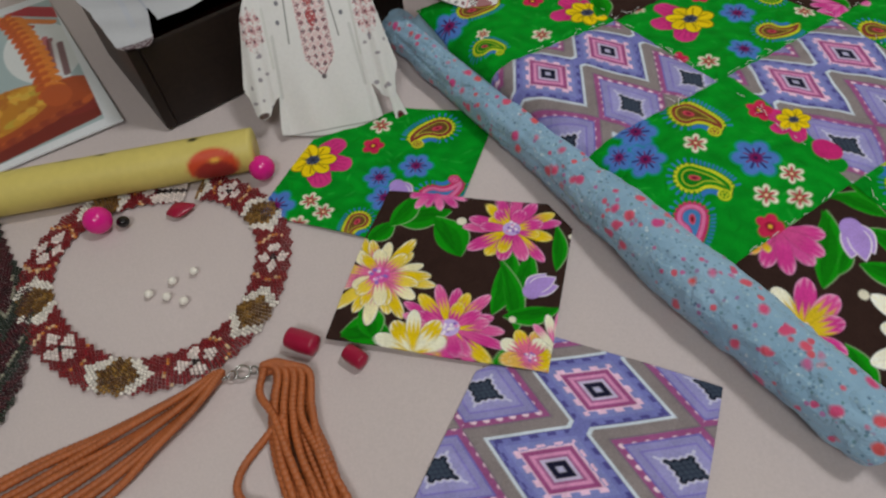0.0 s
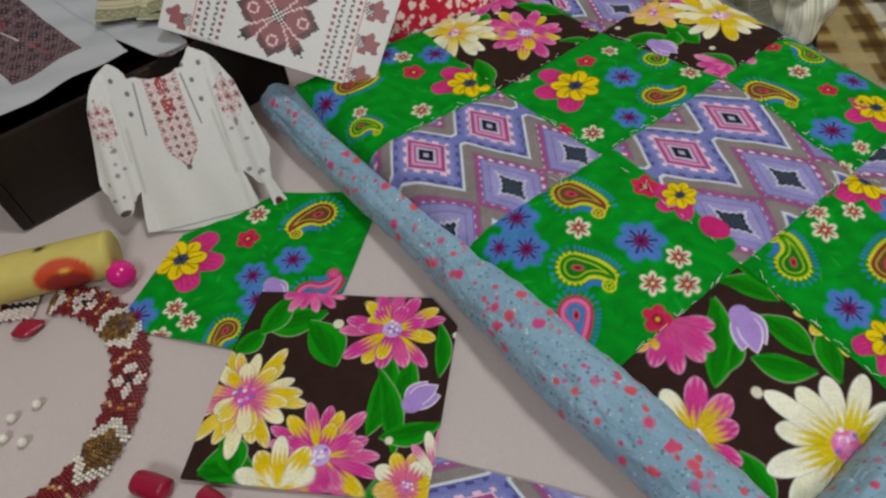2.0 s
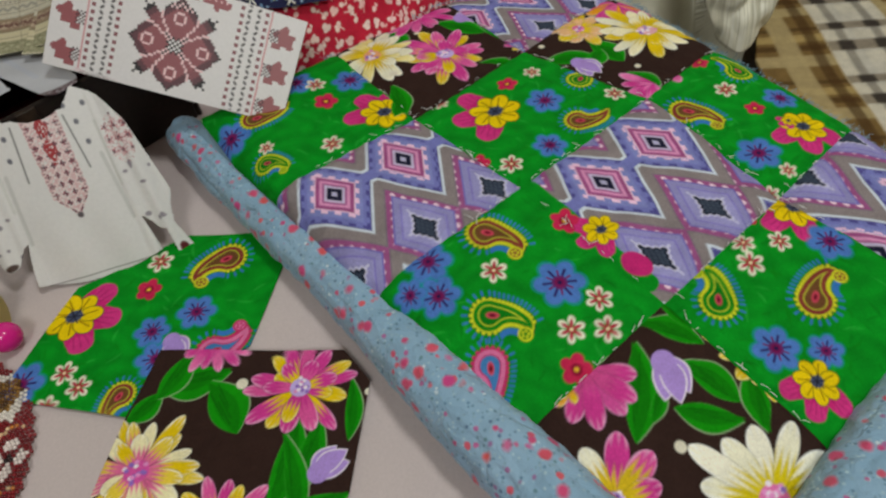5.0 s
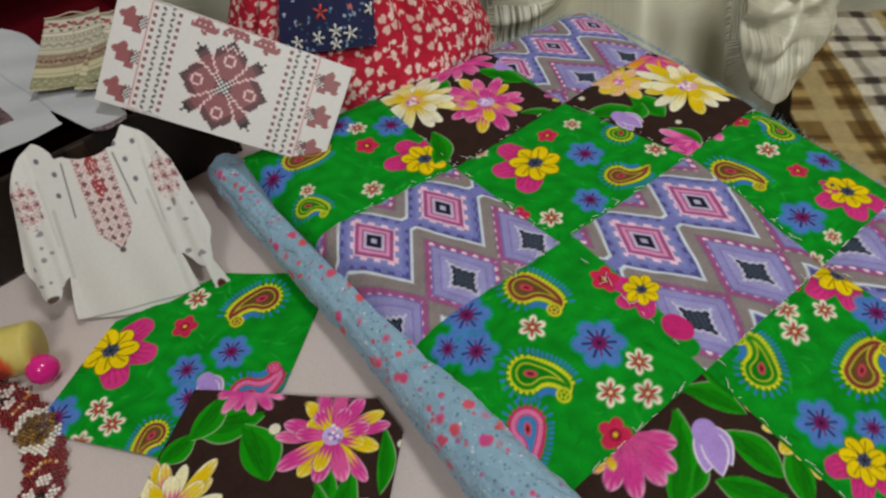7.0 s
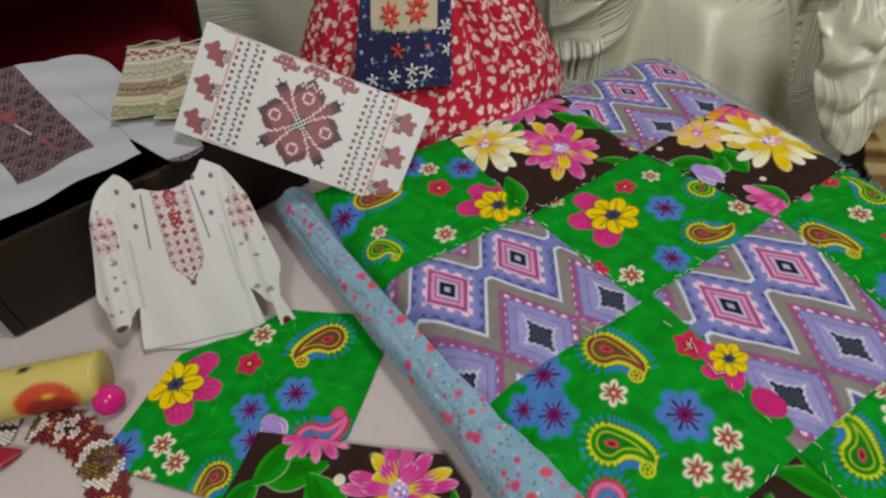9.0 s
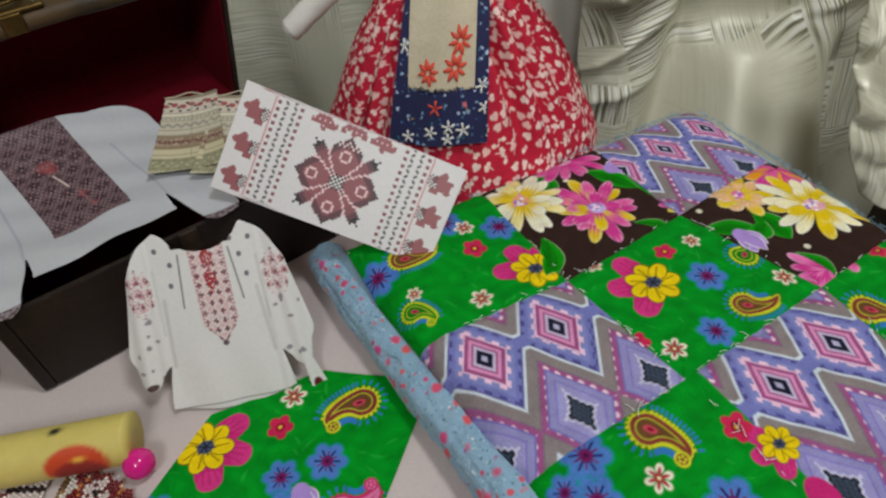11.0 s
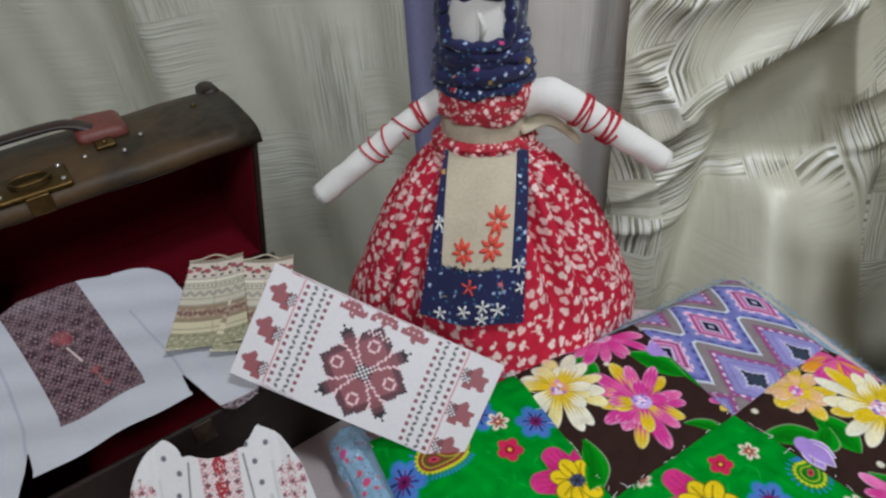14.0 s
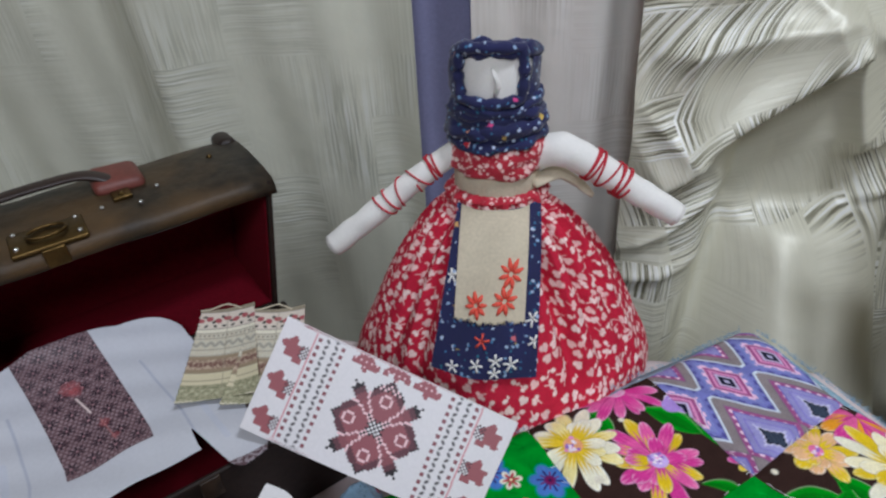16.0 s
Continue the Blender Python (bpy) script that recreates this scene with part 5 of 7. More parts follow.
def blouse_shape(X, Y):
    """A peasant blouse with full sleeves and a round neck; hem at y = 0."""
    w = 0.0335 - 0.06 * np.clip(Y, 0, 0.1) + 0.0045 * np.cos(Y * 40)
    body = np.maximum(np.maximum(np.abs(X - 0.001) - w, -Y - 0.0005 * np.cos(X * 60) + 3.6 * X * X), Y - 0.0985)
    d = body
    for s in (-1, 1):
        d = np.minimum(d, capsule(X, Y, s * 0.0295, 0.0965, s * 0.042, 0.04, 0.0135, 0.0135))
        d = np.minimum(d, capsule(X, Y, s * 0.042, 0.04, s * 0.0455, 0.024, 0.0135, 0.0065))
    d = np.minimum(d, capsule(X, Y, 0.0475, 0.022, 0.052, 0.002, 0.003, 0.0052))
    d = np.maximum(d, 0.85 * (Y - 0.1098 + 0.6 * (np.abs(X) - 0.0245) + 9.0 * np.clip(np.abs(X) - 0.034, 0, 1) ** 1.5))
    neck = np.hypot((X - 0.001) * 0.97, Y - 0.1205) - 0.025
    return np.maximum(d, -neck)


def blouse_print(p):
    p.fill((226, 224, 224))
    rnd = random.Random(5)
    # bib of cross stitches: a rosy ground, dark rosettes in a pale lattice, a dotted border
    i = np.nonzero(np.abs(p.X - 0.0025) < 0.016)[0]
    x, y = p.X[i] - 0.0025, p.Y[i]
    bib = np.maximum(np.abs(x) - 0.0105 + np.clip(0.052 - y, 0, 1) * 0.8, 0.040 - y)
    h = np.abs(np.sin(np.floor(x / 0.0007) * 12.9898 + np.floor(y / 0.0007) * 78.233) * 43758.5453) % 1.0
    u, w = (x / 0.0052) % 1 - 0.5, (y / 0.0056) % 1 - 0.5
    diamond = np.abs(u) + np.abs(w)
    p.put(i, np.where((bib < 0) & (h > 0.3), -1.0, 1.0), (218, 172, 176), 0.85)
    p.put(i, np.where((bib < 0) & (np.abs(diamond - 0.5) < 0.07), -1.0, 1.0), (234, 214, 214))
    p.put(i, np.where((bib < 0) & (diamond < 0.36) & (h > 0.35), -1.0, 1.0), (182, 112, 120))
    p.put(i, np.where((bib < 0) & (diamond < 0.36) & ((np.abs(u) < 0.07) | (np.abs(w) < 0.07)), -1.0, 1.0), (104, 62, 76))
    p.put(i, np.where((np.abs(bib + 0.0012) < 0.0006) & ((y / 0.0022) % 1 < 0.5), -1.0, 1.0), (150, 100, 108), 0.7)
    p.put(i, np.where((np.abs(x + 0.0005) < 0.0024 + 0.0012 * np.sin(y * 500)) & (y > 0.07) & (h > 0.2) & (bib < 0), -1.0, 1.0), (168, 40, 48))
    p.oval(0.0025, 0.0395, 0.0018, 0.0018, 0, (90, 80, 86))
    # shoulder bands: a block of small rosy stars
    for s in (-1, 1):
        cx = s * 0.0395
        i = p.near(cx, 0.076, 0.016)
        x, y = p.X[i] - cx, p.Y[i] - 0.076
        m = np.hypot(x / 0.0085, y / 0.0145) ** 3 - 1
        h = np.abs(np.sin(np.floor(x / 0.0007) * 12.9898 + np.floor(y / 0.0007) * 78.233) * 43758.5453) % 1.0 - np.clip(m + 0.75, 0, 1) * 0.7
        u, w = (x / 0.0056 + 0.5) % 1 - 0.5, (y / 0.0072 + 0.5) % 1 - 0.5
        rad, ang = np.hypot(u, w), np.arctan2(w, u)
        star = rad - 0.3 - 0.15 * np.cos(8 * ang)
        p.put(i, np.where((m < 0) & (h > 0.4), -1.0, 1.0), (226, 188, 190), 0.8)
        p.put(i, np.where((m < 0) & (star < 0) & (h > 0.2), -1.0, 1.0), (188, 116, 124))
        p.put(i, np.where((m < 0) & (rad < 0.14) & (h > -0.3), -1.0, 1.0), (112, 74, 86))
        p.put(i, np.where((m < 0) & (np.abs(star - 0.12) < 0.04) & (h > 0.5), -1.0, 1.0), (150, 98, 108))
        for k in range(9):
            a, b = rnd.uniform(-0.007, 0.007), rnd.uniform(0.02, 0.062)
            p.oval(s * 0.0425 + a, b, 0.0009 + 0.0005 * (k % 3), 0.001 + 0.0005 * (k % 2), 0, (150, 142, 152))
        for a, b in ((0.0165, 0.1), (0.02, 0.09), (0.022, 0.078), (0.027, 0.099)):
            p.oval(s * a + 0.001, b, 0.0014, 0.0016, 0, (104, 104, 116))
        p.line(s * 0.0145 + 0.001, 0.095, s * 0.0175 + 0.001, 0.064, 0.0009, (104, 104, 104))
        p.line(s * 0.027, 0.07, s * 0.03, 0.03, 0.0022, (196, 196, 194), 0.7)
        p.line(s * 0.030, 0.088, s * 0.031, 0.05, 0.0016, (204, 204, 200), 0.7)
    p.line(-0.031, 0.0035, 0.032, 0.0035, 0.0006, (120, 118, 116))
    p.oval(0.0515, 0.003, 0.0026, 0.0042, 0.2, (96, 24, 34))
    p.oval(-0.0455, 0.02, 0.004, 0.002, 0.2, (80, 60, 56))


SO, SU, SV = np.array((-0.079, 0.279, 0.0008)), np.array((0.9736, 0.2282, 0.0)), np.array((-0.1236, 0.5275, 0.8405))
SN = np.cross(SU, SV)


def blouse_place(X, Y):
    puff = np.clip((np.abs(X) - 0.03) / 0.006, 0, 1)
    bow = 0.004 * (X / 0.05) ** 2 - puff * (0.0011 * np.sin((np.abs(X) - 0.03) * 430 + Y * 30) + 0.002) + 0.0007 * np.sin(X * 190 + Y * 25) * np.clip((0.06 - Y) / 0.04, 0, 1)
    return SO + 0.965 * X[:, None] * SU + np.maximum(Y, 0)[:, None] * SV - bow[:, None] * SN * (1 if SN[1] < 0 else -1)


ob = cutout("blouse_cutout", (-0.06, -0.006, 0.062, 0.112), blouse_shape, blouse_place, blouse_print)
tagged(ob, label="white paper cut-out of an embroidered blouse leaning on the suitcase", category="paper cutout")


def shirt_shape(X, Y):
    """A long straight shirt with hanging sleeves; hem at y = 0.02."""
    d = np.maximum(np.maximum(np.abs(X) - 0.043 - 0.03 * (0.05 - Y) * (Y < 0.05), 0.018 - Y), Y - 0.174)
    d = np.maximum(d, (np.abs(X) * 0.3 + Y) - 0.178)
    for s in (-1, 1):
        arm = capsule(X, Y, s * 0.066, 0.004, s * 0.046, 0.136, 0.0125, 0.03)
        arm = np.maximum(arm, -Y - 0.006 + 0.25 * s * (X - s * 0.066))
        d = np.minimum(d, arm)
    return d


def shirt_print(p):
    p.fill((196, 197, 204))
    for s in (-1, 1):
        p.line(s * 0.045, 0.03, s * 0.040, 0.12, 0.0016, (168, 172, 188), 0.8)
        p.line(s * 0.06, 0.02, s * 0.052, 0.08, 0.004, (190, 194, 208), 0.6)
        i = p.near(s * 0.066, -0.001, 0.016)
        x, y = p.X[i], p.Y[i]
        h = np.abs(np.sin(np.floor(x / 0.0011) * 12.99 + np.floor(y / 0.0011) * 78.23) * 43758.5) % 1.0
        p.put(i, np.where(y < 0.0005, -1.0, 1.0), (150, 140, 146))
        p.put(i, np.where((y < 0.0005) & (h > 0.5), -1.0, 1.0), (84, 60, 66))
    i = np.nonzero((np.abs(p.X + 0.001) < 0.0245) & (p.Y > 0.0455))[0]
    x, y = p.X[i] + 0.003, p.Y[i] - 0.004
    c = 0.0128
    line = np.floor(y / (c * 0.86))
    gy, gx = (y / (c * 0.86)) % 1 - 0.5, (x / c + 0.5 * (line % 2)) % 1 - 0.5
    rad, ang = np.hypot(gx, gy), np.arctan2(gy, gx)
    p.put(i, np.full(len(i), -1.0), (106, 82, 88))
    # small pale blossoms between dark eight-rayed stars
    step = np.floor(y / 0.0026)
    hx, hy = (x / 0.0032 + 0.5 * (step % 2)) % 1 - 0.5, (y / 0.0026) % 1 - 0.5
    p.put(i, np.where(np.hypot(hx, hy) < 0.28, -1.0, 1.0), (158, 138, 142), 0.8)
    star = rad - 0.21 - 0.19 * np.cos(8 * ang)
    p.put(i, np.where(star < 0.04, -1.0, 1.0), (92, 68, 76))
    p.put(i, np.where(star < 0, -1.0, 1.0), (38, 26, 38))
    p.put(i, np.where(rad < 0.07, -1.0, 1.0), (168, 128, 134))
    for ox, oy, r in ((-0.003, 0.124, 0.0075), (-0.001, 0.119, 0.0055), (0.004, 0.078, 0.004), (0.006, 0.062, 0.003)):
        for k in range(6):
            p.oval(ox + math.cos(k) * r * 0.5, oy + math.sin(k) * r * 0.5, r * 0.42, r * 0.36, k, (172, 74, 78), 0.3)
    p.line(-0.003, 0.112, 0.0, 0.092, 0.0012, (224, 206, 200))
    p.line(0.003, 0.083, 0.005, 0.058, 0.0007, (170, 110, 110))


def shirt_place(X, Y):
    rise = np.clip(Y - 0.055, 0, 1)
    d2 = np.where(Y < 0.055, Y, 0.055 + 0.21 * (1 - np.exp(-rise / 0.21)))
    z = 0.0705 + rise ** 2 * 1.7 + 0.0015 * np.sin(X * 50)
    z = np.minimum(z, 0.118) + 0.0012 * np.sin(X * 120 + Y * 70) * np.sin(Y * 95 - X * 30)
    u = X + 0.070 - 0.11 * rise
    M = np.array(CASE)[:3, :3]
    return np.c_[u, d2, z] @ M.T + np.array(CASE)[:3, 3]


ob = cutout("shirt_cutout", (-0.09, -0.008, 0.09, 0.182), shirt_shape, shirt_place, shirt_print)
tagged(ob, label="white paper cut-out of a shirt lying over the suitcase", category="paper cutout")


def apron_shape(X, Y):
    w = 0.0185 + 0.0075 * np.maximum(1 - Y / 0.09, 0) ** 1.3
    return np.maximum(np.maximum(np.abs(X) - w, -Y + 0.003 * np.cos(X * 60) - 0.003), Y - 0.088 - 0.05 * X)


def apron_print(p):
    p.fill((204, 196, 172))
    rows = ((0.0, 0.013, (160, 156, 128)), (0.013, 0.024, (206, 196, 164)), (0.024, 0.027, (150, 132, 108)), (0.027, 0.036, (184, 164, 142)), (0.036, 0.039, (150, 132, 108)),
            (0.039, 0.062, (202, 194, 174)), (0.062, 0.066, (226, 220, 200)), (0.066, 0.084, (216, 204, 190)), (0.084, 0.095, (150, 140, 120)))
    for lo, hi, c in rows:
        i = np.nonzero((p.Y >= lo) & (p.Y < hi))[0]
        p.put(i, np.full(len(i), -1.0), c)
    h = np.abs(np.sin(np.floor(p.X / 0.0011) * 12.99 + np.floor(p.Y / 0.0011) * 78.23) * 43758.5) % 1.0
    a = np.arange(len(p.X))
    p.put(a, np.where((p.Y < 0.013) & (h > 0.6), -1.0, 1.0), (118, 120, 88), 0.7)
    p.put(a, np.where((p.Y > 0.027) & (p.Y < 0.036) & (h > 0.5), -1.0, 1.0), (112, 80, 70), 0.6)
    p.put(a, np.where((p.Y > 0.039) & (p.Y < 0.062) & (h > 0.75), -1.0, 1.0), (206, 204, 188), 0.8)
    for k in range(7):
        x = -0.018 + 0.006 * k
        p.oval(x, 0.075 + 0.002 * (k % 2), 0.0027, 0.0022, k, (168, 84, 90))
        p.oval(x + 0.003, 0.079 - 0.005 * (k % 2), 0.0018, 0.0012, k, (50, 52, 48))
        p.oval(x - 0.002, 0.0695, 0.0016, 0.001, k, (50, 52, 48))
    for y in (0.0165, 0.0235, 0.0395, 0.0455, 0.0565, 0.0618, 0.0662, 0.0838):
        p.line(-0.03, y, 0.03, y + 0.0006, 0.0008, (112, 100, 88), 0.7)
    for k in range(18):
        x = -0.026 + 0.003 * k
        p.oval(x, 0.051, 0.0011, 0.0032, 0.5 * (-1) ** k, (150, 146, 136), 0.8)
        p.oval(x, 0.0595, 0.0009, 0.0009, 0, (120, 110, 100), 0.8)
        p.oval(x, 0.005 + 0.003 * (k % 2), 0.0012, 0.0012, 0, (190, 186, 156), 0.7)
        p.oval(x, 0.0315, 0.0011, 0.0024, 0.4 * (-1) ** k, (104, 62, 60), 0.8)
    p.line(0.0, 0.09, 0.001, 0.0, 0.0004, (150, 140, 120))


def apron_place(ox, oy, oz, turn, rise):
    c, s = math.cos(turn), math.sin(turn)
    return lambda X, Y: np.c_[ox + X * c - Y * s * 0.86, oy + X * s + Y * c * 0.86, oz + Y * rise + 6 * X * X]


for place, label in ((apron_place(-0.098, 0.413, 0.0735, 0.12, 0.16), "paper cut-out of a striped folk apron half under the card"), (apron_place(-0.126, 0.413, 0.0765, 0.24, 0.14), "paper cut-out of a striped folk apron with lace bands")):
    ob = cutout("apron_cutout", (-0.03, -0.007, 0.03, 0.092), apron_shape, place, apron_print)
    tagged(ob, label=label, category="paper cutout", group="striped apron cut-outs")
    tie = place(np.array((-0.019, -0.012, -0.003, 0.002, 0.009)), np.array((0.086, 0.088, 0.0925, 0.091, 0.086)))
    verts, faces = tube(smooth_path([tuple(q) for q in tie], 24), [0.0008] * 24, 8, flat=0.4)
    mesh_object("tie", verts, faces, LINEN, ob, "cream paper waist tie")

# ---- the cross-stitch card ----


def stitched_leaf(du, dv, turn):
    """Whether a stitch lies in a five-lobed leaf round its middle."""
    ang = np.arctan2(dv, du) + turn
    return np.hypot(du, dv) < 5.2 + 1.1 * np.cos(5 * ang) + 0.9 * np.cos(2 * ang)


def card_print(p):
    p.fill((228, 224, 226))
    n = np.arange(len(p.X))
    on = lambda m: np.where(m, -1.0, 1.0)
    rose, deep, black, blush = (150, 84, 92), (96, 54, 64), (34, 26, 32), (238, 200, 204)
    # rosette: four broad petals with a ring in each, four pointed buds between them
    s = 0.00152
    i, j = np.floor(p.X / s + 0.5), np.floor((p.Y + 0.0055) / s + 0.5)
    a, b = np.abs(i), np.abs(j)
    lo, hi = np.minimum(a, b), np.maximum(a, b)
    far = 18 + (j > 4) * (b > a)
    wide = np.minimum(np.where(hi < 10, 0.68 * hi - 0.4, 6.6), 1.15 * (far - hi) + 0.6)
    petal = (lo <= wide) & (hi >= 2) & (hi <= far)
    depth = np.minimum(far - hi, (1.15 * (far - hi) + 0.6 - lo) / 1.15)
    bud = ~petal & (hi - lo <= 3) & (hi >= 8) & (hi + lo <= 25) & (lo >= 6)
    p.put(n, on(bud), (136, 76, 84))
    p.put(n, on(bud & (hi + lo >= 21)), deep)
    p.put(n, on(bud & (hi + lo >= 24) | (hi == lo) & ((hi == 13) | (hi == 14))), black)
    p.put(n, on(~petal & (hi < 9) & (hi >= 3) & (hi - lo <= 1)), rose)
    p.put(n, on(~petal & (lo - wide <= 1.1) & (hi >= 3) & (hi <= 12)), blush)
    p.put(n, on(petal), rose)
    p.put(n, on(petal & (depth < 3.6) & (hi > 9)), deep)
    p.put(n, on(petal & (depth < 0.9) & (hi > 11) & ((i + j) % 2 == 0)), black)
    u, w = hi - 11, lo
    p.put(n, on(petal & ((np.abs(u) + w == 3) & (w < 3) & (np.abs(u) < 3) | (w == 0) & (np.abs(u) == 2) | (w == 2) & (u == 0))), blush)
    p.put(n, on((hi == lo) & (hi <= 4) | (lo == 0) & (hi == 2) | (lo == 1) & (hi == 3)), black)
    top = petal & (j > 14) & (depth < 4)
    p.put(n, on(top & ((i + j) % 2 == 0)), black)
    p.put(n, on(top & ((i + j) % 2 == 1) & (depth > 0.9)), blush)
    # columns of squares and slanting stitches
    s = 0.00115
    i, j = np.floor(p.X / s + 0.5), np.floor((p.Y + 0.0045) / s + 0.5)
    a = np.abs(i)
    col = a - 30
    p.put(n, on(((col == 0) | (col == 1) | (col == 14) | (col == 13)) & (j % 4 < 2)), (138, 78, 86))
    for base, way in ((3.0, 1), (8.0, -1)):
        for odd in (0, 1):
            fx = np.abs(p.X) / s - 30 - base - 1.2
            fy = (p.Y / s + 3.0 * odd + (1.5 if way < 0 else 0)) % 6.0 - 3.0
            slant = way * (1 if odd else -1)
            u, w = (fx + slant * fy) * 0.7071, (fx - slant * fy) * 0.7071
            p.put(n, (np.hypot(u / 1.3, w / 0.75) - 1) * 0.0007, black, 0.9)
    p.put(n, on(col == 16), (214, 160, 166))
    # leaves in the outer strips and along the upper edge, with dark stitches beside them
    oc, oj = (a - 55) * np.sign(i), (j + 9) % 19 - 9
    p.put(n, on((a > 46) & stitched_leaf(oc, oj, 0.9)), (156, 88, 94))
    p.put(n, on((a > 46) & (np.abs(oj + 5) < 2) & (np.abs(a - 51) < 3)), (156, 88, 94))
    p.put(n, on((a > 46) & (a < 52) & ((i + j) % 2 == 0) & (np.abs(oj) < 4)), (70, 48, 56))
    ti = (i + 8) % 17 - 8
    p.put(n, on((a < 27) & stitched_leaf(ti, j - 30 + 2 * (np.floor((i + 8) / 17) % 2), 0.3)), (158, 88, 96))
    p.put(n, on((a < 27) & (np.abs(j - 27) < 2) & (np.abs(np.abs(ti) - 6) < 2)), (158, 88, 96))
    p.put(n, on((a < 27) & stitched_leaf(ti, j - 30, 0.3) & (i % 3 == 1) & (j % 3 == 1)), blush)


CO, CU, CV = np.array((-0.01995, 0.3928, 0.08445)), np.array((0.92266, -0.22709, -0.31165)), np.array((0.38491, 0.5909, 0.709))
CN = np.cross(CU, CV)
ob = sheet_object("ornament_card", [(-0.0735, -0.0372), (0.0725, -0.0343), (0.0745, 0.0312), (-0.0738, 0.0335)], 0.00038,
                  lambda X, Y: CO + X[:, None] * CU + Y[:, None] * CV - (0.0012 * np.sin(X * 21))[:, None] * CN, card_print, CARD, 0.0012)
tagged(ob, label="white card with a dark red cross-stitch rosette leaning on the suitcase", category="card")

# ---- the photo print ----
PE1, PE2 = np.array((-0.611, 0.7915)), np.array((-0.825, -0.565))


def photo_print(p):
    p.fill((168, 186, 190))
    rnd = random.Random(8)
    # pale cloth behind, with dark red ornament, and a striped ribbon
    p.oval(-0.345, 0.392, 0.052, 0.030, 2.25, (222, 224, 226))
    p.oval(-0.318, 0.352, 0.024, 0.014, 2.2, (214, 218, 222))
    for k, c in enumerate(((190, 60, 80), (128, 30, 46), (226, 220, 222), (108, 36, 50))):
        p.line(-0.352 + 0.006 * k, 0.412 - 0.003 * k, -0.327 + 0.006 * k, 0.366 - 0.002 * k, 0.0055, c, 0.85)
    p.line(-0.43, 0.462, -0.352, 0.452, 0.016, (178, 34, 54))
    p.line(-0.43, 0.447, -0.355, 0.437, 0.007, (228, 130, 60))
    p.line(-0.43, 0.438, -0.372, 0.43, 0.006, (190, 60, 40))
    # woven loaf shaped like a basket: a dark red side, a golden top, a plaited rim
    for k in range(14):
        t = k / 13
        p.oval(-0.382 + 0.104 * t, 0.228 + 0.088 * t, 0.03 - 0.006 * t, 0.021, 0.7, (120, 30, 22))
    p.oval(-0.283, 0.324, 0.024, 0.017, 0.5, (132, 34, 30))
    for k in range(13):
        t = k / 12
        p.oval(-0.388 + 0.092 * t, 0.247 + 0.086 * t, 0.03 - 0.008 * t, 0.024, 0.7, (170, 70, 26))
    p.oval(-0.345, 0.308, 0.046, 0.028, 0.85, (196, 128, 34))
    for k in range(60):
        a, q = rnd.uniform(0, 6.28), rnd.uniform(0, 1) ** 0.5
        u, v = 0.042 * q * math.cos(a), 0.025 * q * math.sin(a)
        p.oval(-0.345 + u * 0.66 - v * 0.75, 0.308 + u * 0.75 + v * 0.66, rnd.uniform(0.003, 0.009), rnd.uniform(0.002, 0.005), rnd.uniform(0, 3), rnd.choice(((226, 184, 72), (212, 150, 40), (182, 104, 28), (230, 170, 60), (196, 170, 60))), 0.75)
    for k in range(24):
        t = k / 23
        bx, by = -0.378 + 0.1 * t, 0.238 + 0.088 * t - 0.012 * math.sin(t * 3.14)
        p.oval(bx, by, 0.0062, 0.0036, 0.3 + 1.0 * (k % 2), (196, 92, 40) if k % 2 else (140, 46, 26), 0.9)
        p.oval(bx - 0.008, by - 0.011, 0.006, 0.003, 0.5, (150, 54, 30), 0.6)
    # plaited handle
    for k in range(28):
        t = k / 27
        x, y = -0.400 + 0.09 * t, 0.445 - 0.112 * t + 0.006 * math.sin(t * 3.14)
        p.oval(x + 0.0035 * (1 if k % 2 else -1), y + 0.002 * (1 if k % 2 else -1), 0.0098, 0.0046, 2.9 if k % 2 else 1.5, (226, 128, 44) if k % 2 else (200, 88, 30))
        p.line(x - 0.006, y - 0.003, x + 0.005, y + 0.002, 0.0008, (130, 52, 20), 0.7)
    p.oval(-0.306, 0.332, 0.016, 0.011, 2.3, (190, 84, 34))
    x, y = p.X + 0.24, p.Y - 0.299
    e1, e2 = x * PE1[0] + y * PE1[1], x * PE2[0] + y * PE2[1]
    m = np.minimum(np.minimum(e1, 0.235 - e1), np.minimum(e2, 0.165 - e2)) - 0.0115
    p.put(np.arange(len(x)), m, (228, 230, 236))


br = np.array((-0.24, 0.299))
corners = [br, br + 0.235 * PE1, br + 0.235 * PE1 + 0.165 * PE2, br + 0.165 * PE2]
ob = sheet_object("photo_print", [tuple(c) for c in corners], 0.0009, lambda X, Y: np.c_[X, Y, 0.0022 + 0.0008 * np.sin(X * 20)], photo_print, CARD, 0.0014)
tagged(ob, label="glossy photo print of an orange bread basket with a white border", category="photo")

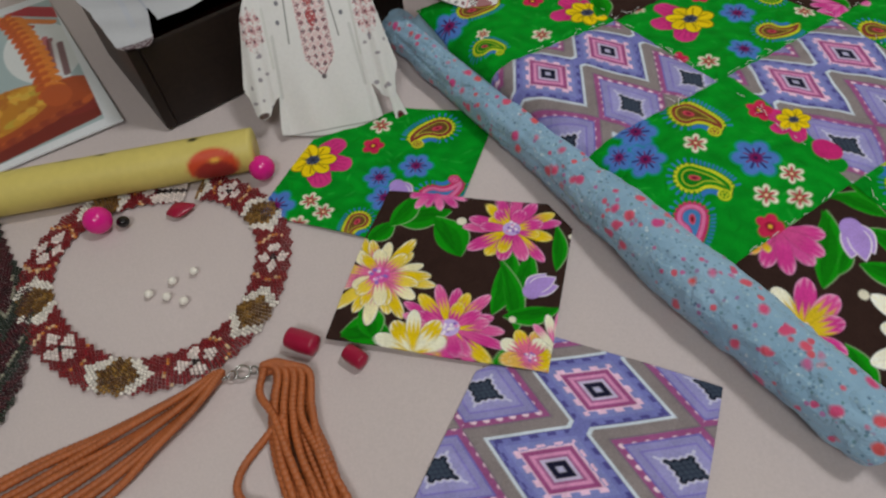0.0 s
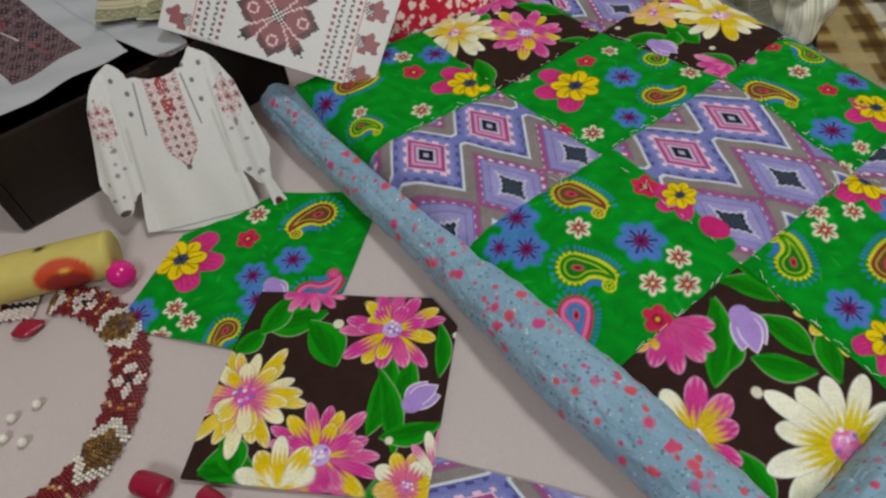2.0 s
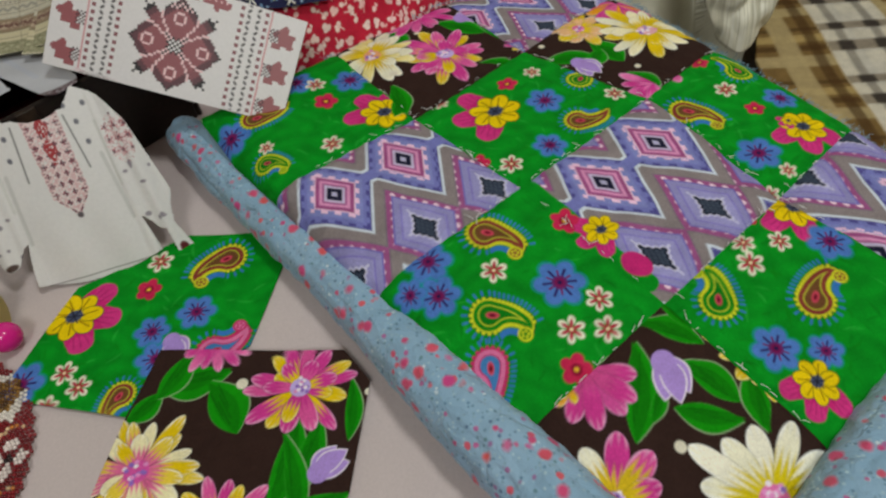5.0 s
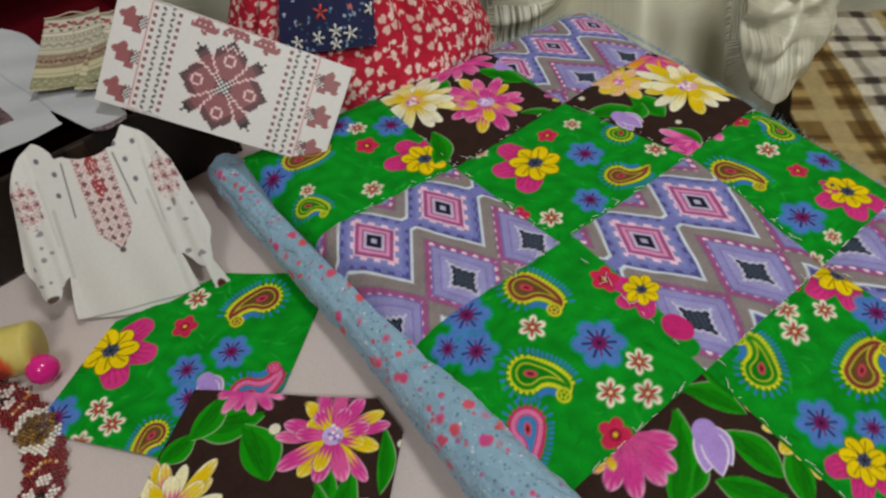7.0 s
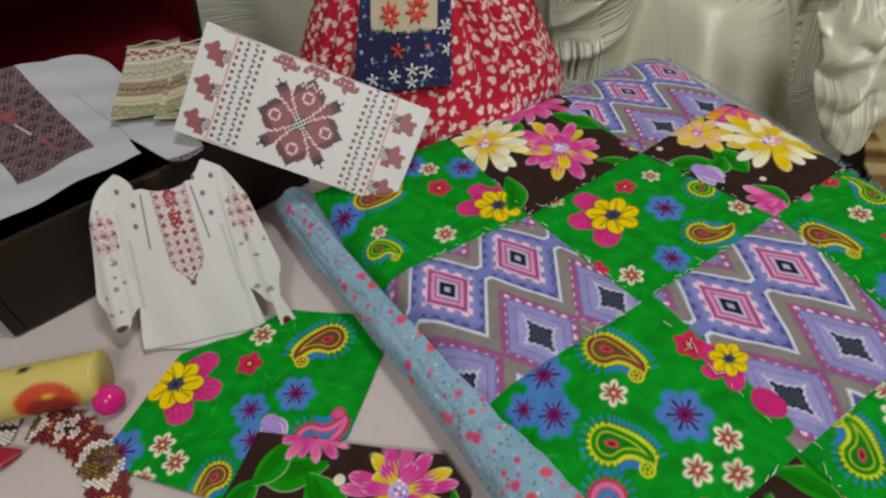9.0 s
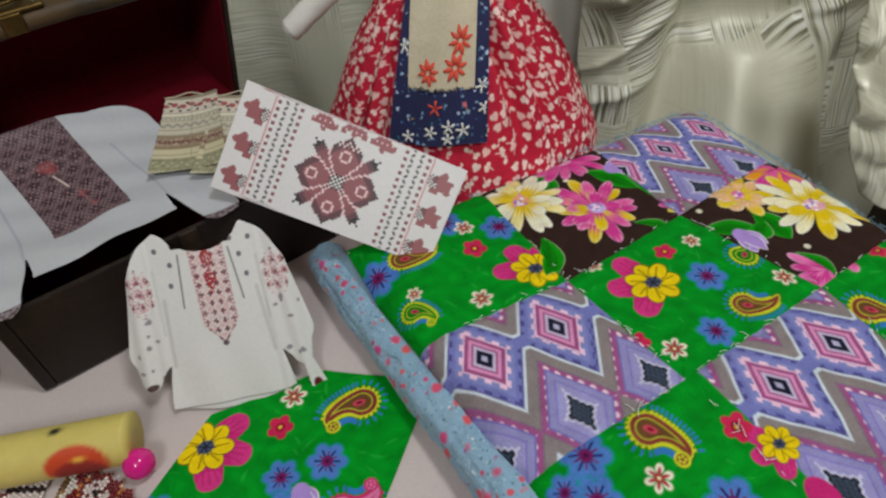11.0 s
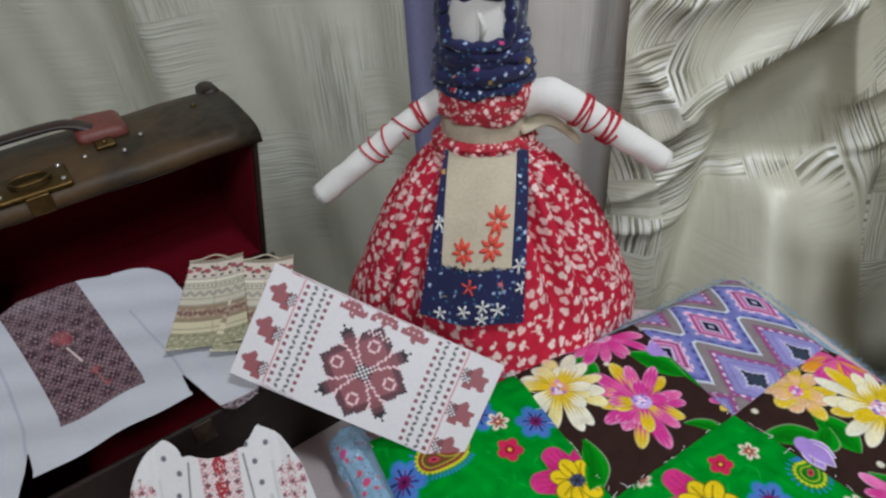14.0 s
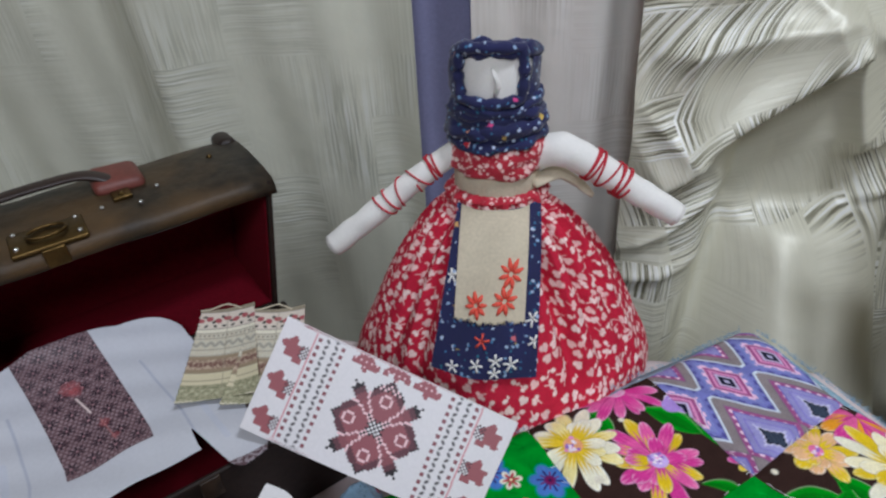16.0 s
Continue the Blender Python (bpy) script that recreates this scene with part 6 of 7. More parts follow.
# ---- the yellow tube ----


def yellow_tube():
    n, sides = 120, 64
    a, b = Vector((-0.1255, 0.2505, 0.0148)), Vector((-0.42, 0.1845, 0.0148))
    path = [a.lerp(b, k / (n - 1)) for k in range(n)]
    r = 0.0142
    verts, faces = tube([path[0]] + path[:-2] + [path[-1]], [r * 0.86] + [r] * (n - 1), sides)
    V = np.array([tuple(v) for v in verts])
    ax = np.array((b - a).normalized())
    rel = V - np.array(a)
    along = rel @ ax
    side = rel - along[:, None] * ax
    ang = np.degrees(np.arctan2(side[:, 2], side @ np.array((0.22, -0.975, 0.0))))
    C = np.tile(np.array(rgb(212, 194, 108)), (len(V), 1))
    X, Y = along, np.radians(ang) * r
    p = Painter(X, Y, 0.0014)
    p.C = C
    p.oval(0.026, 0.003, 0.0165, 0.0125, 0, (206, 70, 30))
    p.oval(0.026, -0.002, 0.013, 0.009, 0, (150, 34, 26))
    p.oval(0.024, 0.0075, 0.003, 0.0016, 0, (238, 180, 70))
    p.oval(0.0365, 0.026, 0.0034, 0.0026, 0, (28, 24, 20))
    p.oval(0.096, 0.028, 0.004, 0.0016, 0, (60, 50, 26))
    p.oval(0.118, 0.029, 0.005, 0.0014, 0, (120, 100, 40))
    p.oval(0.2, 0.026, 0.004, 0.0018, 0, (60, 50, 26))
    ob = mesh_object("paper_tube", V, faces, YELLOW, colours=p.C)
    return tagged(ob, label="yellow paper rolled into a tube with red and black spots", category="paper tube")


yellow_tube()


# ---- the rag doll: one mesh ----


def sprig_print(p):
    """Pale hearts, berries on bent stems and little leaves scattered on red."""
    p.fill((196, 42, 66))
    rnd = random.Random(12)
    cells = {}
    for _ in range(9000):
        x, y = rnd.uniform(-0.315, 0.315), rnd.uniform(0.0, 0.2)
        k = (int(x // 0.0066), int(y // 0.0066))
        near = [q for a in (-1, 0, 1) for b in (-1, 0, 1) for q in cells.get((k[0] + a, k[1] + b), ())]
        if any((x - a) ** 2 + (y - b) ** 2 < 0.0059 ** 2 for a, b in near):
            continue
        cells.setdefault(k, []).append((x, y))
        c = rnd.choice(((246, 214, 208), (240, 196, 192), (250, 222, 216)))
        a, kind = rnd.uniform(0, 6.28), rnd.random()
        ux, uy = math.cos(a), math.sin(a)
        if kind < 0.35:
            p.oval(x - uy * 0.0014, y + ux * 0.0014, 0.0022, 0.0017, a, c)
            p.oval(x + uy * 0.0014, y - ux * 0.0014, 0.0022, 0.0017, a, c)
            p.lens(x - ux * 0.0006, y - uy * 0.0006, x + ux * 0.0042, y + uy * 0.0042, 0.0032, c)
        elif kind < 0.8:
            p.line(x, y, x - ux * 0.0032 - uy * 0.001, y - uy * 0.0032 + ux * 0.001, 0.0007, c)
            for turn in (-0.8, 0.15, 0.95)[:2 + (kind < 0.6)]:
                ex, ey = x + math.cos(a + turn) * 0.0028, y + math.sin(a + turn) * 0.0028
                p.line(x, y, ex, ey, 0.0007, c)
                p.oval(ex, ey, 0.0016, 0.0014, a, c)
        else:
            p.oval(x, y, 0.0019, 0.0016, a, c)
            p.line(x, y, x + ux * 0.0034 - uy * 0.0008, y + uy * 0.0034 + ux * 0.0008, 0.0007, c)
            p.lens(x + ux * 0.003, y + uy * 0.003, x + ux * 0.003 - uy * 0.003, y + uy * 0.003 + ux * 0.003, 0.0013, c)


def rag_doll():
    V, F, M, C = [], [], [], []
    mats = [SKIRT, NAVY, LINEN, WHITE_COTTON, RED_THREAD, CORAL_THREAD, PRINT]

    def add(verts, faces, mat, colours=None):
        n = len(V)
        V.extend(tuple(v) for v in verts)
        C.append(np.zeros((len(verts), 3)) if colours is None else colours)
        F.extend(tuple(n + k for k in f) for f in faces)
        M.extend([mat] * len(faces))

    cx, cy = 0.047, 0.54
    prof_z = [0.002, 0.012, 0.03, 0.05, 0.07, 0.085, 0.1, 0.115, 0.13, 0.142, 0.15, 0.157]
    prof_r = [0.117, 0.1225, 0.117, 0.1075, 0.0995, 0.0928, 0.0855, 0.076, 0.065, 0.054, 0.044, 0.0315]

    def radius(z, th, plain=False):
        r = np.interp(z, prof_z, prof_r)
        k = np.clip((z - 0.02) / 0.13, 0, 1)
        sharp = lambda q: 1 - 1.9 * np.abs(np.sin(q)) ** 0.7
        folds = 0.0045 * (sharp(th * 6.5 + 1.2 * np.sin(th * 3)) - 1) * (0.1 + k) * (1.1 - 0.5 * k) + 0.001 * (sharp(th * 13 + z * 26) - 1) * k + 0.003 * (np.sin(th * 4 + 1.0 + z * 14) - 1)
        for at, wide, deep in ((-0.98, 0.07, 0.021), (-0.68, 0.055, 0.017), (-0.4, 0.07, 0.01), (-2.2, 0.07, 0.011), (-2.5, 0.06, 0.01), (-2.8, 0.06, 0.008)):
            turn = (th - at + np.pi) % (2 * np.pi) - np.pi
            folds = folds - deep * np.exp(-((turn / wide) ** 2)) * np.clip((z - 0.03) / 0.08, 0, 1)
        return r + (0.0 if plain else 1.0) * folds * np.clip(r / 0.05, 0.3, 1)

    # skirt
    nz = 300
    th = np.r_[np.linspace(0, np.pi, 160, endpoint=False), np.linspace(np.pi, 2 * np.pi, 1000, endpoint=False)]
    nth, front_at = len(th), 660
    zz = np.linspace(0.002, 0.157, nz)
    T, Z = np.meshgrid(th, zz)
    R = radius(Z, T) * (1 - 0.045 * np.clip(-np.cos(T), 0, 1))
    front = np.clip(-np.sin(T), 0, 1)
    verts = np.c_[(cx + R * np.cos(T)).ravel(), (cy + R * np.sin(T) * np.where(np.sin(T) > 0, 0.5, 0.86 + 0.1 * front)).ravel(), Z.ravel()]
    idx = np.arange(nth * nz).reshape(nz, nth)
    nxt = np.roll(idx, -1, axis=1)
    # lengths along the cloth, so that the print is not stretched in the folds
    P3 = verts.reshape(nz, nth, 3)
    around = np.cumsum(np.linalg.norm(P3 - np.roll(P3, 1, axis=1), axis=2), axis=1)
    around = around - around[:, front_at][:, None]
    up = np.cumsum(np.hypot(np.gradient(zz), np.gradient(np.interp(zz, prof_z, prof_r))))
    pr = Painter(around.ravel() * 0.95, np.repeat(up, nth), 0.0005)
    sprig_print(pr)
    add(verts, np.c_[idx[:-1].ravel(), nxt[:-1].ravel(), nxt[1:].ravel(), idx[1:].ravel()], 6, pr.C)
    nth = 192
    th = np.linspace(0, 2 * np.pi, nth, endpoint=False)
    # gathered ruff of the skirt at the waist
    ruff = []
    for j, (z, r) in enumerate(((0.15, 0.033), (0.156, 0.036), (0.161, 0.033), (0.163, 0.028))):
        ruff += [(cx + (r + 0.0018 * math.sin(a * 17)) * math.cos(a), cy + (r + 0.0018 * math.sin(a * 17)) * 0.85 * math.sin(a), z) for a in th]
    ri = np.arange(4 * nth).reshape(4, nth)
    rn = np.roll(ri, -1, axis=1)
    add(ruff, np.c_[ri[:-1].ravel(), rn[:-1].ravel(), rn[1:].ravel(), ri[1:].ravel()], 0)

    def lathe(rows, mat, squash=0.82, lump=0.0, freq=9, seed=0.0, ox=0.0, oy=0.0, n=72, slope=0.0):
        pts = []
        for z, r in rows:
            for k in range(n):
                a = 2 * math.pi * k / n
                q = r + lump * noise.noise(Vector((math.cos(a) * freq / 6, math.sin(a) * freq / 6, z * freq * 22 + seed)))
                pts.append((cx + ox + q * math.cos(a), cy + oy + q * squash * math.sin(a), z + 0.3 * lump * math.sin(a * 3 + seed) - slope * max(0.0, 0.024 + q * squash * math.sin(a)) * min(1.0, max(0.0, (z - 0.24) / 0.015))))
        i2 = np.arange(len(rows) * n).reshape(len(rows), n)
        n2 = np.roll(i2, -1, axis=1)
        add(pts, np.c_[i2[:-1].ravel(), n2[:-1].ravel(), n2[1:].ravel(), i2[1:].ravel()], mat)
        add(pts[-n:], [tuple(range(n))], mat)

    # linen sash, bodice, neck wrap, head scarf
    lathe([(0.152, 0.0285), (0.156, 0.0292), (0.164, 0.0288), (0.172, 0.0292), (0.1785, 0.0285), (0.18, 0.026)], 2, 0.84, 0.001, 6, 1.0)
    lathe([(0.174, 0.027), (0.176, 0.0305), (0.179, 0.0318), (0.1825, 0.0322), (0.186, 0.0327), (0.1895, 0.0324), (0.193, 0.0318), (0.198, 0.0298), (0.203, 0.026)], 0, 0.84, 0.0042, 16, 2.0)
    lathe([(0.196, 0.026), (0.199, 0.0305), (0.206, 0.0315), (0.211, 0.0295), (0.2135, 0.028)], 1, 0.84, 0.0025, 16, 3.0)
    lathe([(0.208, 0.0265), (0.211, 0.0302), (0.217, 0.031), (0.2225, 0.0292), (0.226, 0.0262)], 1, 0.84, 0.0022, 15, 4.5)
    lathe([(0.22, 0.0225), (0.226, 0.0238), (0.24, 0.0243), (0.257, 0.0238), (0.2615, 0.0215), (0.2635, 0.016), (0.2645, 0.006)], 3, 0.86, 0.0008, 8, 6.0, 0.0, -0.0035, slope=0.34)
    # scarf round the head, open at the front
    n = 60
    rows = [(0.218, 0.0262), (0.2225, 0.0275), (0.227, 0.028), (0.2315, 0.0282), (0.238, 0.0283), (0.245, 0.0284), (0.2555, 0.0284), (0.2605, 0.0278), (0.264, 0.025), (0.2655, 0.017), (0.266, 0.0005)]
    pts, faces = [], []
    for z, r in rows:
        gap = np.interp(z, [0.222, 0.2265, 0.231, 0.2585, 0.2615, 0.27], [0.0, 0.25, 0.84, 0.9, 0.0, 0.0])
        for k in range(n + 1):
            a = -math.pi / 2 + gap + (2 * math.pi - 2 * gap) * k / n
            q = r + min(1.0, r / 0.02) * 0.0026 * noise.noise(Vector((math.cos(a) * 3, math.sin(a) * 3, z * 110 + 2 * math.sin(a))))
            pts.append((cx - 0.001 + q * math.cos(a), cy + q * 0.86 * math.sin(a), z - 0.34 * max(0.0, 0.024 + q * 0.86 * math.sin(a)) * min(1.0, max(0.0, (z - 0.235) / 0.02))))
    for i in range(len(rows) - 1):
        for k in range(n):
            faces.append((i * (n + 1) + k, i * (n + 1) + k + 1, (i + 1) * (n + 1) + k + 1, (i + 1) * (n + 1) + k))
    add(pts, faces, 1)
    # rolled scarf rim round the face
    rim = []
    for k in range(41):
        a = 2 * math.pi * k / 40
        sx, sz = math.cos(a), math.sin(a)
        w = 1.0 / max(abs(sx), abs(sz)) ** 0.75
        x, z = -0.002 + 0.0198 * sx * w, 0.2442 + 0.017 * sz * w
        rim.append((cx - 0.001 + x, cy - 0.0245 * math.sqrt(max(0.05, 1 - (x / 0.0275) ** 2)) - 0.001, z))
    v, f = tube(rim, [0.0036 + 0.0007 * math.sin(k * 1.9) for k in range(41)], 10, caps=False)
    add(v, f, 1)
    # twisted wraps of the scarf at the neck and over the brow
    for z0, tilt, phase, r0, thick, slant in ((0.2005, 0.0035, 0.6, 0.0295, 0.0042, 0.0), (0.206, 0.004, 2.6, 0.0298, 0.0046, 0.0), (0.2115, 0.0045, 0.2, 0.0292, 0.0044, 0.0), (0.2165, 0.005, 3.4, 0.0285, 0.004, 0.0), (0.222, 0.005, 1.2, 0.028, 0.0036, 0.0), (0.2595, 0.0015, 1.0, 0.0248, 0.0045, 0.34), (0.262, 0.001, 4.0, 0.0205, 0.004, 0.34)):
        loop = [(cx + r0 * math.cos(a), cy + r0 * 0.86 * math.sin(a), z0 + tilt * math.sin(a + phase) - slant * (0.024 + r0 * 0.86 * math.sin(a))) for a in np.linspace(0, 2 * math.pi, 64)]
        fat = [thick * (0.85 + 0.5 * noise.noise(Vector((q[0] * 110, q[1] * 110, z0 * 900)))) for q in loop]
        fat[-1] = fat[0]
        v, f = tube(loop, fat, 12, caps=False)
        v = [q + Vector((0, 0, 1)) * 0.0022 * noise.noise(Vector((q.x * 150, q.y * 150, q.z * 260))) + (q - Vector((cx, cy, q.z))).normalized() * 0.0018 * noise.noise(Vector((q.x * 120, q.y * 120, q.z * 420 + 7))) for q in v]
        add(v, f, 1)
    # fold in the white cloth of the blank face
    v, f = tube([(cx - 0.001, cy - 0.0238, 0.23), (cx + 0.001, cy - 0.0247, 0.238), (cx - 0.001, cy - 0.0242, 0.2455), (cx - 0.003, cy - 0.0236, 0.249)], [0.0012, 0.0022, 0.0014, 0.0005], 10)
    add(v, f, 3)
    # scarf tail
    v, f = tube(smooth_path([(cx + 0.024, cy - 0.012, 0.166), (cx + 0.04, cy - 0.004, 0.17), (cx + 0.055, cy, 0.161), (cx + 0.066, cy - 0.004, 0.152)], 16), list(np.interp(np.linspace(0, 1, 16), [0, 0.5, 1], [0.006, 0.0095, 0.003])), 14, flat=0.35)
    add(v, f, 2)
    # arms of rolled cotton with red thread
    for line, rad, wraps in (
        ([(0.021, 0.537, 0.187), (0.0, 0.532, 0.174), (-0.03, 0.527, 0.151), (-0.0705, 0.522, 0.1195)], [0.0078, 0.008, 0.0082, 0.0086, 0.0086], ((0.24, 0.3, 2.6, 0.00085), (0.28, 0.46, -1.2, 0.0007), (0.44, 0.62, 1.6, 0.0007), (0.6, 0.72, -1.8, 0.00075))),
        ([(0.074, 0.538, 0.184), (0.09, 0.534, 0.188), (0.108, 0.531, 0.180), (0.138, 0.527, 0.162), (0.168, 0.523, 0.144)], [0.0108, 0.0112, 0.0104, 0.0092, 0.0082], ((0.5, 0.54, 3.2, 0.00085), (0.53, 0.66, -1.7, 0.0008), (0.56, 0.68, 1.2, 0.00075), (0.66, 0.705, 3.3, 0.00085))),
    ):
        path = smooth_path(line, 40)
        rr = np.interp(np.linspace(0, 1, 40), np.linspace(0, 1, len(rad)), rad)
        v, f = tube(path, rr, 24)
        v = [q + Vector((noise.noise(Vector(q) * 90), noise.noise(Vector(q) * 90 + Vector((5, 0, 0))), noise.noise(Vector(q) * 90 + Vector((0, 5, 0))))) * 0.0009 for q in v]
        add(v, f, 3)
        # rolled end
        e, d = Vector(path[-1]), (Vector(path[-1]) - Vector(path[-2])).normalized()
        for q in (0.35, 0.7):
            ring = tube([e + d * 0.0006 + d.orthogonal().normalized().cross(d) * (rr[-1] * q * math.cos(a)) + d.orthogonal().normalized() * (rr[-1] * q * math.sin(a)) for a in np.linspace(0, 6.28, 19)], [0.0008] * 19, 6, caps=False)
            add(*ring, 3)
        # red thread wound round the arm
        for lo, hi, turns, thick in wraps:
            loop = []
            for k in range(100):
                s = (lo + (hi - lo) * k / 99) * 39
                q = min(38, int(s))
                c = Vector(path[q]).lerp(Vector(path[q + 1]), s - q)
                d = (Vector(path[q + 1]) - Vector(path[max(0, q - 1)])).normalized()
                a1 = d.cross(Vector((0, 0, 1))).normalized()
                b1 = a1.cross(d)
                w = 2 * math.pi * turns * k / 99 + lo * 7
                loop.append(c + (a1 * math.cos(w) + b1 * math.sin(w)) * (rr[q] + 0.0007) + d * 0.0016 * math.sin(w * 0.5 + lo * 20))
            v, f = tube(loop, [thick] * len(loop), 6)
            add(v, f, 4)

    # apron cloths over the skirt
    def front_y(x, z):
        tt = np.linspace(-math.pi * 0.92, -math.pi * 0.08, 160)
        out = np.empty(np.shape(x))
        for k, (a, b) in enumerate(zip(np.ravel(x), np.ravel(z))):
            rr = radius(np.full(160, min(b, 0.157)), tt, True)
            xs, ys = cx + rr * np.cos(tt), cy + rr * np.sin(tt) * (0.86 + 0.1 * np.clip(-np.sin(tt), 0, 1))
            out.ravel()[k] = np.interp(a, xs, ys)
        return out

    def cloth(x0, x1, x0b, x1b, z0, z1, lift, mat, ragged=0.0):
        nu, nv = 30, 40
        U, W = np.meshgrid(np.linspace(0, 1, nu), np.linspace(0, 1, nv))
        Zc = z1 + (z0 - z1) * W
        X = (x0 + (x0b - x0) * W) + ((x1 - x0) + ((x1b - x0b) - (x1 - x0)) * W) * U
        if ragged:
            Zc = Zc - ragged * W ** 8 * (np.abs(np.sin(U * 61)) + 0.4 * np.sin(U * 23))
        Y = front_y(X, Zc)
        Y = np.minimum.accumulate(Y, axis=0)
        Y = Y - lift - 0.001 * np.sin(U * 9 + W * 4)
        top = np.c_[X.ravel(), Y.ravel(), Zc.ravel()]
        back = top + np.array((0, 0.0012, 0))
        g = grid_faces(nv, nu)
        add(np.r_[top, back], np.r_[g, g[:, ::-1] + nu * nv], mat)
        return lambda u, w: (x0 + (x0b - x0) * w + ((x1 - x0) + ((x1b - x0b) - (x1 - x0)) * w) * u, float(np.interp(w, np.linspace(0, 1, nv), Y[:, int(u * (nu - 1))])), z1 + (z0 - z1) * w)

    navy = cloth(0.021, 0.077, 0.004, 0.0735, 0.0695, 0.157, 0.0032, 1)
    at = cloth(0.024, 0.069, 0.0205, 0.0655, 0.106, 0.158, 0.0052, 2, 0.0016)
    # fringe
    for k in range(34):
        u = (k + 0.5) / 34
        x, y, z = at(u, 0.99)
        v, f = tube([(x, y, z), (x + random.uniform(-0.001, 0.001), y - 0.0006, z - random.uniform(0.002, 0.0042))], [0.0003, 0.0002], 5)
        add(v, f, 2)
    # stitched white stars and one pink flower at the navy hem
    for u, w, r, mat in ((0.42, 0.9, 0.0042, 3), (0.6, 0.86, 0.0045, 3), (0.75, 0.89, 0.0048, 3), (0.6, 0.95, 0.004, 3), (0.2, 0.95, 0.004, 3), (0.45, 0.73, 0.005, 5), (0.93, 0.6, 0.0045, 3), (0.96, 0.75, 0.004, 3), (0.06, 0.35, 0.004, 3)):
        for k in range(5):
            a = 2 * math.pi * k / 5 + u * 9
            pts = []
            for s in (0.1, 1.0):
                x, y, z = navy(min(0.98, max(0.02, u + math.cos(a) * r * s / 0.065)), min(0.985, max(0, w - math.sin(a) * r * s / 0.0875)))
                pts.append((x, y - 0.0005, z))
            v, f = tube(pts, [0.0006, 0.0009], 6)
            add(v, f, mat)
    # three coral flowers, stitched line at the sash
    for u, w, r in ((0.77, 0.52, 0.0078), (0.30, 0.85, 0.007), (0.70, 0.79, 0.008)):
        for k in range(8):
            a = 2 * math.pi * k / 8 + 0.2
            pts = []
            for s in (0.18, 1.0):
                x, y, z = at(min(0.97, max(0.03, u + math.cos(a) * r * s / 0.045)), min(0.99, max(0, w - math.sin(a) * r * s / 0.05)))
                pts.append((x, y - 0.0004, z))
            v, f = tube([pts[0], ((pts[0][0] + pts[1][0]) / 2, (pts[0][1] + pts[1][1]) / 2 - 0.0003, (pts[0][2] + pts[1][2]) / 2), pts[1]], [0.0007, 0.0017, 0.0006], 8)
            add(v, f, 5)
    for k in range(22):
        a = -math.pi / 2 + (k - 10.5) * 0.085
        x, y = cx + 0.0312 * math.cos(a), cy + 0.0312 * 0.86 * math.sin(a) - 0.003
        v, f = tube([(x - 0.0012, y, 0.1585 + 0.001 * (k % 2)), (x + 0.0012, y, 0.1605 - 0.001 * (k % 2))], [0.0007, 0.0007], 6)
        add(v, f, 4)
    ob = mesh_object("rag_doll", V, F, mats, colours=np.concatenate(C))
    ob.data.polygons.foreach_set("material_index", np.array(M, dtype=np.int32))
    return tagged(ob, label="faceless rag doll in a red sprigged skirt and navy headscarf", category="doll")


rag_doll()


# ---- beads ----


def ball(bm, c, r, seg=24, squash=1.0):
    bmesh.ops.create_uvsphere(bm, u_segments=seg, v_segments=seg // 2, radius=r, matrix=Matrix.Translation(c) @ Matrix.Diagonal((1, 1, squash, 1)))


for x, y, r in ((-0.1195, 0.2375, 0.0085), (-0.2165, 0.1945, 0.0088)):
    bm = bmesh.new()
    ball(bm, (x, y, r + 0.001), r, 32)
    tagged(part("round_bead", bm, PINK), label="large glossy magenta plastic bead on the tablecloth", category="bead", group="magenta beads")
for x, y in ((-0.147, 0.159), (-0.158, 0.152), (-0.1695, 0.143), (-0.158, 0.141), (-0.147, 0.138)):
    bm = bmesh.new()
    ball(bm, (x, y, 0.0027), 0.0025, 20)
    tagged(part("pearl_bead", bm, PEARL), label="small cream pearl bead lying inside the necklace", category="bead", group="pearl beads")


def barrel(x, y, turn, length, r, taper=0.8):
    """A faceted oblong bead lying on its side."""
    n = 14
    path = [(x + math.cos(turn) * length * (k / (n - 1) - 0.5), y + math.sin(turn) * length * (k / (n - 1) - 0.5), r * 0.95 + 0.0008) for k in range(n)]
    radii = [r * (taper + (1 - taper) * max(0.0, math.sin(math.pi * k / (n - 1))) ** 0.5) * (0.35 if k in (0, n - 1) else 1) for k in range(n)]
    v, f = tube(path, radii, 20)
    return tagged(mesh_object("barrel_bead", v, f, RUBY), label="raspberry red oblong glass bead", category="bead", group="raspberry beads")


barrel(-0.0715, 0.1085, -0.35, 0.0195, 0.0062)
barrel(-0.042, 0.1, -0.6, 0.014, 0.0048)
# a small flat drop-shaped bead at the upper edge of the collar
v, f = tube([(-0.1775 + 0.0019 * k, 0.2045 + 0.0008 * k, 0.0034) for k in range(10)], [0.0012, 0.0032, 0.0052, 0.0062, 0.0064, 0.0058, 0.0048, 0.0036, 0.0024, 0.0008], 20, flat=0.42)
tagged(mesh_object("drop_bead", v, f, RUBY), label="flat raspberry red drop-shaped glass bead", category="bead", group="raspberry beads")

# black glass bead by the magenta one
bm = bmesh.new()
ball(bm, (-0.2035, 0.1975, 0.0045), 0.0042, 16, 0.8)
BLACK = shade("black_glass", rgb(24, 20, 22), 0.12, vary=0.05, bump=0.0)
tagged(part("black_bead", bm, BLACK), label="small faceted black glass bead", category="bead")

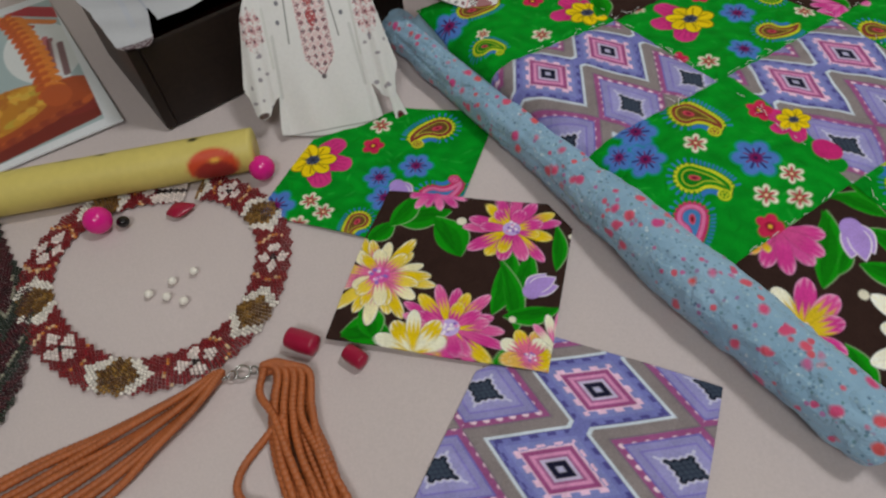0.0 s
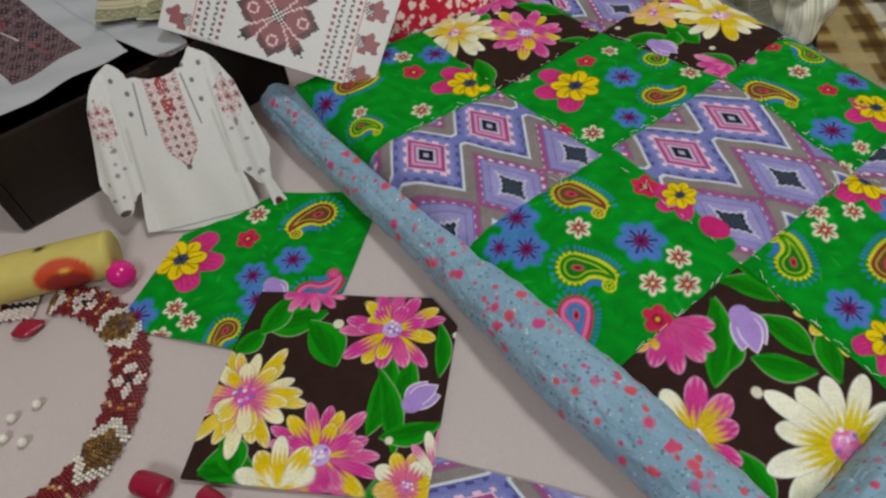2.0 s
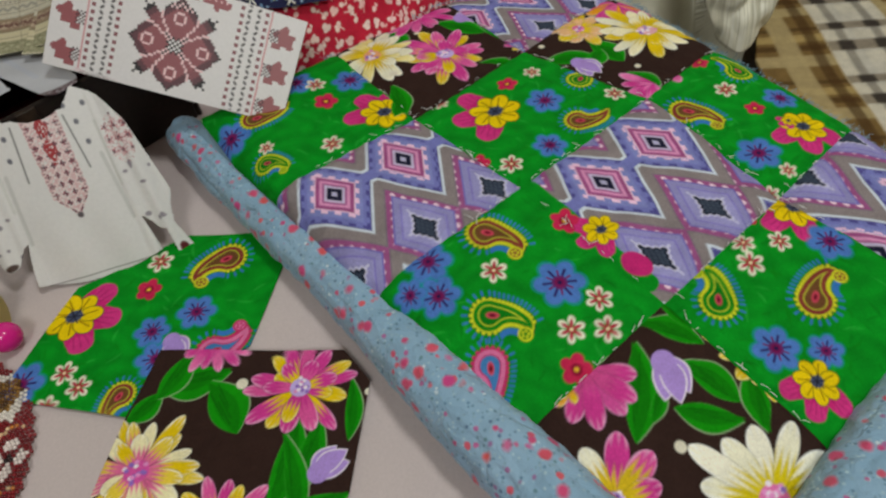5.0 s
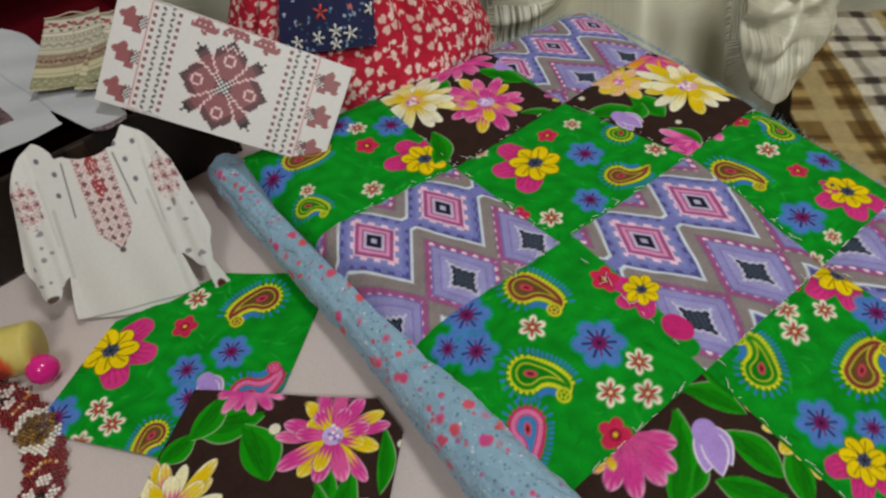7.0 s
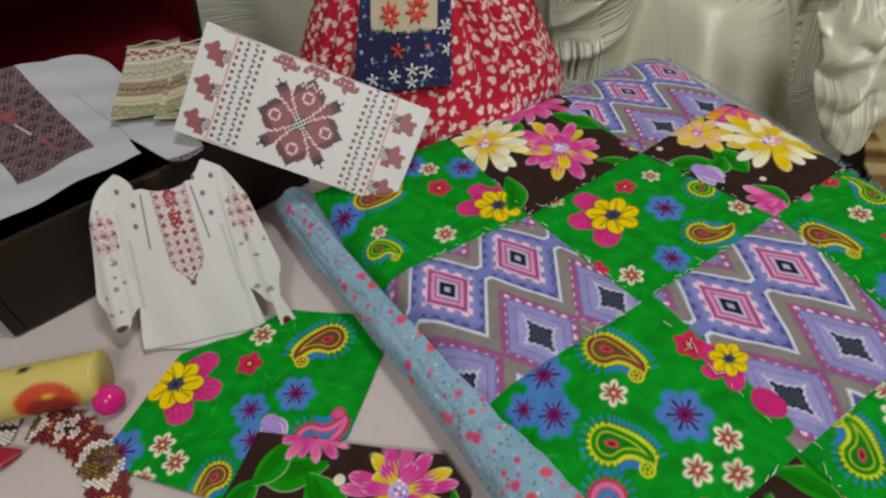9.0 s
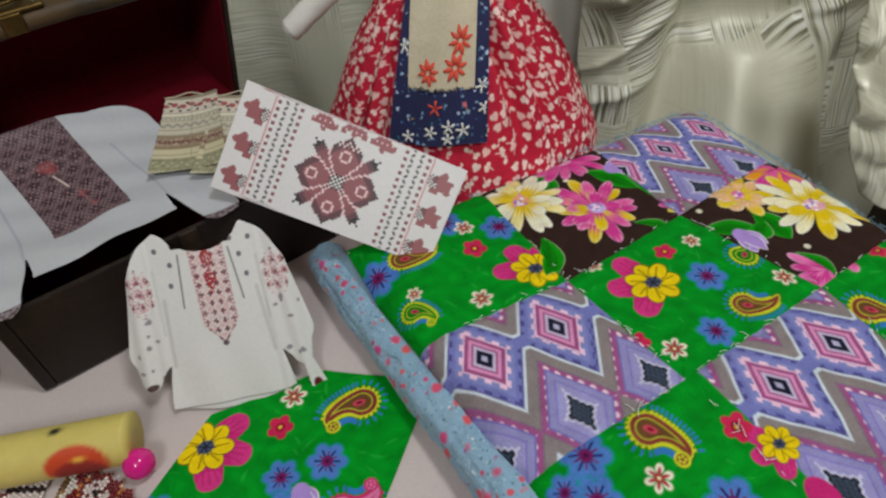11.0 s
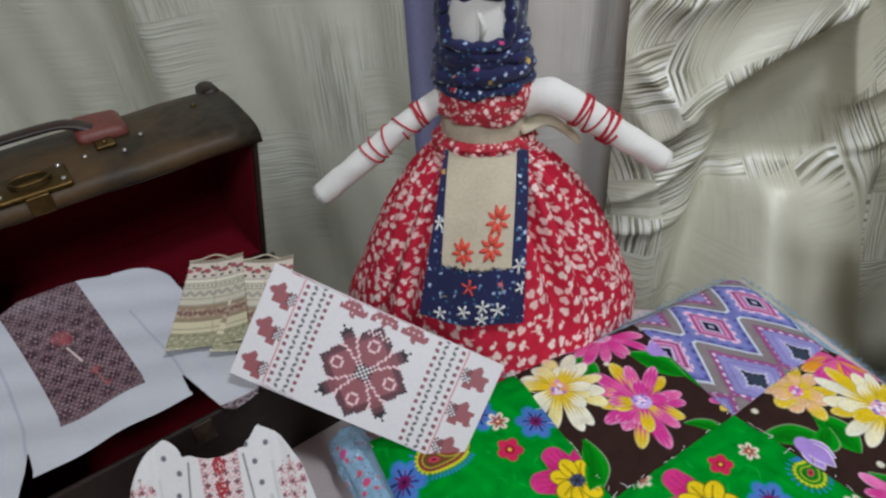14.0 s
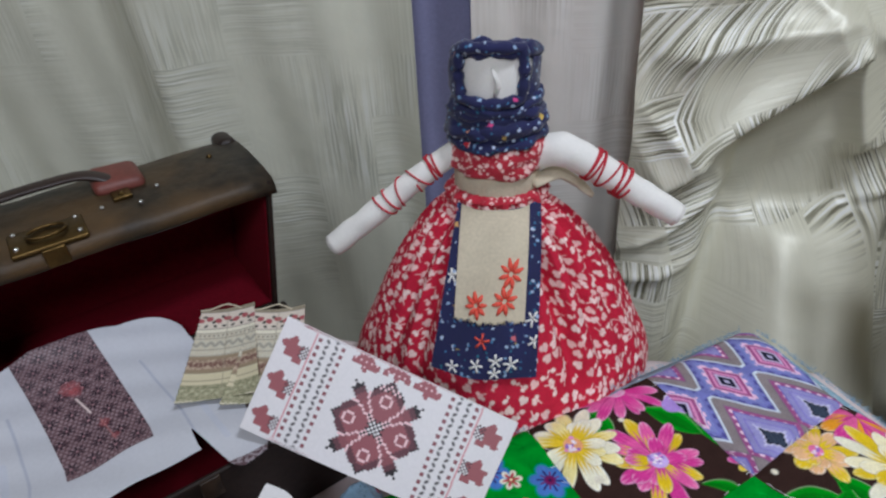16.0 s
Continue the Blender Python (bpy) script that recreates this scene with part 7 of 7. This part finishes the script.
# ---- woven bead collars ----


def bead_shape(r):
    """Verts and faces of a small squat bead."""
    rows, seg = 4, 7
    pts, faces = [(0, 0, r * 0.8)], []
    for i in range(1, rows):
        a = math.pi * i / rows
        pts += [(r * math.sin(a) * math.cos(2 * math.pi * k / seg), r * math.sin(a) * math.sin(2 * math.pi * k / seg), r * 0.8 * math.cos(a)) for k in range(seg)]
    pts.append((0, 0, -r * 0.8))
    for k in range(seg):
        faces.append((0, 1 + k, 1 + (k + 1) % seg))
        faces.append((len(pts) - 1, len(pts) - 2 - k, len(pts) - 2 - (k + 1) % seg))
        for i in range(rows - 2):
            faces.append((1 + i * seg + k, 1 + (i + 1) * seg + k, 1 + (i + 1) * seg + (k + 1) % seg, 1 + i * seg + (k + 1) % seg))
    return np.array(pts), faces


def bead_band(path, width_beads, pitch, colour_of, name, label):
    """A band of seed beads that follows a path; colour_of(row, column) gives each bead's colour."""
    P = np.array(path)
    seg = np.r_[0, np.cumsum(np.hypot(*np.diff(P[:, :2], axis=0).T))]
    rows = int(seg[-1] / pitch)
    unit, ufaces = bead_shape(pitch * 0.56)
    V, F, C = [], [], []
    for i in range(rows):
        s = i * pitch
        x, y = np.interp(s, seg, P[:, 0]), np.interp(s, seg, P[:, 1])
        x2, y2 = np.interp(s + 0.004, seg, P[:, 0]), np.interp(s + 0.004, seg, P[:, 1])
        x1, y1 = np.interp(s - 0.004, seg, P[:, 0]), np.interp(s - 0.004, seg, P[:, 1])
        d = np.array((x2 - x1, y2 - y1))
        d /= np.hypot(*d) + 1e-9
        nrm = np.array((-d[1], d[0]))
        wide = width_beads + (0, 1, 2, 1)[i % 4]
        for j in range(wide):
            off = (j - (wide - 1) / 2) * pitch * 1.06
            c = np.array((x, y)) + nrm * off
            n = len(V) * len(unit)
            V.append(unit + np.array((c[0], c[1], 0.0016 + 0.0003 * math.sin(i * 0.7 + j))))
            F += [tuple(n + k for k in f) for f in ufaces]
            base = np.array(rgb(*colour_of(i, j - (wide - 1) / 2))) * random.uniform(0.8, 1.15)
            C.append(np.tile(base, (len(unit), 1)))
    root = empty(name, label=label, category="necklace")
    ob = mesh_object("beadwork", np.concatenate(V), F, BEADS, root, colours=np.concatenate(C))
    tagged(ob, kind="stuff")
    return root


def red_pattern(i, j):
    r = np.interp(i, ANCHOR_ROWS, ANCHOR_PHASE)
    r = (r + 19.5) % 39 - 19.5
    g = 19.5 - abs(r)
    a = abs(j)
    if g < 5.6 - 0.7 * a:
        return random.choice(((124, 88, 34), (104, 70, 30), (150, 112, 52), (92, 60, 28)))
    if g < 9.3 - 0.95 * a:
        return (238, 230, 222)
    for dr, dj in ((0, 2.6), (0, -2.6), (3.6, 0), (-3.6, 0)):
        if abs(r - dr) / 2.6 + abs(j - dj) / 2.2 < 0.95:
            return (236, 222, 218)
    if abs(r) < 1.2 and a < 1.0:
        return (40, 24, 26)
    if abs(abs(r) - 8.6 + 0.55 * a) < 0.6:
        return random.choice(((206, 130, 60), (226, 190, 150), (150, 30, 40)))
    return random.choice(((132, 24, 34), (124, 22, 32), (118, 22, 30)))


def dark_pattern(i, j):
    g = (i + 3 * abs(j)) % 22
    if g < 2 and abs(j) < 5:
        return (150, 146, 130)
    if g < 9:
        return (34, 44, 36)
    return random.choice(((62, 16, 28), (48, 12, 22), (74, 20, 32)))


collar = [(-0.172, 0.2265), (-0.204, 0.2235), (-0.2335, 0.2065), (-0.2465, 0.178), (-0.2435, 0.15), (-0.232, 0.13), (-0.209, 0.108), (-0.172, 0.091), (-0.13, 0.0995), (-0.107, 0.125), (-0.1005, 0.156), (-0.1045, 0.187), (-0.122, 0.2115), (-0.145, 0.226), (-0.165, 0.2285)]
ring = np.array(smooth_path(collar, 240))
arc = np.r_[0, np.cumsum(np.hypot(*np.diff(ring, axis=0).T))]
# centres of the flower fields and gold fields in turn, from the top of the collar round by the left
fields = [(-0.191, 0.225), (-0.2215, 0.2155), (-0.2455, 0.178), (-0.238, 0.14), (-0.209, 0.109), (-0.171, 0.091), (-0.129, 0.1), (-0.1055, 0.132), (-0.101, 0.170), (-0.1165, 0.2045), (-0.143, 0.2255), (-0.166, 0.2285)]
ANCHOR_ROWS = [arc[np.argmin(np.hypot(ring[:, 0] - a, ring[:, 1] - b))] / 0.002 for a, b in fields]
ANCHOR_PHASE = [19.5 * (k + 0) for k in range(len(fields))]
bead_band(ring, 9, 0.002, red_pattern, "bead_necklace", "wide dark red and white woven bead collar lying flat")
second = [(-0.31, 0.2), (-0.282, 0.165), (-0.258, 0.14), (-0.246, 0.115), (-0.2385, 0.09), (-0.24, 0.06), (-0.25, 0.035)]
bead_band(smooth_path(second, 120), 13, 0.0021, dark_pattern, "bead_necklace", "dark maroon and green woven bead collar")

# ---- coral strand necklace with a clasp ----
necklace = empty("strand_necklace", label="necklace of many orange-brown bead strands with a steel clasp", category="necklace")


def strand(points, r=0.0021):
    path = smooth_path(points, 10)
    L = sum((Vector(path[k + 1]) - Vector(path[k])).length for k in range(9))
    n = max(30, int(L / 0.0006))
    path = smooth_path(points, n)
    radii = [r * (0.8 + 0.22 * abs(math.sin(k * 0.0006 / 0.0026 * math.pi))) for k in range(n)]
    v, f = tube(path, radii, 9)
    mesh_object("strand", v, f, CORAL, necklace)


for k in range(9):
    e = (k - 4) / 4
    z = 0.003 + 0.0022 * (k % 3)
    strand([(-0.1125 + 0.002 * e, 0.0905 + 0.001 * e, z), (-0.126 + 0.007 * e, 0.074 - 0.003 * e, z + 0.001), (-0.148 + 0.014 * e, 0.055 - 0.005 * e, z), (-0.176 + 0.024 * e, 0.034 - 0.006 * e, 0.003 + 0.0018 * (k % 2)), (-0.215 + 0.03 * e, 0.006 - 0.004 * e, 0.003), (-0.26 + 0.036 * e, -0.03, 0.003)])
for k in range(10):
    e = (k - 4.5) / 4.5
    rnd = random.Random(60 + k)
    z = 0.003 + 0.0021 * ((k * 2) % 4)
    strand([(-0.0895 + 0.001 * e, 0.0915, 0.004), (-0.0835 + 0.006 * e, 0.0955 - 0.0025 * abs(e), z + 0.002), (-0.0735 + 0.009 * e, 0.090, z + 0.001), (-0.0705 + 0.0105 * e, 0.070 + rnd.uniform(-0.003, 0.003), z), (-0.062 + 0.0135 * e + rnd.uniform(-0.003, 0.003), 0.048, z), (-0.048 + 0.015 * e, 0.022, 0.003 + 0.002 * (k % 2)), (-0.03 + 0.02 * e, -0.02, 0.003)])
strand([(-0.0725, 0.067, 0.0085), (-0.0815, 0.056, 0.0045), (-0.0895, 0.043, 0.003), (-0.0905, 0.033, 0.003), (-0.0855, 0.0265, 0.003), (-0.076, 0.024, 0.003), (-0.06, 0.01, 0.003)])
strand([(-0.0885, 0.0925, 0.0075), (-0.0875, 0.078, 0.0085), (-0.078, 0.066, 0.0095), (-0.069, 0.05, 0.0085), (-0.06, 0.034, 0.006), (-0.052, 0.018, 0.003)])
for c, r, turn in (((-0.1015, 0.0925, 0.003), 0.0042, 0.0), ((-0.1065, 0.0905, 0.003), 0.0026, 0.6), ((-0.0955, 0.0935, 0.003), 0.0022, 0.3)):
    v, f = tube([(c[0] + r * math.cos(a), c[1] + 0.8 * r * math.sin(a), c[2] + 0.0008 * math.sin(a + turn)) for a in np.linspace(0, 6.2832, 25)], [0.0007] * 25, 8, caps=False)
    mesh_object("clasp_ring", v, f, STEEL, necklace, "steel clasp ring")
for a, b in (((-0.1085, 0.0895, 0.003), (-0.113, 0.088, 0.004)), ((-0.0935, 0.0938, 0.003), (-0.0885, 0.0928, 0.004))):
    v, f = tube([a, b], [0.0009, 0.0016], 8)
    mesh_object("end_cap", v, f, STEEL, necklace)

# ---- plaid blanket on a low bench beside the table ----
ASIDE = np.array((0.096, 0.049, 0.306))


def aside(X, Y, Z):
    """The stretch beside and below the table, laid out 1.38 times as large round a fixed point."""
    return ASIDE + 1.38 * (np.c_[X, Y, Z] - ASIDE)


bench = empty("bench", label="low wooden bench under a plaid blanket", category="bench")
bm = bmesh.new()
box(bm, (0.55, 0.38, -0.16), (1.04, 0.72, -0.124), 0.004)
part("seat_board", bm, LEATHER_WORN, bench)
for lx in (0.59, 1.0):
    for ly in (0.42, 0.68):
        bm = bmesh.new()
        box(bm, (lx - 0.025, ly - 0.025, -0.72), (lx + 0.025, ly + 0.025, -0.16), 0.003)
        part("leg", bm, LEATHER_WORN, bench)


def plaid_print(p):
    p.fill((128, 102, 62))
    for arr, step in ((p.Y + 0.12 * p.X, 0.064), (p.X - 0.12 * p.Y, 0.085)):
        t = (arr % step) / step
        n = np.arange(len(t))
        p.put(n, (np.abs(t - 0.18) - 0.10) * step, (186, 166, 122), 0.85)
        p.put(n, (np.abs(t - 0.42) - 0.05) * step, (80, 56, 32), 0.75)
        p.put(n, (np.abs(t - 0.60) - 0.07) * step, (190, 164, 108), 0.8)
        p.put(n, (np.abs(t - 0.78) - 0.035) * step, (60, 40, 24), 0.6)
    t = ((p.X - 0.12 * p.Y + 0.012) % 0.17) / 0.17
    n = np.arange(len(t))
    p.put(n, (np.abs(t - 0.5) - 0.16) * 0.17, (228, 224, 214), 0.75)
    across = ((p.Y + 0.12 * p.X) % 0.064) / 0.064
    for q, wide in ((0.42, 0.09), (0.8, 0.07)):
        p.put(n, np.maximum((np.abs(t - 0.5) - 0.16) * 0.17, (np.abs(across - q) - wide) * 0.064), (120, 104, 84), 0.75)
        for c in (0.42, 0.58):
            p.put(n, np.maximum((np.abs(t - c) - 0.035) * 0.17, (np.abs(across - q) - wide) * 0.064), (34, 30, 30), 0.85)
    for c in (0.42, 0.58):
        p.put(n, (np.abs(t - c) - 0.02) * 0.17, (70, 62, 58), 0.55)


ob = sheet_object("plaid_blanket", [(0.367, 0.303), (0.787, 0.086), (0.787, 0.55), (0.4395, 0.55), (0.378, 0.419)], 0.0016,
                  lambda X, Y: aside(X, Y, 0.0035 + 0.0015 * np.sin(X * 26 + Y * 17) + 0.001 * np.sin(Y * 60)), plaid_print, PRINT, 0.003)
tagged(ob, label="brown and beige plaid wool blanket spread over a low bench", category="blanket")

# ---- the hanging tip of the drape, knotted and crumpled ----


def drape_tip():
    rows, cols = 70, 70
    W, T = np.meshgrid(np.linspace(-1, 1, cols), np.linspace(0, 1, rows))
    half = 0.008 + 0.05 * T ** 0.6
    X = 0.367 + 0.035 * T + half * W
    Y = 0.424 + 0.1 * T + 0.012 * W ** 2 - 0.02 * np.sin(np.pi * np.clip(T, 0, 1)) * (1 - W ** 2)
    Z = 0.006 + 0.15 * T ** 1.15
    for k in range(rows):
        for j in range(cols):
            q = Vector((X[k, j] * 38, Y[k, j] * 38, Z[k, j] * 38))
            amt = min(1.0, 0.25 + T[k, j] * 1.4)
            Y[k, j] += amt * (0.016 * noise.noise(q) + 0.004 * noise.noise(q * 2.3) - 0.014 * abs(noise.noise(q * 1.4)))
            X[k, j] += amt * 0.006 * noise.noise(q + Vector((9, 0, 0)))
            Z[k, j] += amt * 0.006 * noise.noise(q + Vector((0, 9, 0)))
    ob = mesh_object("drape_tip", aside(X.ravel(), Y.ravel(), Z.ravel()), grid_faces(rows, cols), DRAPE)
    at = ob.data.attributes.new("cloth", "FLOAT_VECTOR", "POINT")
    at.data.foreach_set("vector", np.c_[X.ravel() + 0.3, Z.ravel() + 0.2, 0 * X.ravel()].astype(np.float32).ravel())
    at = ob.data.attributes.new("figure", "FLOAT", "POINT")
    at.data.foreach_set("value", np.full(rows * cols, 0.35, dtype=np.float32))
    sol = ob.modifiers.new("thickness", "SOLIDIFY")
    sol.thickness = 0.0012
    return tagged(ob, label="crumpled tip of silvery beige satin hanging over the blanket", category="curtain")


drape_tip()
